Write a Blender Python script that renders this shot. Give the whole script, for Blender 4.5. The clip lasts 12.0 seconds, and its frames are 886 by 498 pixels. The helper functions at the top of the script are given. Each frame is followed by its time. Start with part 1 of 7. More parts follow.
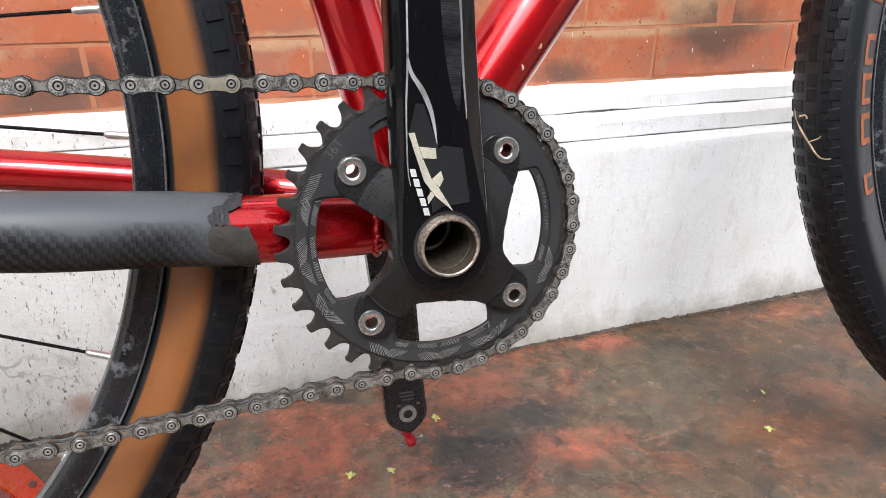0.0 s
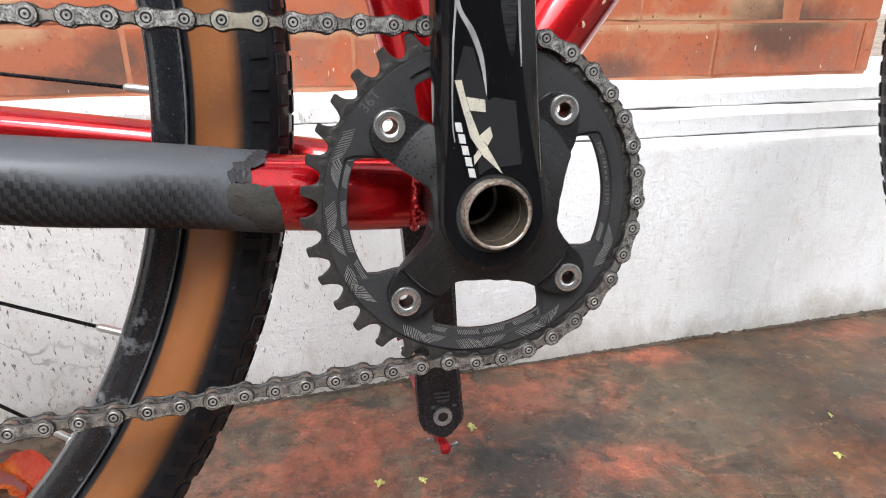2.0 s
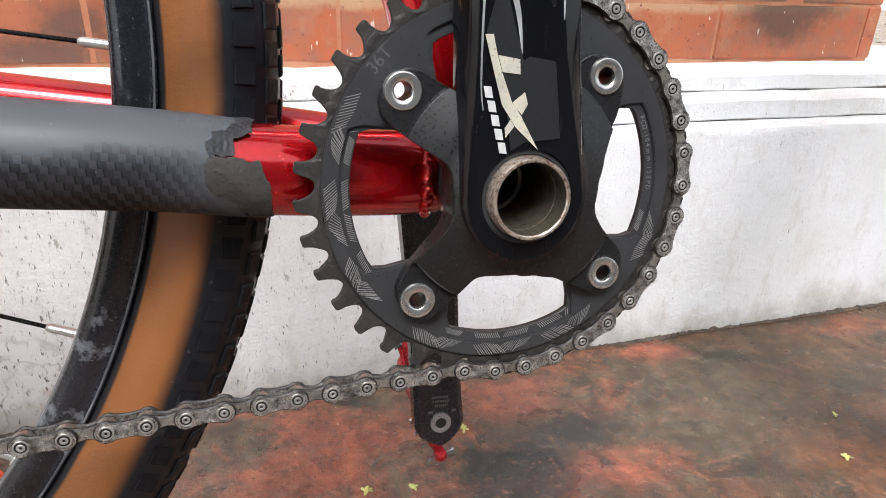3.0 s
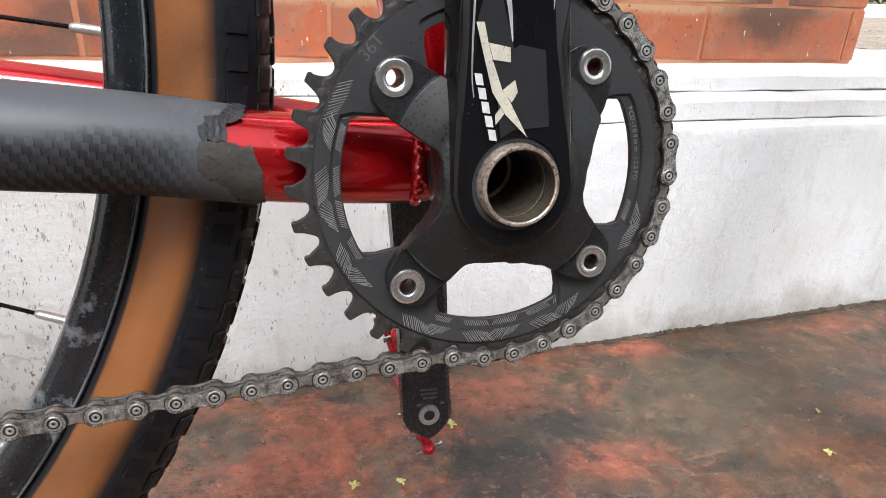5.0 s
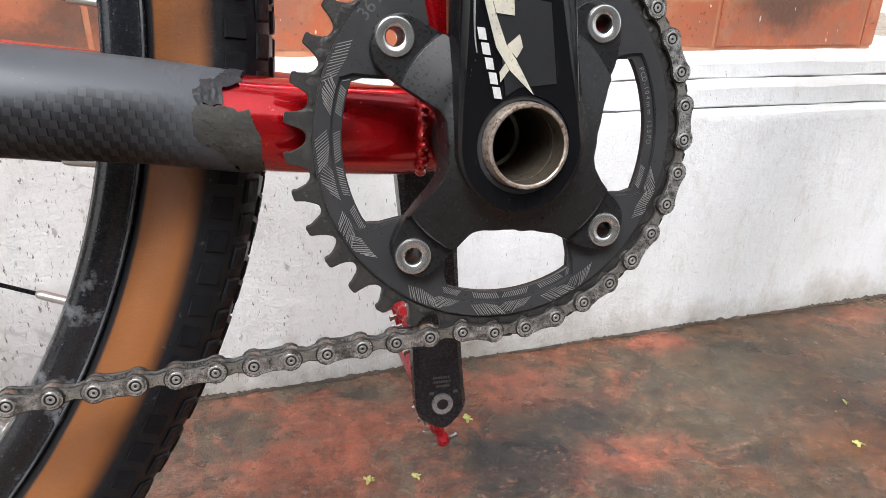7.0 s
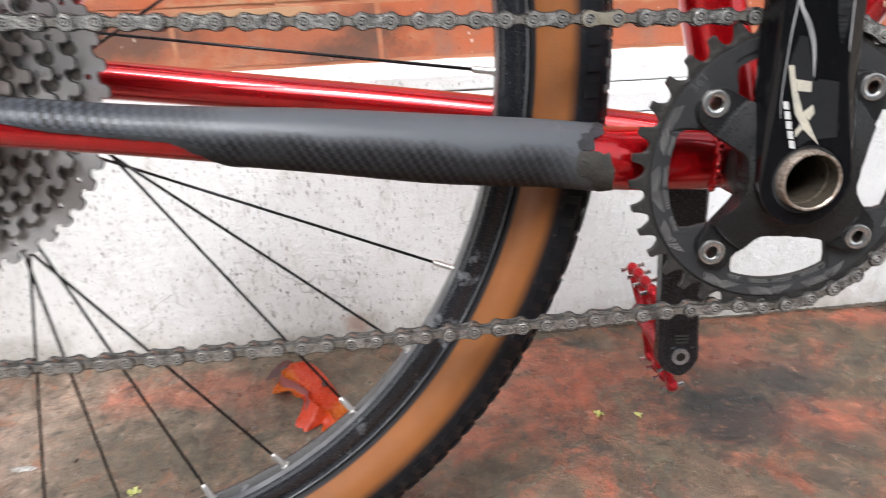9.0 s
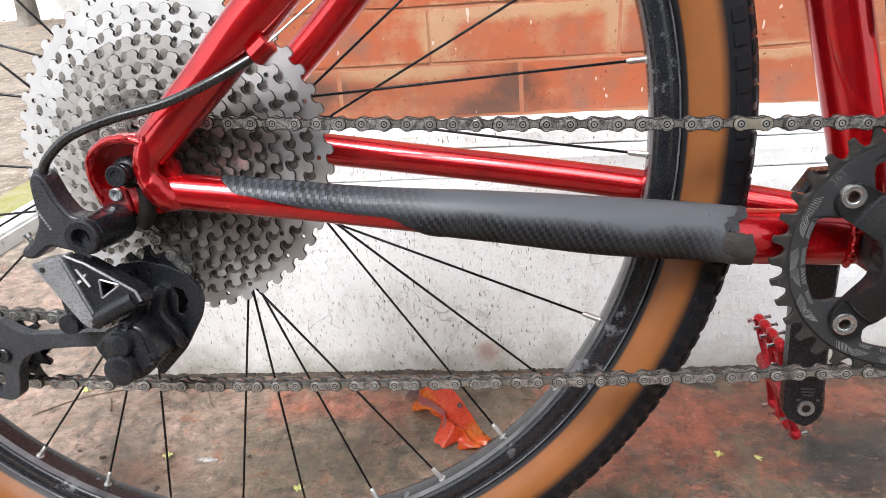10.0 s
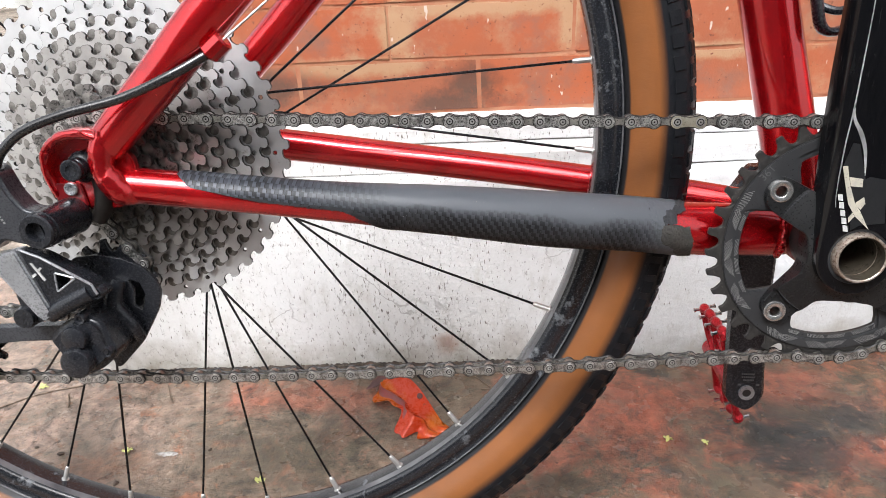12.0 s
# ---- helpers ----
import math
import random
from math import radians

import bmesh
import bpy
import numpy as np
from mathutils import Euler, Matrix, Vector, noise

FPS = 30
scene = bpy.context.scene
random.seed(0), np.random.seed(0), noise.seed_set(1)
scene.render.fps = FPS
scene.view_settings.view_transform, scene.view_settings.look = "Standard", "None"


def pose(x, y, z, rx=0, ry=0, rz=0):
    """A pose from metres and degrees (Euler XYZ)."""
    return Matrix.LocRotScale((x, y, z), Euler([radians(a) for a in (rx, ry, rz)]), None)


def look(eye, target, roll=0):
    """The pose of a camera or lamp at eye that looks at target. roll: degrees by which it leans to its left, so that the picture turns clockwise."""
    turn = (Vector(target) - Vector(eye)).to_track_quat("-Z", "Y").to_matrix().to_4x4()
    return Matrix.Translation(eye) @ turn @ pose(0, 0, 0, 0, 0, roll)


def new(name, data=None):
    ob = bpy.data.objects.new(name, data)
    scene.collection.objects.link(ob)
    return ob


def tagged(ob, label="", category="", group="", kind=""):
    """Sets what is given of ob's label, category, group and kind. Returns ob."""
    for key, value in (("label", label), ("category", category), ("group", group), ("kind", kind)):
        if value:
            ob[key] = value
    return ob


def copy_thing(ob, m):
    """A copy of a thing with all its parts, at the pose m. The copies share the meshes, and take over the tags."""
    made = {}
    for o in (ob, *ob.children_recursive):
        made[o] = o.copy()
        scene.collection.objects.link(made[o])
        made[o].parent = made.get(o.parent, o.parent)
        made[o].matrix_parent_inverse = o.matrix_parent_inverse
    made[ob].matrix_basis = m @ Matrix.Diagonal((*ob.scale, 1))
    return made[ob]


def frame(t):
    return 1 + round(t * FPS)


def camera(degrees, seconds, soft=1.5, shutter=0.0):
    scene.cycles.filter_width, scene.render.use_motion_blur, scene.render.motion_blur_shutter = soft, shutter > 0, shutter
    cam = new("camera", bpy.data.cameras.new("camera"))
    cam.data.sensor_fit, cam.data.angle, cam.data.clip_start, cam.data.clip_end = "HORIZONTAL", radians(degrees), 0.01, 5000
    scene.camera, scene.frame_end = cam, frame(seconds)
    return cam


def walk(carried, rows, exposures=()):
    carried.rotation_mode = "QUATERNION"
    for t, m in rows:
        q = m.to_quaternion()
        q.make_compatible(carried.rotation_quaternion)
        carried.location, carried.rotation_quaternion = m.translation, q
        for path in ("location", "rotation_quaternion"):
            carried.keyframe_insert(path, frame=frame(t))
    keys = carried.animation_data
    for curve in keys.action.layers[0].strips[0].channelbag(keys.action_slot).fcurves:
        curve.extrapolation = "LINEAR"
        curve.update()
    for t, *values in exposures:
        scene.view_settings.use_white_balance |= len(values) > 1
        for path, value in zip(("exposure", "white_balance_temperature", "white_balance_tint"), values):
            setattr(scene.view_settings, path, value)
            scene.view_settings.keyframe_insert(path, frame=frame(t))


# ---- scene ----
cam = camera(67.04, 12.0, soft=0.4, shutter=0.33)
PATH = [
    (0, (-0.0844, -0.2929, 0.4461), (0.4286, 1.355, -0.3481), 0.85),
    (0.5, (-0.08409, -0.2853, 0.441), (0.426, 1.362, -0.3563), 0.99),
    (1, (-0.08482, -0.2847, 0.4408), (0.4253, 1.364, -0.3547), 1.05),
    (1.5, (-0.07832, -0.2864, 0.435), (0.3795, 1.394, -0.3233), 0.721),
    (2, (-0.07933, -0.2684, 0.4123), (0.3331, 1.429, -0.335), 1.05),
    (2.5, (-0.08118, -0.2384, 0.3984), (0.3573, 1.45, -0.3551), 1.88),
    (3, (-0.08569, -0.2259, 0.3951), (0.3979, 1.441, -0.3785), 2.51),
    (4.8, (-0.08544, -0.2299, 0.3956), (0.428, 1.422, -0.3904), 2.94),
    (5, (-0.08734, -0.2302, 0.3911), (0.4284, 1.43, -0.3752), 3.27),
    (5.5, (-0.08663, -0.2309, 0.3868), (0.4186, 1.435, -0.375), 2.87),
    (6, (-0.08665, -0.2296, 0.3797), (0.4204, 1.435, -0.3826), 2.75),
    (6.5, (-0.0814, -0.2302, 0.3743), (0.4101, 1.454, -0.3548), 2.2),
    (6.7, (-0.08178, -0.2289, 0.3745), (0.3982, 1.455, -0.3622), 1.95),
    (8.3, (-0.1059, -0.2442, 0.3993), (0.3569, 1.43, -0.3701), 0.99),
    (8.5, (-0.128, -0.2624, 0.4094), (0.2318, 1.434, -0.3671), -0.468),
    (9, (-0.1757, -0.3115, 0.44), (-0.1378, 1.377, -0.4313), -2.37),
    (9.5, (-0.2036, -0.3372, 0.4682), (-0.3359, 1.355, -0.3852), -2.97),
    (10, (-0.2113, -0.3617, 0.4949), (-0.4483, 1.335, -0.3262), -4.03),
    (10.5, (-0.2076, -0.3672, 0.5001), (-0.4114, 1.321, -0.347), -3.69),
    (11, (-0.2042, -0.3653, 0.4993), (-0.3746, 1.321, -0.3598), -3.44),
    (11.5, (-0.2033, -0.3744, 0.5004), (-0.3642, 1.324, -0.3369), -3.58),
    (12, (-0.2019, -0.3737, 0.499), (-0.3446, 1.325, -0.3399), -2.87),
]
walk(cam, [(t, look(eye, target, roll)) for t, eye, target, roll in PATH])
scene.view_settings.exposure = 1.40

# ---- world and light: bright overcast day ----
world = bpy.data.worlds.new("overcast_sky")
scene.world = world
world.use_nodes = True
wn = world.node_tree.nodes
wl = world.node_tree.links
wn.clear()
sky = wn.new("ShaderNodeTexSky")
sky.sky_type, sky.sun_disc = "NISHITA", False
sky.sun_elevation, sky.sun_rotation = radians(55), radians(200)
sky.dust_density = 4.0
pale = wn.new("ShaderNodeHueSaturation")
pale.inputs["Saturation"].default_value = 0.25
bg = wn.new("ShaderNodeBackground")
bg.inputs["Strength"].default_value = 0.13
wo = wn.new("ShaderNodeOutputWorld")
wl.new(sky.outputs[0], pale.inputs["Color"])
wl.new(pale.outputs[0], bg.inputs["Color"])
wl.new(bg.outputs[0], wo.inputs["Surface"])
sun = new("sun", bpy.data.lights.new("sun", "SUN"))
sun.data.energy, sun.data.angle, sun.data.color = 1.5, radians(20), (0.95, 0.985, 1.06)
sun.matrix_world = look((-1.2, -2.6, 4.2), (0, 0, 0))


# ---- materials ----
def mat(name, c1, c2, rough=0.5, metal=0.0, scale=30.0, bump=0.0, fine=400.0, coat=0.0, dirt=None, dirt_amount=0.5, dirt_scale=120.0, stretch=(1, 1, 1), spread=0.12, spec=0.5, edges=(0.35, 0.65)):
    """Two-scale surface: broad colour change, fine grain in gloss and relief, and dirt with a shape of its own."""
    m = bpy.data.materials.new(name)
    m.use_nodes = True
    n, l = m.node_tree.nodes, m.node_tree.links
    b = n["Principled BSDF"]
    tc, oi = n.new("ShaderNodeTexCoord"), n.new("ShaderNodeObjectInfo")
    shift = n.new("ShaderNodeVectorMath")
    shift.operation = "MULTIPLY_ADD"
    shift.inputs[1].default_value = stretch
    away = n.new("ShaderNodeMath")
    away.operation = "MULTIPLY"
    away.inputs[1].default_value = 7.3
    l.new(oi.outputs["Random"], away.inputs[0])
    l.new(tc.outputs["Object"], shift.inputs[0])
    l.new(away.outputs[0], shift.inputs[2])
    def grain(s, detail=5.0, rgh=0.6):
        t = n.new("ShaderNodeTexNoise")
        t.inputs["Scale"].default_value, t.inputs["Detail"].default_value, t.inputs["Roughness"].default_value = s, detail, rgh
        l.new(shift.outputs[0], t.inputs["Vector"])
        return t.outputs[0]
    def span(v, a, z, lo=0.0, hi=1.0):
        t = n.new("ShaderNodeMapRange")
        t.inputs[1].default_value, t.inputs[2].default_value, t.inputs[3].default_value, t.inputs[4].default_value = a, z, lo, hi
        l.new(v, t.inputs[0])
        return t.outputs[0]
    def mix(f, a, z):
        t = n.new("ShaderNodeMix")
        t.data_type = "RGBA"
        l.new(f, t.inputs[0])
        for k, v in ((6, a), (7, z)):
            if isinstance(v, tuple):
                t.inputs[k].default_value = (*v, 1)
            else:
                l.new(v, t.inputs[k])
        return t.outputs[2]
    col = mix(span(grain(scale), *edges), c1, c2)
    fg = grain(fine, 3.0)
    rg = span(fg, 0.3, 0.7, max(rough - spread, 0.02), min(rough + spread, 1.0))
    if dirt:
        f = span(grain(dirt_scale, 8.0, 0.7), 0.62 - 0.2 * dirt_amount, 0.72 - 0.2 * dirt_amount)
        col = mix(f, col, dirt)
        add = n.new("ShaderNodeMath")
        add.operation = "MULTIPLY_ADD"
        add.inputs[1].default_value = 0.3
        l.new(f, add.inputs[0])
        l.new(rg, add.inputs[2])
        rg = add.outputs[0]
    l.new(col, b.inputs["Base Color"])
    l.new(rg, b.inputs["Roughness"])
    b.inputs["Metallic"].default_value = metal
    b.inputs["Coat Weight"].default_value = coat
    b.inputs["Coat Roughness"].default_value = 0.06
    b.inputs["Specular IOR Level"].default_value = spec
    if bump:
        bp = n.new("ShaderNodeBump")
        bp.inputs["Strength"].default_value, bp.inputs["Distance"].default_value = 1.0, bump
        l.new(fg, bp.inputs["Height"])
        l.new(bp.outputs[0], b.inputs["Normal"])
    return m


M_RED = mat("candy_red_paint", (0.54, 0.0040, 0.0080), (0.35, 0.0030, 0.0062), 0.25, 0.72, 30, 0.0, 900, coat=1.0, dirt=(0.60, 0.46, 0.42), dirt_amount=-0.26, dirt_scale=330, spread=0.01)
M_DIRTY_RED = mat("scuffed_red_paint", (0.26, 0.006, 0.010), (0.15, 0.008, 0.010), 0.38, 0.35, 50, 0.00004, 500, coat=0.3, dirt=(0.07, 0.03, 0.028), dirt_amount=0.3, dirt_scale=200)
M_GLOSS = mat("polished_black_anodising", (0.0020, 0.0021, 0.0026), (0.0040, 0.0041, 0.0050), 0.17, 0.0, 40, 0.000010, 500, coat=0.05, dirt=(0.12, 0.12, 0.12), dirt_amount=-0.47, dirt_scale=480, spec=0.34, stretch=(1, 1, 0.15))
M_BLACK = mat("satin_black_anodising", (0.0200, 0.0203, 0.0215), (0.0285, 0.0290, 0.0300), 0.38, 0.05, 60, 0.00002, 800, dirt=(0.10, 0.10, 0.10), dirt_amount=-0.52, dirt_scale=600, spec=0.38)
M_TOOTH = mat("grimy_worn_teeth", (0.011, 0.0105, 0.010), (0.024, 0.022, 0.020), 0.55, 0.0, 200, 0.00025, 700, dirt=(0.09, 0.080, 0.070), dirt_amount=0.10, dirt_scale=420, spec=0.3)
M_GREY = mat("grey_black_painted_alloy", (0.026, 0.0275, 0.032), (0.040, 0.042, 0.047), 0.30, 0.2, 60, 0.00002, 900, dirt=(0.14, 0.14, 0.135), dirt_amount=-0.5, dirt_scale=700, spec=0.4)
M_SILVER = mat("brushed_grey_alloy", (0.30, 0.31, 0.325), (0.42, 0.43, 0.445), 0.33, 0.7, 60, 0.00003, 900, dirt=(0.06, 0.055, 0.05), dirt_amount=-0.4, dirt_scale=600)
M_DERAIL = mat("satin_blue_black_alloy", (0.0095, 0.0104, 0.0130), (0.0160, 0.0172, 0.0205), 0.25, 0.1, 60, 0.00003, 700, dirt=(0.12, 0.12, 0.12), dirt_amount=-0.48, dirt_scale=600, spec=0.38)
M_WORN_GLINT = mat("worn_highlit_alloy_edge", (0.78, 0.78, 0.78), (0.42, 0.42, 0.43), 0.38, 0.5, 90, 0.00004, 1500, dirt=(0.10, 0.10, 0.10), dirt_amount=-0.1, dirt_scale=300, stretch=(1, 1, 0.2))
M_STEEL = mat("machined_steel", (0.52, 0.515, 0.50), (0.64, 0.635, 0.62), 0.19, 0.92, 90, 0.0, 500, dirt=(0.16, 0.14, 0.12), dirt_amount=-0.60, dirt_scale=400, spread=0.03)
M_COG = mat("satin_nickel_sprocket", (0.52, 0.52, 0.52), (0.62, 0.62, 0.615), 0.40, 0.62, 30, 0.00010, 420, dirt=(0.35, 0.335, 0.315), dirt_amount=0.0, dirt_scale=110)
M_COG_MID = mat("grimy_nickel_sprocket", (0.33, 0.315, 0.30), (0.46, 0.445, 0.425), 0.40, 0.60, 40, 0.00008, 400, dirt=(0.13, 0.115, 0.10), dirt_amount=0.28, dirt_scale=120)
M_COG_GRIME_SHADE = mat("grime_and_gap_shade", (0.085, 0.077, 0.069), (0.24, 0.225, 0.205), 0.42, 0.4, 160, 0.0002, 600, dirt=(0.36, 0.345, 0.32), dirt_amount=0.10, dirt_scale=200)
M_LINK = mat("satin_grey_link_alloy", (0.20, 0.205, 0.215), (0.28, 0.285, 0.295), 0.30, 0.45, 60, 0.00003, 900, dirt=(0.05, 0.05, 0.05), dirt_amount=-0.3, dirt_scale=300)
M_COG_EDGE = mat("dark_sprocket_edge", (0.012, 0.011, 0.010), (0.055, 0.050, 0.046), 0.4, 0.4, 90, 0.0, 600)
M_DARKCOG = mat("oily_steel_sprocket", (0.095, 0.088, 0.082), (0.19, 0.18, 0.17), 0.30, 0.7, 40, 0.00006, 600, dirt=(0.020, 0.018, 0.016), dirt_amount=0.45, dirt_scale=110)
M_CHAIN = mat("worn_chain_steel", (0.12, 0.115, 0.108), (0.60, 0.59, 0.565), 0.30, 0.88, 320, 0.00014, 1500, dirt=(0.016, 0.014, 0.012), dirt_amount=0.24, dirt_scale=480)
M_CHAIN_IN = mat("bright_chain_steel", (0.20, 0.19, 0.17), (0.36, 0.345, 0.31), 0.34, 0.82, 180, 0.00006, 1200, dirt=(0.03, 0.026, 0.022), dirt_amount=0.22, dirt_scale=500)
M_GOLD = mat("brassy_chain_steel", (0.34, 0.31, 0.24), (0.46, 0.43, 0.35), 0.38, 0.8, 180, 0.00008, 1500, dirt=(0.06, 0.052, 0.04), dirt_amount=0.25, dirt_scale=700)
M_PIN = mat("riveted_pin_end", (0.34, 0.335, 0.32), (0.50, 0.49, 0.47), 0.38, 0.85, 200, 0.0, 900)
# near-black for chain grease, and for shade painted into bores and gaps
M_GREASE_SHADE = mat("chain_grease_shadow", (0.006, 0.005, 0.0045), (0.020, 0.017, 0.015), 0.45, 0.0, 90, 0.0001, 500, spec=0.25)
M_RUBBER = mat("dusty_black_tyre_rubber", (0.0030, 0.0035, 0.0046), (0.0060, 0.0066, 0.0082), 0.46, 0.0, 30, 0.00030, 420, dirt=(0.24, 0.22, 0.19), dirt_amount=-0.36, dirt_scale=420, spec=0.20)
M_RIM = mat("glossy_worn_black_rim", (0.0062, 0.0070, 0.0092), (0.0105, 0.0115, 0.0142), 0.22, 0.0, 40, 0.00001, 800, coat=0.2, dirt=(0.115, 0.122, 0.130), dirt_amount=0.20, dirt_scale=46, spec=0.5)
M_SPOKE = mat("black_stainless_spoke", (0.012, 0.012, 0.013), (0.025, 0.025, 0.027), 0.28, 0.6, 90, 0.0, 900)
M_NIPPLE = mat("nickel_nipple", (0.50, 0.49, 0.47), (0.60, 0.59, 0.57), 0.34, 0.85, 90, 0.0, 500, spread=0.03)
M_CABLE = mat("black_cable_housing", (0.010, 0.010, 0.011), (0.020, 0.020, 0.021), 0.22, 0.0, 60, 0.0, 700, coat=0.3)
M_WIRE = mat("stainless_wire", (0.55, 0.53, 0.5), (0.4, 0.39, 0.37), 0.3, 0.9, 300, 0.0, 900)
M_WHITE_INK = mat("pale_printed_mark", (0.46, 0.46, 0.45), (0.34, 0.34, 0.33), 0.5, 0.0, 300, 0.0, 900)
M_GREY_INK = mat("pale_laser_mark", (0.15, 0.15, 0.148), (0.09, 0.09, 0.09), 0.5, 0.0, 300, 0.0, 900)
M_SPIDER = mat("satin_black_spider", (0.0070, 0.0072, 0.0076), (0.0100, 0.0102, 0.0106), 0.33, 0.0, 40, 0.0, 800, dirt=(0.10, 0.10, 0.10), dirt_amount=-0.56, dirt_scale=600, spec=0.34)
M_HATCH = mat("grey_hatch_mark", (0.42, 0.415, 0.40), (0.20, 0.20, 0.195), 0.42, 0.3, 90, 0.0, 900)
M_HATCH_FAINT = mat("faint_laser_mark", (0.075, 0.075, 0.074), (0.035, 0.035, 0.035), 0.5, 0.0, 200, 0.0, 900)
M_SHEEN = mat("brushed_black_sheen", (0.070, 0.072, 0.078), (0.018, 0.018, 0.020), 0.28, 0.4, 60, 0.00003, 900, stretch=(0.2, 0.2, 2.5))
M_RECESS = mat("matt_dark_recess", (0.0065, 0.0070, 0.0080), (0.0105, 0.0110, 0.0120), 0.5, 0.0, 80, 0.00003, 900, dirt=(0.05, 0.05, 0.05), dirt_amount=-0.45, dirt_scale=600, spec=0.3)
M_CREAM = mat("champagne_foil_mark", (0.62, 0.58, 0.47), (0.46, 0.44, 0.38), 0.36, 0.4, 120, 0.0, 900, dirt=(0.16, 0.15, 0.13), dirt_amount=0.12, dirt_scale=700)
M_BORE = mat("brushed_bore", (0.10, 0.083, 0.060), (0.055, 0.045, 0.033), 0.40, 0.5, 60, 0.0001, 400, dirt=(0.03, 0.024, 0.018), dirt_amount=0.3, dirt_scale=200)
M_LIP = mat("bare_highlit_rim_edge", (0.16, 0.16, 0.165), (0.06, 0.06, 0.065), 0.4, 0.4, 40, 0.0, 900, dirt=(0.30, 0.29, 0.28), dirt_amount=-0.1, dirt_scale=200)
M_RUST = mat("speckled_spindle_rim", (0.52, 0.46, 0.40), (0.30, 0.22, 0.17), 0.38, 0.8, 300, 0.0001, 900, dirt=(0.10, 0.06, 0.04), dirt_amount=0.45, dirt_scale=600)
M_PEDAL = mat("red_anodised_alloy", (0.50, 0.012, 0.022), (0.36, 0.008, 0.016), 0.3, 0.55, 60, 0.00005, 700, dirt=(0.10, 0.05, 0.045), dirt_amount=0.15, dirt_scale=250)
M_PATCH = mat("scraped_tape_patch", (0.056, 0.054, 0.050), (0.100, 0.096, 0.085), 0.5, 0.0, 130, 0.00010, 420, dirt=(0.022, 0.021, 0.019), dirt_amount=0.25, dirt_scale=260, stretch=(1, 1, 2.2))
M_TORN = mat("cracked_film_edge", (0.030, 0.031, 0.034), (0.055, 0.057, 0.062), 0.5, 0.0, 150, 0.00030, 420, dirt=(0.010, 0.010, 0.010), dirt_amount=0.3, dirt_scale=330)
M_ORANGE = mat("orange_tyre_print", (0.27, 0.085, 0.036), (0.19, 0.060, 0.028), 0.6, 0.0, 60, 0.0001, 500)
M_LEAF = mat("wet_red_orange_leaf", (0.66, 0.065, 0.018), (0.74, 0.19, 0.022), 0.28, 0.0, 22, 0.0004, 220, dirt=(0.10, 0.02, 0.015), dirt_amount=-0.15, dirt_scale=45, edges=(0.42, 0.56))
M_LEAF_UNDER = mat("pale_leaf_underside", (0.44, 0.10, 0.09), (0.34, 0.13, 0.13), 0.4, 0.0, 40, 0.0004, 220)
M_LEAF_DRY = mat("dried_leaf_tip", (0.11, 0.03, 0.025), (0.055, 0.02, 0.018), 0.6, 0.0, 60, 0.0004, 300)
M_FLOWER = mat("yellow_green_petal", (0.56, 0.53, 0.17), (0.38, 0.43, 0.15), 0.5, 0.0, 160, 0.0003, 400)
M_TWIG = mat("dry_straw", (0.24, 0.17, 0.10), (0.38, 0.29, 0.19), 0.8, 0.0, 120, 0.0003, 400, dirt=(0.08, 0.05, 0.03), dirt_amount=0.3, dirt_scale=260)
M_TWIG_DARK = mat("wet_brown_twig", (0.085, 0.055, 0.034), (0.16, 0.110, 0.070), 0.7, 0.0, 120, 0.0003, 400, dirt=(0.04, 0.028, 0.02), dirt_amount=0.3, dirt_scale=260)
M_SMEAR = mat("dried_white_smear", (0.42, 0.41, 0.39), (0.16, 0.14, 0.12), 0.6, 0.0, 330, 0.0003, 700)
M_SEED = mat("dark_seed_husk", (0.030, 0.020, 0.014), (0.07, 0.045, 0.03), 0.7, 0.0, 200, 0.0003, 700)
M_BARK = mat("grey_bark", (0.12, 0.10, 0.085), (0.22, 0.20, 0.17), 0.9, 0.0, 9, 0.01, 40)
M_FOLIAGE = mat("garden_foliage", (0.045, 0.10, 0.02), (0.10, 0.16, 0.035), 0.6, 0.0, 3, 0.0, 40)
M_SOIL = mat("leaf_littered_soil", (0.17, 0.135, 0.105), (0.27, 0.23, 0.185), 0.95, 0.0, 7, 0.01, 60, dirt=(0.38, 0.31, 0.25), dirt_amount=0.55, dirt_scale=28)
M_MOSS = mat("mossy_strip", (0.22, 0.22, 0.05), (0.30, 0.27, 0.16), 0.95, 0.0, 14, 0.005, 90)
M_KERB = mat("white_painted_kerb", (0.78, 0.78, 0.76), (0.66, 0.65, 0.62), 0.6, 0.0, 12, 0.0006, 150, dirt=(0.35, 0.33, 0.29), dirt_amount=0.2, dirt_scale=30)
M_MORTAR = mat("sandy_mortar", (0.40, 0.140, 0.072), (0.44, 0.22, 0.125), 0.85, 0.0, 30, 0.0006, 250)
M_GRIME = mat("black_moss_line", (0.030, 0.024, 0.019), (0.085, 0.062, 0.045), 0.9, 0.0, 60, 0.0015, 300)
M_JOINT = mat("grey_dusty_joint", (0.10, 0.09, 0.08), (0.30, 0.28, 0.25), 0.9, 0.0, 40, 0.001, 200)
M_UNSEEN_WALL = mat("unseen_grey_wall", (0.115, 0.118, 0.122), (0.175, 0.178, 0.180), 0.9, 0.0, 3, 0.004, 30)


def nodes_of(m):
    return m.node_tree.nodes, m.node_tree.links, m.node_tree.nodes["Principled BSDF"]


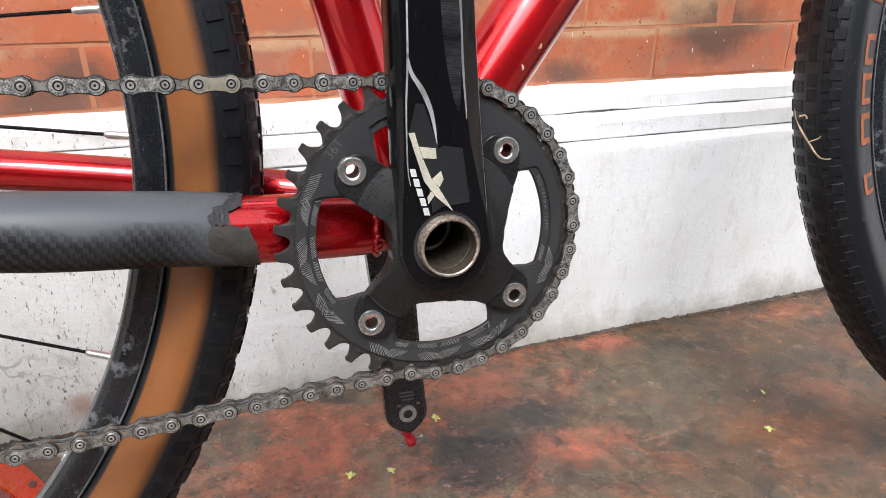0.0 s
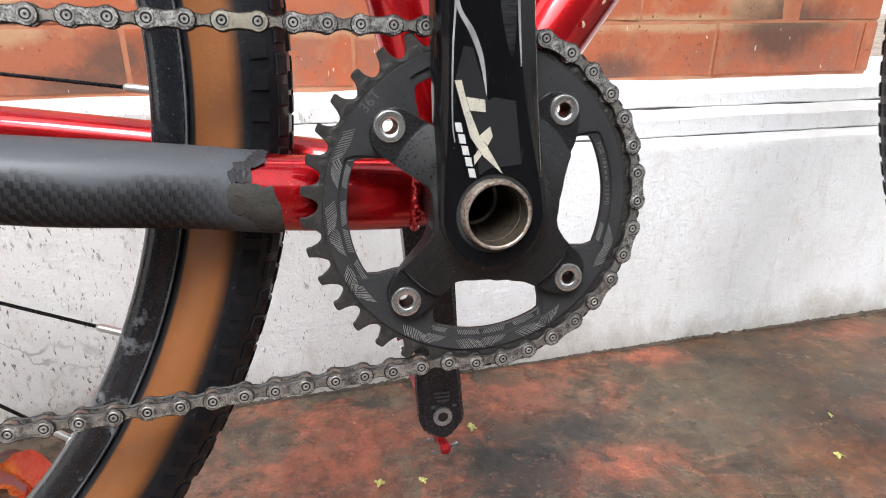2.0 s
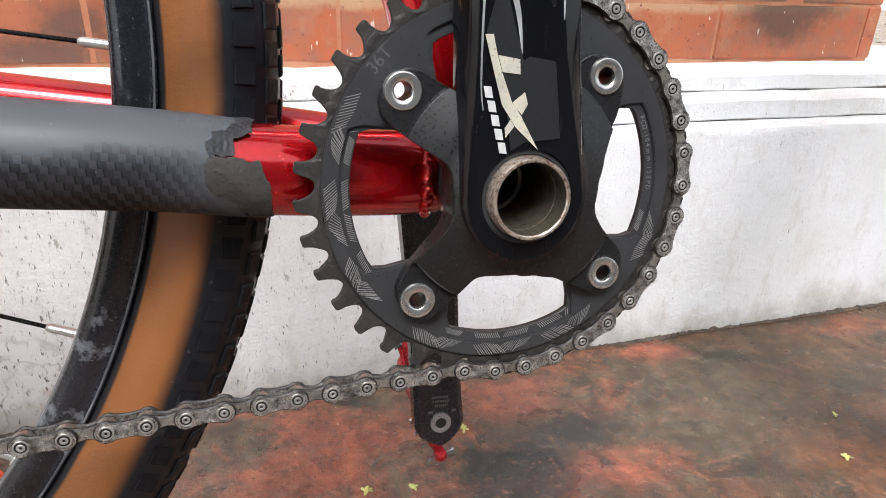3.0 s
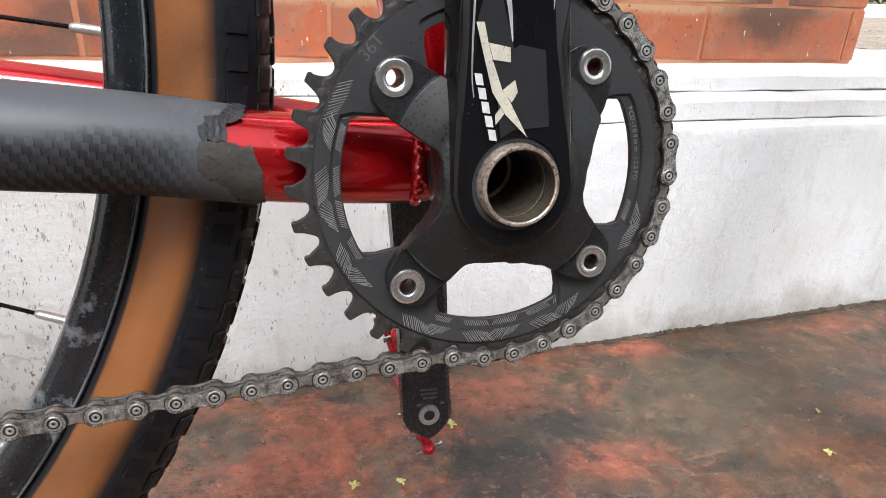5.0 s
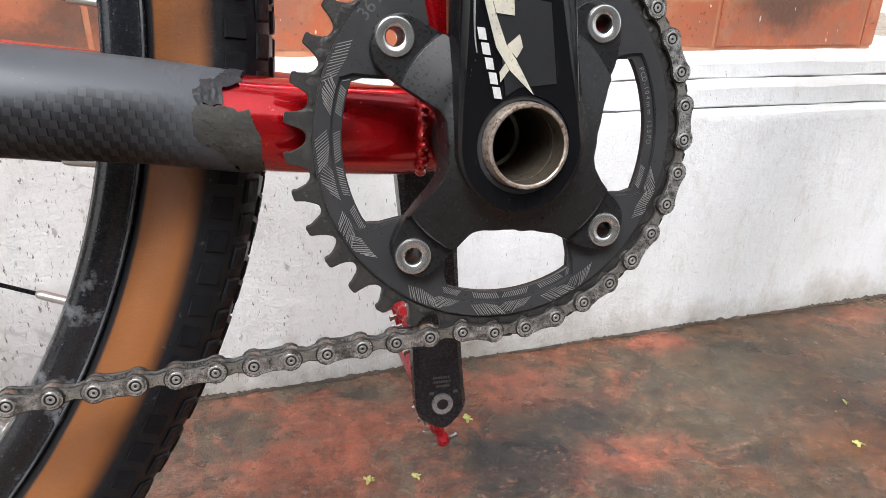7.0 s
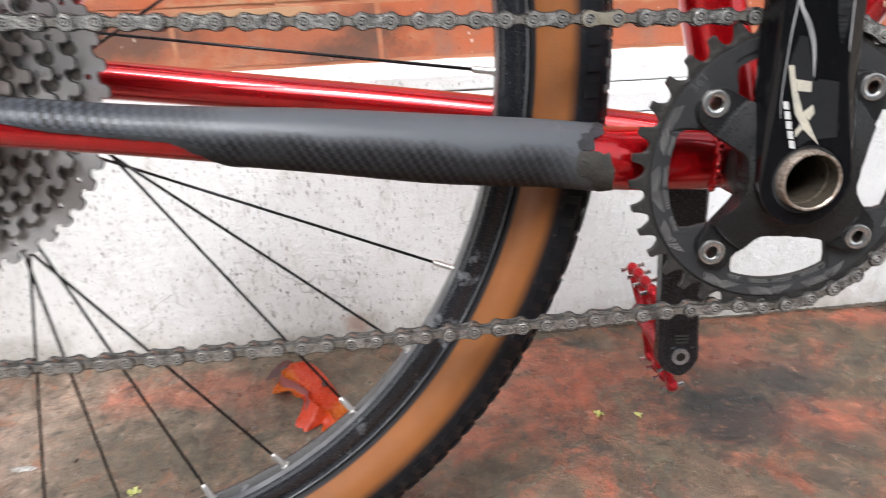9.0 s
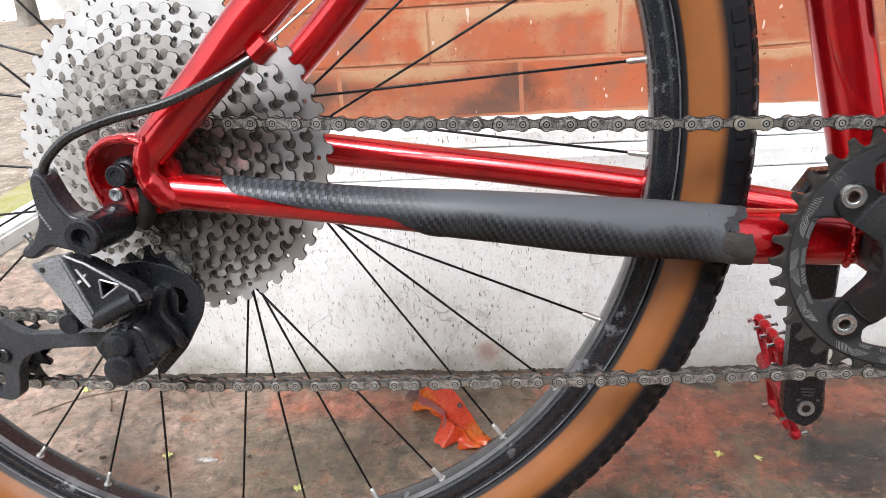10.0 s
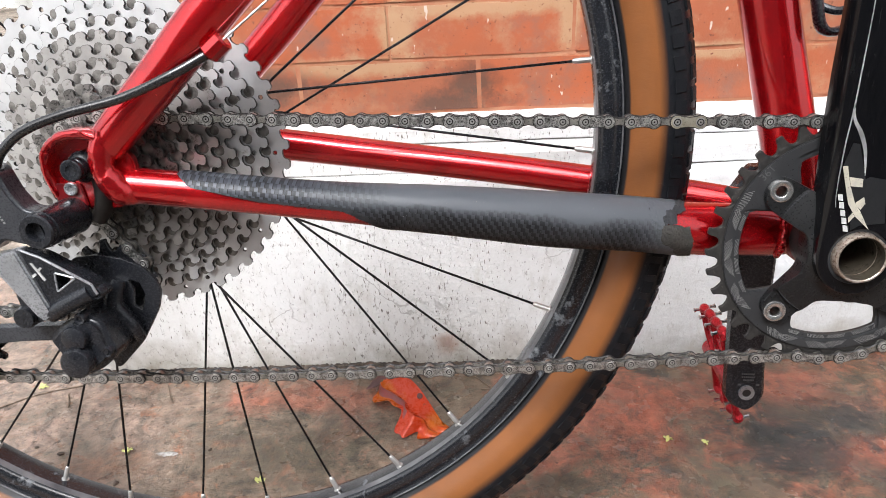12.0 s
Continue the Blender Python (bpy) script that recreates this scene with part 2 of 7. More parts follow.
def splash(m, colour, scale, size, share):
    """Small dried drops and dust specks scattered over a finished material."""
    n, l, b = nodes_of(m)
    tc, cells = n.new("ShaderNodeTexCoord"), n.new("ShaderNodeTexVoronoi")
    cells.inputs["Scale"].default_value = scale
    l.new(tc.outputs["Object"], cells.inputs["Vector"])
    pick, near, both = n.new("ShaderNodeMath"), n.new("ShaderNodeMapRange"), n.new("ShaderNodeMath")
    pick.operation, pick.inputs[1].default_value = "LESS_THAN", share
    l.new(cells.outputs["Color"], pick.inputs[0])
    near.inputs[1].default_value, near.inputs[2].default_value, near.inputs[3].default_value, near.inputs[4].default_value = size * 0.6, size, 1.0, 0.0
    l.new(cells.outputs["Distance"], near.inputs[0])
    both.operation = "MULTIPLY"
    l.new(pick.outputs[0], both.inputs[0])
    l.new(near.outputs[0], both.inputs[1])
    t = n.new("ShaderNodeMix")
    t.data_type = "RGBA"
    l.new(both.outputs[0], t.inputs[0])
    l.new(b.inputs["Base Color"].links[0].from_socket, t.inputs[6])
    t.inputs[7].default_value = (*colour, 1)
    l.new(t.outputs[2], b.inputs["Base Color"])


splash(M_RED, (0.50, 0.32, 0.29), 700, 0.17, 0.12)
splash(M_RED, (0.045, 0.006, 0.006), 430, 0.17, 0.22)
splash(M_DIRTY_RED, (0.36, 0.24, 0.22), 520, 0.16, 0.35)
splash(M_GLOSS, (0.16, 0.16, 0.155), 620, 0.11, 0.14)
splash(M_RIM, (0.14, 0.14, 0.14), 520, 0.15, 0.35)
splash(M_RUBBER, (0.40, 0.38, 0.35), 260, 0.16, 0.42)
splash(M_DERAIL, (0.20, 0.20, 0.195), 520, 0.10, 0.25)


def blank(name, rough):
    m = bpy.data.materials.new(name)
    m.use_nodes = True
    n, l, b = nodes_of(m)
    b.inputs["Roughness"].default_value = rough
    tc = n.new("ShaderNodeTexCoord")
    return m, n, l, b, tc.outputs["Object"]


def noise_out(n, l, vec, s, detail=6.0, rgh=0.6, stretch=None):
    if stretch:
        mp = n.new("ShaderNodeMapping")
        mp.inputs["Scale"].default_value = stretch
        l.new(vec, mp.inputs["Vector"])
        vec = mp.outputs[0]
    t = n.new("ShaderNodeTexNoise")
    t.inputs["Scale"].default_value, t.inputs["Detail"].default_value, t.inputs["Roughness"].default_value = s, detail, rgh
    l.new(vec, t.inputs["Vector"])
    return t.outputs[0]


def ramp_out(n, l, v, a, z, lo=0.0, hi=1.0):
    t = n.new("ShaderNodeMapRange")
    for k, x in zip((1, 2, 3, 4), (a, z, lo, hi)):
        t.inputs[k].default_value = x
    l.new(v, t.inputs[0])
    return t.outputs[0]


def mix_out(n, l, f, a, z):
    t = n.new("ShaderNodeMix")
    t.data_type = "RGBA"
    l.new(f, t.inputs[0])
    for k, v in ((6, a), (7, z)):
        if isinstance(v, tuple):
            t.inputs[k].default_value = (*v, 1)
        else:
            l.new(v, t.inputs[k])
    return t.outputs[2]


def math_out(n, l, op, a, z):
    t = n.new("ShaderNodeMath")
    t.operation = op
    for k, v in ((0, a), (1, z)):
        if isinstance(v, (int, float)):
            t.inputs[k].default_value = v
        else:
            l.new(v, t.inputs[k])
    return t.outputs[0]


def bump_in(n, l, b, h, dist):
    t = n.new("ShaderNodeBump")
    t.inputs["Distance"].default_value = dist
    l.new(h, t.inputs["Height"])
    l.new(t.outputs[0], b.inputs["Normal"])


def make_plaster():
    m, n, l, b, v = blank("whitewashed_plaster", 0.75)
    broad = ramp_out(n, l, noise_out(n, l, v, 6, 5), 0.35, 0.7)
    col = mix_out(n, l, broad, (0.70, 0.71, 0.715), (0.615, 0.615, 0.60))
    sx = n.new("ShaderNodeSeparateXYZ")
    l.new(v, sx.inputs[0])
    # creamier lime towards the open end, its stronger light painted in as paler colour
    col = mix_out(n, l, ramp_out(n, l, sx.outputs[0], 0.10, -0.20), col, (0.705, 0.697, 0.680))
    streak = ramp_out(n, l, noise_out(n, l, v, 26, 7, 0.72, (1.5, 1.5, 0.6)), 0.53, 0.75, 0.0, 0.8)
    col = mix_out(n, l, streak, col, (0.50, 0.475, 0.43))
    # dampness and dirt climb unevenly from the foot
    climb = math_out(n, l, "ADD", sx.outputs[2], math_out(n, l, "MULTIPLY", noise_out(n, l, v, 15, 7, 0.7), -0.16))
    damp = ramp_out(n, l, climb, -0.035, -0.105)
    col = mix_out(n, l, damp, col, (0.30, 0.27, 0.22))
    # the open end is rougher: pitted, flecked and cracked
    rough = ramp_out(n, l, sx.outputs[0], -0.25, 0.20, 0.0, -0.050)
    mottle = noise_out(n, l, v, 34, 7, 0.7)
    col = mix_out(n, l, ramp_out(n, l, math_out(n, l, "ADD", mottle, rough), 0.53, 0.70, 0.0, 0.35), col, (0.42, 0.40, 0.36))
    grain = noise_out(n, l, v, 150, 7, 0.72, (1, 1, 0.40))
    col = mix_out(n, l, ramp_out(n, l, math_out(n, l, "ADD", grain, rough), 0.585, 0.655, 0.0, 0.75), col, (0.27, 0.25, 0.22))
    fleck = noise_out(n, l, v, 300, 4, 0.64, (1.2, 1.2, 0.38))
    col = mix_out(n, l, ramp_out(n, l, math_out(n, l, "ADD", fleck, math_out(n, l, "MULTIPLY", rough, 1.3)), 0.610, 0.660), col, (0.170, 0.155, 0.135))
    crack = n.new("ShaderNodeTexVoronoi")
    crack.feature = "DISTANCE_TO_EDGE"
    crack.inputs["Scale"].default_value = 9.0
    wavy = n.new("ShaderNodeVectorMath")
    wavy.operation = "MULTIPLY_ADD"
    wavy.inputs[1].default_value = (0.06, 0.0, 0.06)
    jig = n.new("ShaderNodeTexNoise")
    jig.inputs["Scale"].default_value, jig.inputs["Detail"].default_value = 26.0, 6.0
    l.new(v, jig.inputs["Vector"])
    l.new(jig.outputs["Color"], wavy.inputs[0])
    l.new(v, wavy.inputs[2])
    l.new(wavy.outputs[0], crack.inputs["Vector"])
    thin = math_out(n, l, "MULTIPLY", ramp_out(n, l, crack.outputs["Distance"], 0.010, 0.003), math_out(n, l, "MULTIPLY", ramp_out(n, l, noise_out(n, l, v, 8, 3), 0.50, 0.60, 0.0, 0.6), ramp_out(n, l, sx.outputs[0], 0.12, -0.12, 0.15, 1.0)))
    col = mix_out(n, l, thin, col, (0.27, 0.255, 0.23))
    # one rusty blot above the foot
    blot = n.new("ShaderNodeVectorMath")
    blot.operation = "DISTANCE"
    blot.inputs[1].default_value = (-0.262, 0.0, 0.030)
    l.new(v, blot.inputs[0])
    near = math_out(n, l, "ADD", blot.outputs["Value"], math_out(n, l, "MULTIPLY", noise_out(n, l, v, 60, 5), 0.03))
    col = mix_out(n, l, ramp_out(n, l, near, 0.034, 0.022, 0.0, 0.65), col, (0.36, 0.20, 0.14))
    l.new(col, b.inputs["Base Color"])
    bump_in(n, l, b, noise_out(n, l, v, 90, 8, 0.7), 0.0030)
    return m


def make_floor():
    """Wet, worn cement: red oxide left in patches over grey-brown, with dark damp areas, lichen and grit."""
    m, n, l, b, v = blank("wet_red_oxide_cement", 0.3)
    sx = n.new("ShaderNodeSeparateXYZ")
    l.new(v, sx.inputs[0])
    # a slow drift bends the patches
    drift = n.new("ShaderNodeTexNoise")
    drift.inputs["Scale"].default_value, drift.inputs["Detail"].default_value = 9.0, 3.0
    l.new(v, drift.inputs["Vector"])
    bend = n.new("ShaderNodeVectorMath")
    bend.operation = "MULTIPLY_ADD"
    bend.inputs[1].default_value = (0.11, 0.09, 0.0)
    l.new(drift.outputs["Color"], bend.inputs[0])
    l.new(v, bend.inputs[2])
    w = bend.outputs[0]
    wide = (1.0, 0.85, 1)
    base = mix_out(n, l, ramp_out(n, l, noise_out(n, l, w, 9, 6, 0.62, wide), 0.36, 0.64), (0.126, 0.104, 0.074), (0.195, 0.106, 0.064))
    dark = ramp_out(n, l, noise_out(n, l, w, 10, 8, 0.66, wide), 0.46, 0.62, 0.0, 0.85)
    col = mix_out(n, l, dark, base, (0.040, 0.040, 0.039))
    olive = ramp_out(n, l, noise_out(n, l, w, 21, 8, 0.68), 0.47, 0.63, 0.0, 0.8)
    col = mix_out(n, l, olive, col, (0.100, 0.092, 0.062))
    red = ramp_out(n, l, noise_out(n, l, w, 13, 9, 0.70, wide), 0.50, 0.62, 0.0, 0.9)
    col = mix_out(n, l, red, col, (0.40, 0.116, 0.066))
    # damp, darker paving towards the right end
    soak = math_out(n, l, "ADD", sx.outputs[0], math_out(n, l, "MULTIPLY", noise_out(n, l, v, 9, 6, 0.6), 0.6))
    soaked = mix_out(n, l, ramp_out(n, l, noise_out(n, l, w, 20, 8, 0.68), 0.38, 0.62), (0.042, 0.038, 0.027), (0.125, 0.066, 0.031))
    soaked = mix_out(n, l, ramp_out(n, l, noise_out(n, l, w, 30, 8, 0.70), 0.54, 0.66, 0.0, 0.55), soaked, (0.29, 0.090, 0.042))
    col = mix_out(n, l, ramp_out(n, l, soak, 0.34, 0.62, 0.0, 0.8), col, soaked)
    # worn, drier and paler paving towards the open end of the terrace
    along = math_out(n, l, "ADD", sx.outputs[0], math_out(n, l, "MULTIPLY", noise_out(n, l, v, 7, 6, 0.66), 0.5))
    brown = mix_out(n, l, ramp_out(n, l, noise_out(n, l, w, 15, 8, 0.68), 0.36, 0.64), (0.235, 0.172, 0.122), (0.118, 0.098, 0.070))
    brown = mix_out(n, l, ramp_out(n, l, noise_out(n, l, w, 14, 9, 0.70), 0.52, 0.64, 0.0, 0.65), brown, (0.30, 0.128, 0.090))
    col = mix_out(n, l, ramp_out(n, l, along, 0.14, -0.08), col, brown)
    pink = mix_out(n, l, ramp_out(n, l, noise_out(n, l, w, 18, 8, 0.68), 0.36, 0.64), (0.43, 0.295, 0.228), (0.230, 0.178, 0.132))
    pink = mix_out(n, l, ramp_out(n, l, noise_out(n, l, w, 33, 9, 0.72), 0.50, 0.64, 0.0, 0.8), pink, (0.084, 0.072, 0.058))
    col = mix_out(n, l, ramp_out(n, l, along, -0.20, -0.46), col, pink)
    spots = math_out(n, l, "MULTIPLY", ramp_out(n, l, noise_out(n, l, w, 36, 9, 0.72), 0.56, 0.66, 0.0, 0.75), ramp_out(n, l, along, 0.10, -0.15))
    col = mix_out(n, l, spots, col, (0.38, 0.150, 0.078))
    crumbs = math_out(n, l, "MULTIPLY", ramp_out(n, l, noise_out(n, l, v, 110, 6, 0.72), 0.58, 0.64, 0.0, 0.8), ramp_out(n, l, along, 0.05, -0.25))
    col = mix_out(n, l, crumbs, col, (0.060, 0.048, 0.034))
    # single worn and wet patches with washed-out borders
    rag = noise_out(n, l, w, 17, 9, 0.72)
    RED, WET, RUST, DRAB = (0.41, 0.116, 0.066), (0.026, 0.027, 0.028), (0.210, 0.078, 0.032), (0.104, 0.086, 0.056)
    for x, y, wx, hy, tint, much in ((0.132, 0.268, 0.060, 0.040, RED, 0.62), (-0.025, 0.247, 0.064, 0.038, RED, 0.62), (-0.062, 0.205, 0.052, 0.046, RED, 0.62), (0.180, 0.160, 0.050, 0.022, RED, 0.72), (0.315, 0.318, 0.045, 0.014, RED, 0.7), (0.597, 0.322, 0.070, 0.016, RED, 0.4), (-0.425, 0.243, 0.085, 0.026, RED, 0.55), (-0.144, 0.155, 0.034, 0.024, RED, 0.6), (0.162, 0.214, 0.054, 0.032, WET, 0.85), (0.100, 0.172, 0.062, 0.042, WET, 0.85), (0.428, 0.112, 0.070, 0.045, RUST, 0.7), (-0.616, 0.130, 0.038, 0.026, RUST, 0.5), (0.335, 0.225, 0.080, 0.048, DRAB, 0.75), (-0.405, 0.158, 0.075, 0.034, DRAB, 0.7)):
        dx = math_out(n, l, "DIVIDE", math_out(n, l, "SUBTRACT", sx.outputs[0], x), wx)
        dy = math_out(n, l, "DIVIDE", math_out(n, l, "SUBTRACT", sx.outputs[1], y), hy)
        r = math_out(n, l, "SQRT", math_out(n, l, "ADD", math_out(n, l, "MULTIPLY", dx, dx), math_out(n, l, "MULTIPLY", dy, dy)), 0.0)
        r = math_out(n, l, "ADD", r, math_out(n, l, "MULTIPLY", math_out(n, l, "SUBTRACT", rag, 0.5), 5.2))
        col = mix_out(n, l, ramp_out(n, l, r, 1.55, 0.45, 0.0, much), col, tint)
    # fine mottling runs through all of it
    col = mix_out(n, l, ramp_out(n, l, noise_out(n, l, w, 60, 8, 0.72), 0.50, 0.64, 0.0, 0.60), col, (0.066, 0.058, 0.044))
    col = mix_out(n, l, ramp_out(n, l, noise_out(n, l, w, 75, 8, 0.72), 0.55, 0.66, 0.0, 0.55), col, (0.29, 0.150, 0.096))
    # grit, lichen crumbs and pits
    pale = ramp_out(n, l, noise_out(n, l, v, 140, 4, 0.65), 0.67, 0.72, 0.0, 0.7)
    col = mix_out(n, l, pale, col, (0.29, 0.25, 0.19))
    pits = ramp_out(n, l, noise_out(n, l, v, 95, 5, 0.7), 0.61, 0.67, 0.0, 0.7)
    col = mix_out(n, l, pits, col, (0.033, 0.029, 0.025))
    fine = n.new("ShaderNodeHueSaturation")
    l.new(ramp_out(n, l, noise_out(n, l, v, 48, 9, 0.72), 0.34, 0.66, 0.48, 1.20), fine.inputs["Value"])
    l.new(col, fine.inputs["Color"])
    l.new(fine.outputs[0], b.inputs["Base Color"])
    l.new(ramp_out(n, l, noise_out(n, l, v, 11, 6, 0.6), 0.35, 0.65, 0.12, 0.40), b.inputs["Roughness"])
    b.inputs["Specular IOR Level"].default_value = 0.45
    bump_in(n, l, b, noise_out(n, l, v, 42, 10, 0.74), 0.0042)
    return m


def make_carbon():
    """Carbon-look film: a stepped twill of small raised cells, worn smooth in places, with sky light and sheen painted
    in.
    """
    m, n, l, b, v = blank("carbon_pattern_film", 0.4)
    sx = n.new("ShaderNodeSeparateXYZ")
    l.new(v, sx.inputs[0])
    # rows follow the slope of the stay
    zz = math_out(n, l, "ADD", sx.outputs[2], math_out(n, l, "MULTIPLY", sx.outputs[0], 0.115))
    rowf = math_out(n, l, "MULTIPLY", zz, -1 / 0.0025)
    row = math_out(n, l, "FLOOR", rowf, 0.0)
    colf = math_out(n, l, "SUBTRACT", math_out(n, l, "MULTIPLY", sx.outputs[0], 1 / 0.0047), math_out(n, l, "MULTIPLY", row, 0.32))
    fx, fz = math_out(n, l, "FRACT", colf, 0.0), math_out(n, l, "FRACT", rowf, 0.0)
    cell = math_out(n, l, "MULTIPLY", math_out(n, l, "GREATER_THAN", fx, 0.48), 1.0)
    edge = math_out(n, l, "MAXIMUM", math_out(n, l, "MULTIPLY", math_out(n, l, "LESS_THAN", fz, 0.10), 0.3), math_out(n, l, "LESS_THAN", math_out(n, l, "ABSOLUTE", math_out(n, l, "SUBTRACT", fx, 0.48), 0.0), 0.045))
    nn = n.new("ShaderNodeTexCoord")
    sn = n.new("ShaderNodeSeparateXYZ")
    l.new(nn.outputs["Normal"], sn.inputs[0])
    # wear mask; film that faces up is also painted paler for sky light
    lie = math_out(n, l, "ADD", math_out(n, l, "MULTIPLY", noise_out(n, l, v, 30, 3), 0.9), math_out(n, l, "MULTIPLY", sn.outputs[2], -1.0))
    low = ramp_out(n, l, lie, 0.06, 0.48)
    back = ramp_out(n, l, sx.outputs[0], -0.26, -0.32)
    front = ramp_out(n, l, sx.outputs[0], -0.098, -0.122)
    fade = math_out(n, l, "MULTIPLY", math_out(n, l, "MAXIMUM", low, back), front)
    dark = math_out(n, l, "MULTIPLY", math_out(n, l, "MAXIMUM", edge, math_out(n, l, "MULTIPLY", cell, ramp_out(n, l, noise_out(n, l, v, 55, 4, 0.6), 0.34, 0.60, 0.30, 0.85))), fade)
    # these tones hold the rear weave's bluish sheen and the sky-lit top
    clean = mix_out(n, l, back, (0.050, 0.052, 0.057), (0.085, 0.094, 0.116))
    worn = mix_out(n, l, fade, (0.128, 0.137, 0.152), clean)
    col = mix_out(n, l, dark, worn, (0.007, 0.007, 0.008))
    dust = ramp_out(n, l, noise_out(n, l, v, 800, 3, 0.7), 0.68, 0.74)
    col = mix_out(n, l, dust, col, (0.22, 0.215, 0.21))
    l.new(col, b.inputs["Base Color"])
    l.new(math_out(n, l, "ADD", ramp_out(n, l, noise_out(n, l, v, 90, 5), 0.3, 0.7, 0.32, 0.44), math_out(n, l, "MULTIPLY", dark, 0.15)), b.inputs["Roughness"])
    bump_in(n, l, b, math_out(n, l, "SUBTRACT", 1.0, dark), 0.0005)
    return m


def make_sidewall(name, cx, cz, tan):
    """Skin-wall tyre: black tread colour fading into the tan wall at a sprayed edge."""
    m, n, l, b, v = blank(name, 0.36)
    sx = n.new("ShaderNodeSeparateXYZ")
    l.new(v, sx.inputs[0])
    dx, dz = math_out(n, l, "SUBTRACT", sx.outputs[0], cx), math_out(n, l, "SUBTRACT", sx.outputs[2], cz)
    r = math_out(n, l, "SQRT", math_out(n, l, "ADD", math_out(n, l, "MULTIPLY", dx, dx), math_out(n, l, "MULTIPLY", dz, dz)), 0.0)
    skin = mix_out(n, l, ramp_out(n, l, noise_out(n, l, v, 12, 5), 0.35, 0.65), tan, tuple(0.72 * c for c in tan))
    black = mix_out(n, l, ramp_out(n, l, noise_out(n, l, v, 230, 6, 0.7), 0.62, 0.70), (0.0050, 0.0058, 0.0074), (0.05, 0.047, 0.043))
    col = mix_out(n, l, ramp_out(n, l, r, 0.3355, 0.3412), skin, black)
    bead = ramp_out(n, l, r, 0.3208, 0.3197)
    col = mix_out(n, l, bead, col, (0.010, 0.010, 0.011))
    crumb = ramp_out(n, l, noise_out(n, l, v, 420, 8, 0.7), 0.70, 0.76, 0.0, 0.7)
    col = mix_out(n, l, crumb, col, (0.30, 0.26, 0.22))
    b.inputs["Specular IOR Level"].default_value = 0.34
    l.new(col, b.inputs["Base Color"])
    bump_in(n, l, b, noise_out(n, l, v, 500, 6, 0.7), 0.00025)
    return m


M_PLASTER, M_FLOOR, M_CARBON = make_plaster(), make_floor(), make_carbon()


# ---- mesh helpers ----
import functools
BB = (0.0, 0.3055)
LEAN = Matrix.Translation((0, 0, 0.0075)) @ Matrix.Rotation(radians(-8.37), 4, "X") @ Matrix.Translation((0, 0, BB[1])) @ Matrix.Rotation(radians(1.398), 4, "Y") @ Matrix.Translation((0, 0, -BB[1]))
AXLE = (-0.4368, 0.3559)
WHEEL = AXLE
FRONT = (0.657, 0.388)
TAU = 2 * math.pi


def part(name, bm, mats, parent=None, label="", at=None, smooth=35):
    """Links a bmesh as one mesh object under a thing or a part."""
    bmesh.ops.recalc_face_normals(bm, faces=bm.faces[:])
    me = bpy.data.meshes.new(name)
    bm.to_mesh(me)
    bm.free()
    for m in mats if isinstance(mats, (list, tuple)) else (mats,):
        me.materials.append(m)
    me.polygons.foreach_set("use_smooth", [True] * len(me.polygons))
    me.set_sharp_from_angle(angle=radians(smooth))
    return put(name, me, parent, label, at)


def put(name, me, parent=None, label="", at=None):
    ob = new(name, me)
    if parent:
        ob.parent = parent
    if at is not None:
        ob.matrix_basis = at
    if label:
        tagged(ob, label)
    return ob


def plate(bm, loops, v0, v1, bevel=0.0006, mi=0, segs=2, side_mi=None):
    """A plate in the bicycle's plane: outer loop and holes as (x, z), from depth v0 (near) to v1."""
    if v0 > v1:
        v0, v1 = v1, v0
    edges, rim = [], []
    for loop in loops:
        vs = [bm.verts.new((x, v0, z)) for x, z in loop]
        edges += [bm.edges.new((vs[i - 1], vs[i])) for i in range(len(vs))]
    if len(loops) == 1:
        faces = [bm.faces.new([e.verts[1] for e in edges])]
    else:
        got = bmesh.ops.triangle_fill(bm, use_beauty=True, use_dissolve=False, edges=edges)
        faces = [f for f in got["geom"] if isinstance(f, bmesh.types.BMFace)]
    for f in faces:
        f.material_index = mi
    front = set(faces)
    ext = bmesh.ops.extrude_face_region(bm, geom=faces, use_keep_orig=True)
    back = [g for g in ext["geom"] if isinstance(g, bmesh.types.BMVert)]
    bmesh.ops.translate(bm, verts=back, vec=(0, v1 - v0, 0))
    side = {f for e in edges for f in e.link_faces}
    rim_mi = mi if side_mi is None else side_mi
    for f in side:
        if f not in front:
            f.material_index = rim_mi
    if bevel:
        bmesh.ops.bevel(bm, geom=edges, offset=bevel, segments=segs, affect="EDGES", clamp_overlap=True, material=rim_mi)


def tube(bm, pts, radii, seg=20, mi=0, squash=None, caps=True):
    """A swept round tube through points; squash: (sideways, upward) factors."""
    pts = [Vector([float(c) for c in p]) for p in pts]
    if isinstance(radii, (int, float)):
        radii = [radii] * len(pts)
    rings, up = [], None
    for i, p in enumerate(pts):
        d = (pts[min(i + 1, len(pts) - 1)] - pts[max(i - 1, 0)]).normalized()
        if up is None:
            up = Vector((0, 1, 0)) if abs(d.y) < 0.9 else Vector((0, 0, 1))
        side = (up - d * up.dot(d)).normalized()
        up = side
        other = d.cross(side)
        a, c = squash or (1, 1)
        rings.append([bm.verts.new(p + float(radii[i]) * (a * math.cos(TAU * k / seg) * side + c * math.sin(TAU * k / seg) * other)) for k in range(seg)])
    for r0, r1 in zip(rings, rings[1:]):
        for k in range(seg):
            bm.faces.new((r0[k - 1], r0[k], r1[k], r1[k - 1])).material_index = mi
    if caps:
        for r in (rings[0], rings[-1]):
            bm.faces.new(r).material_index = mi


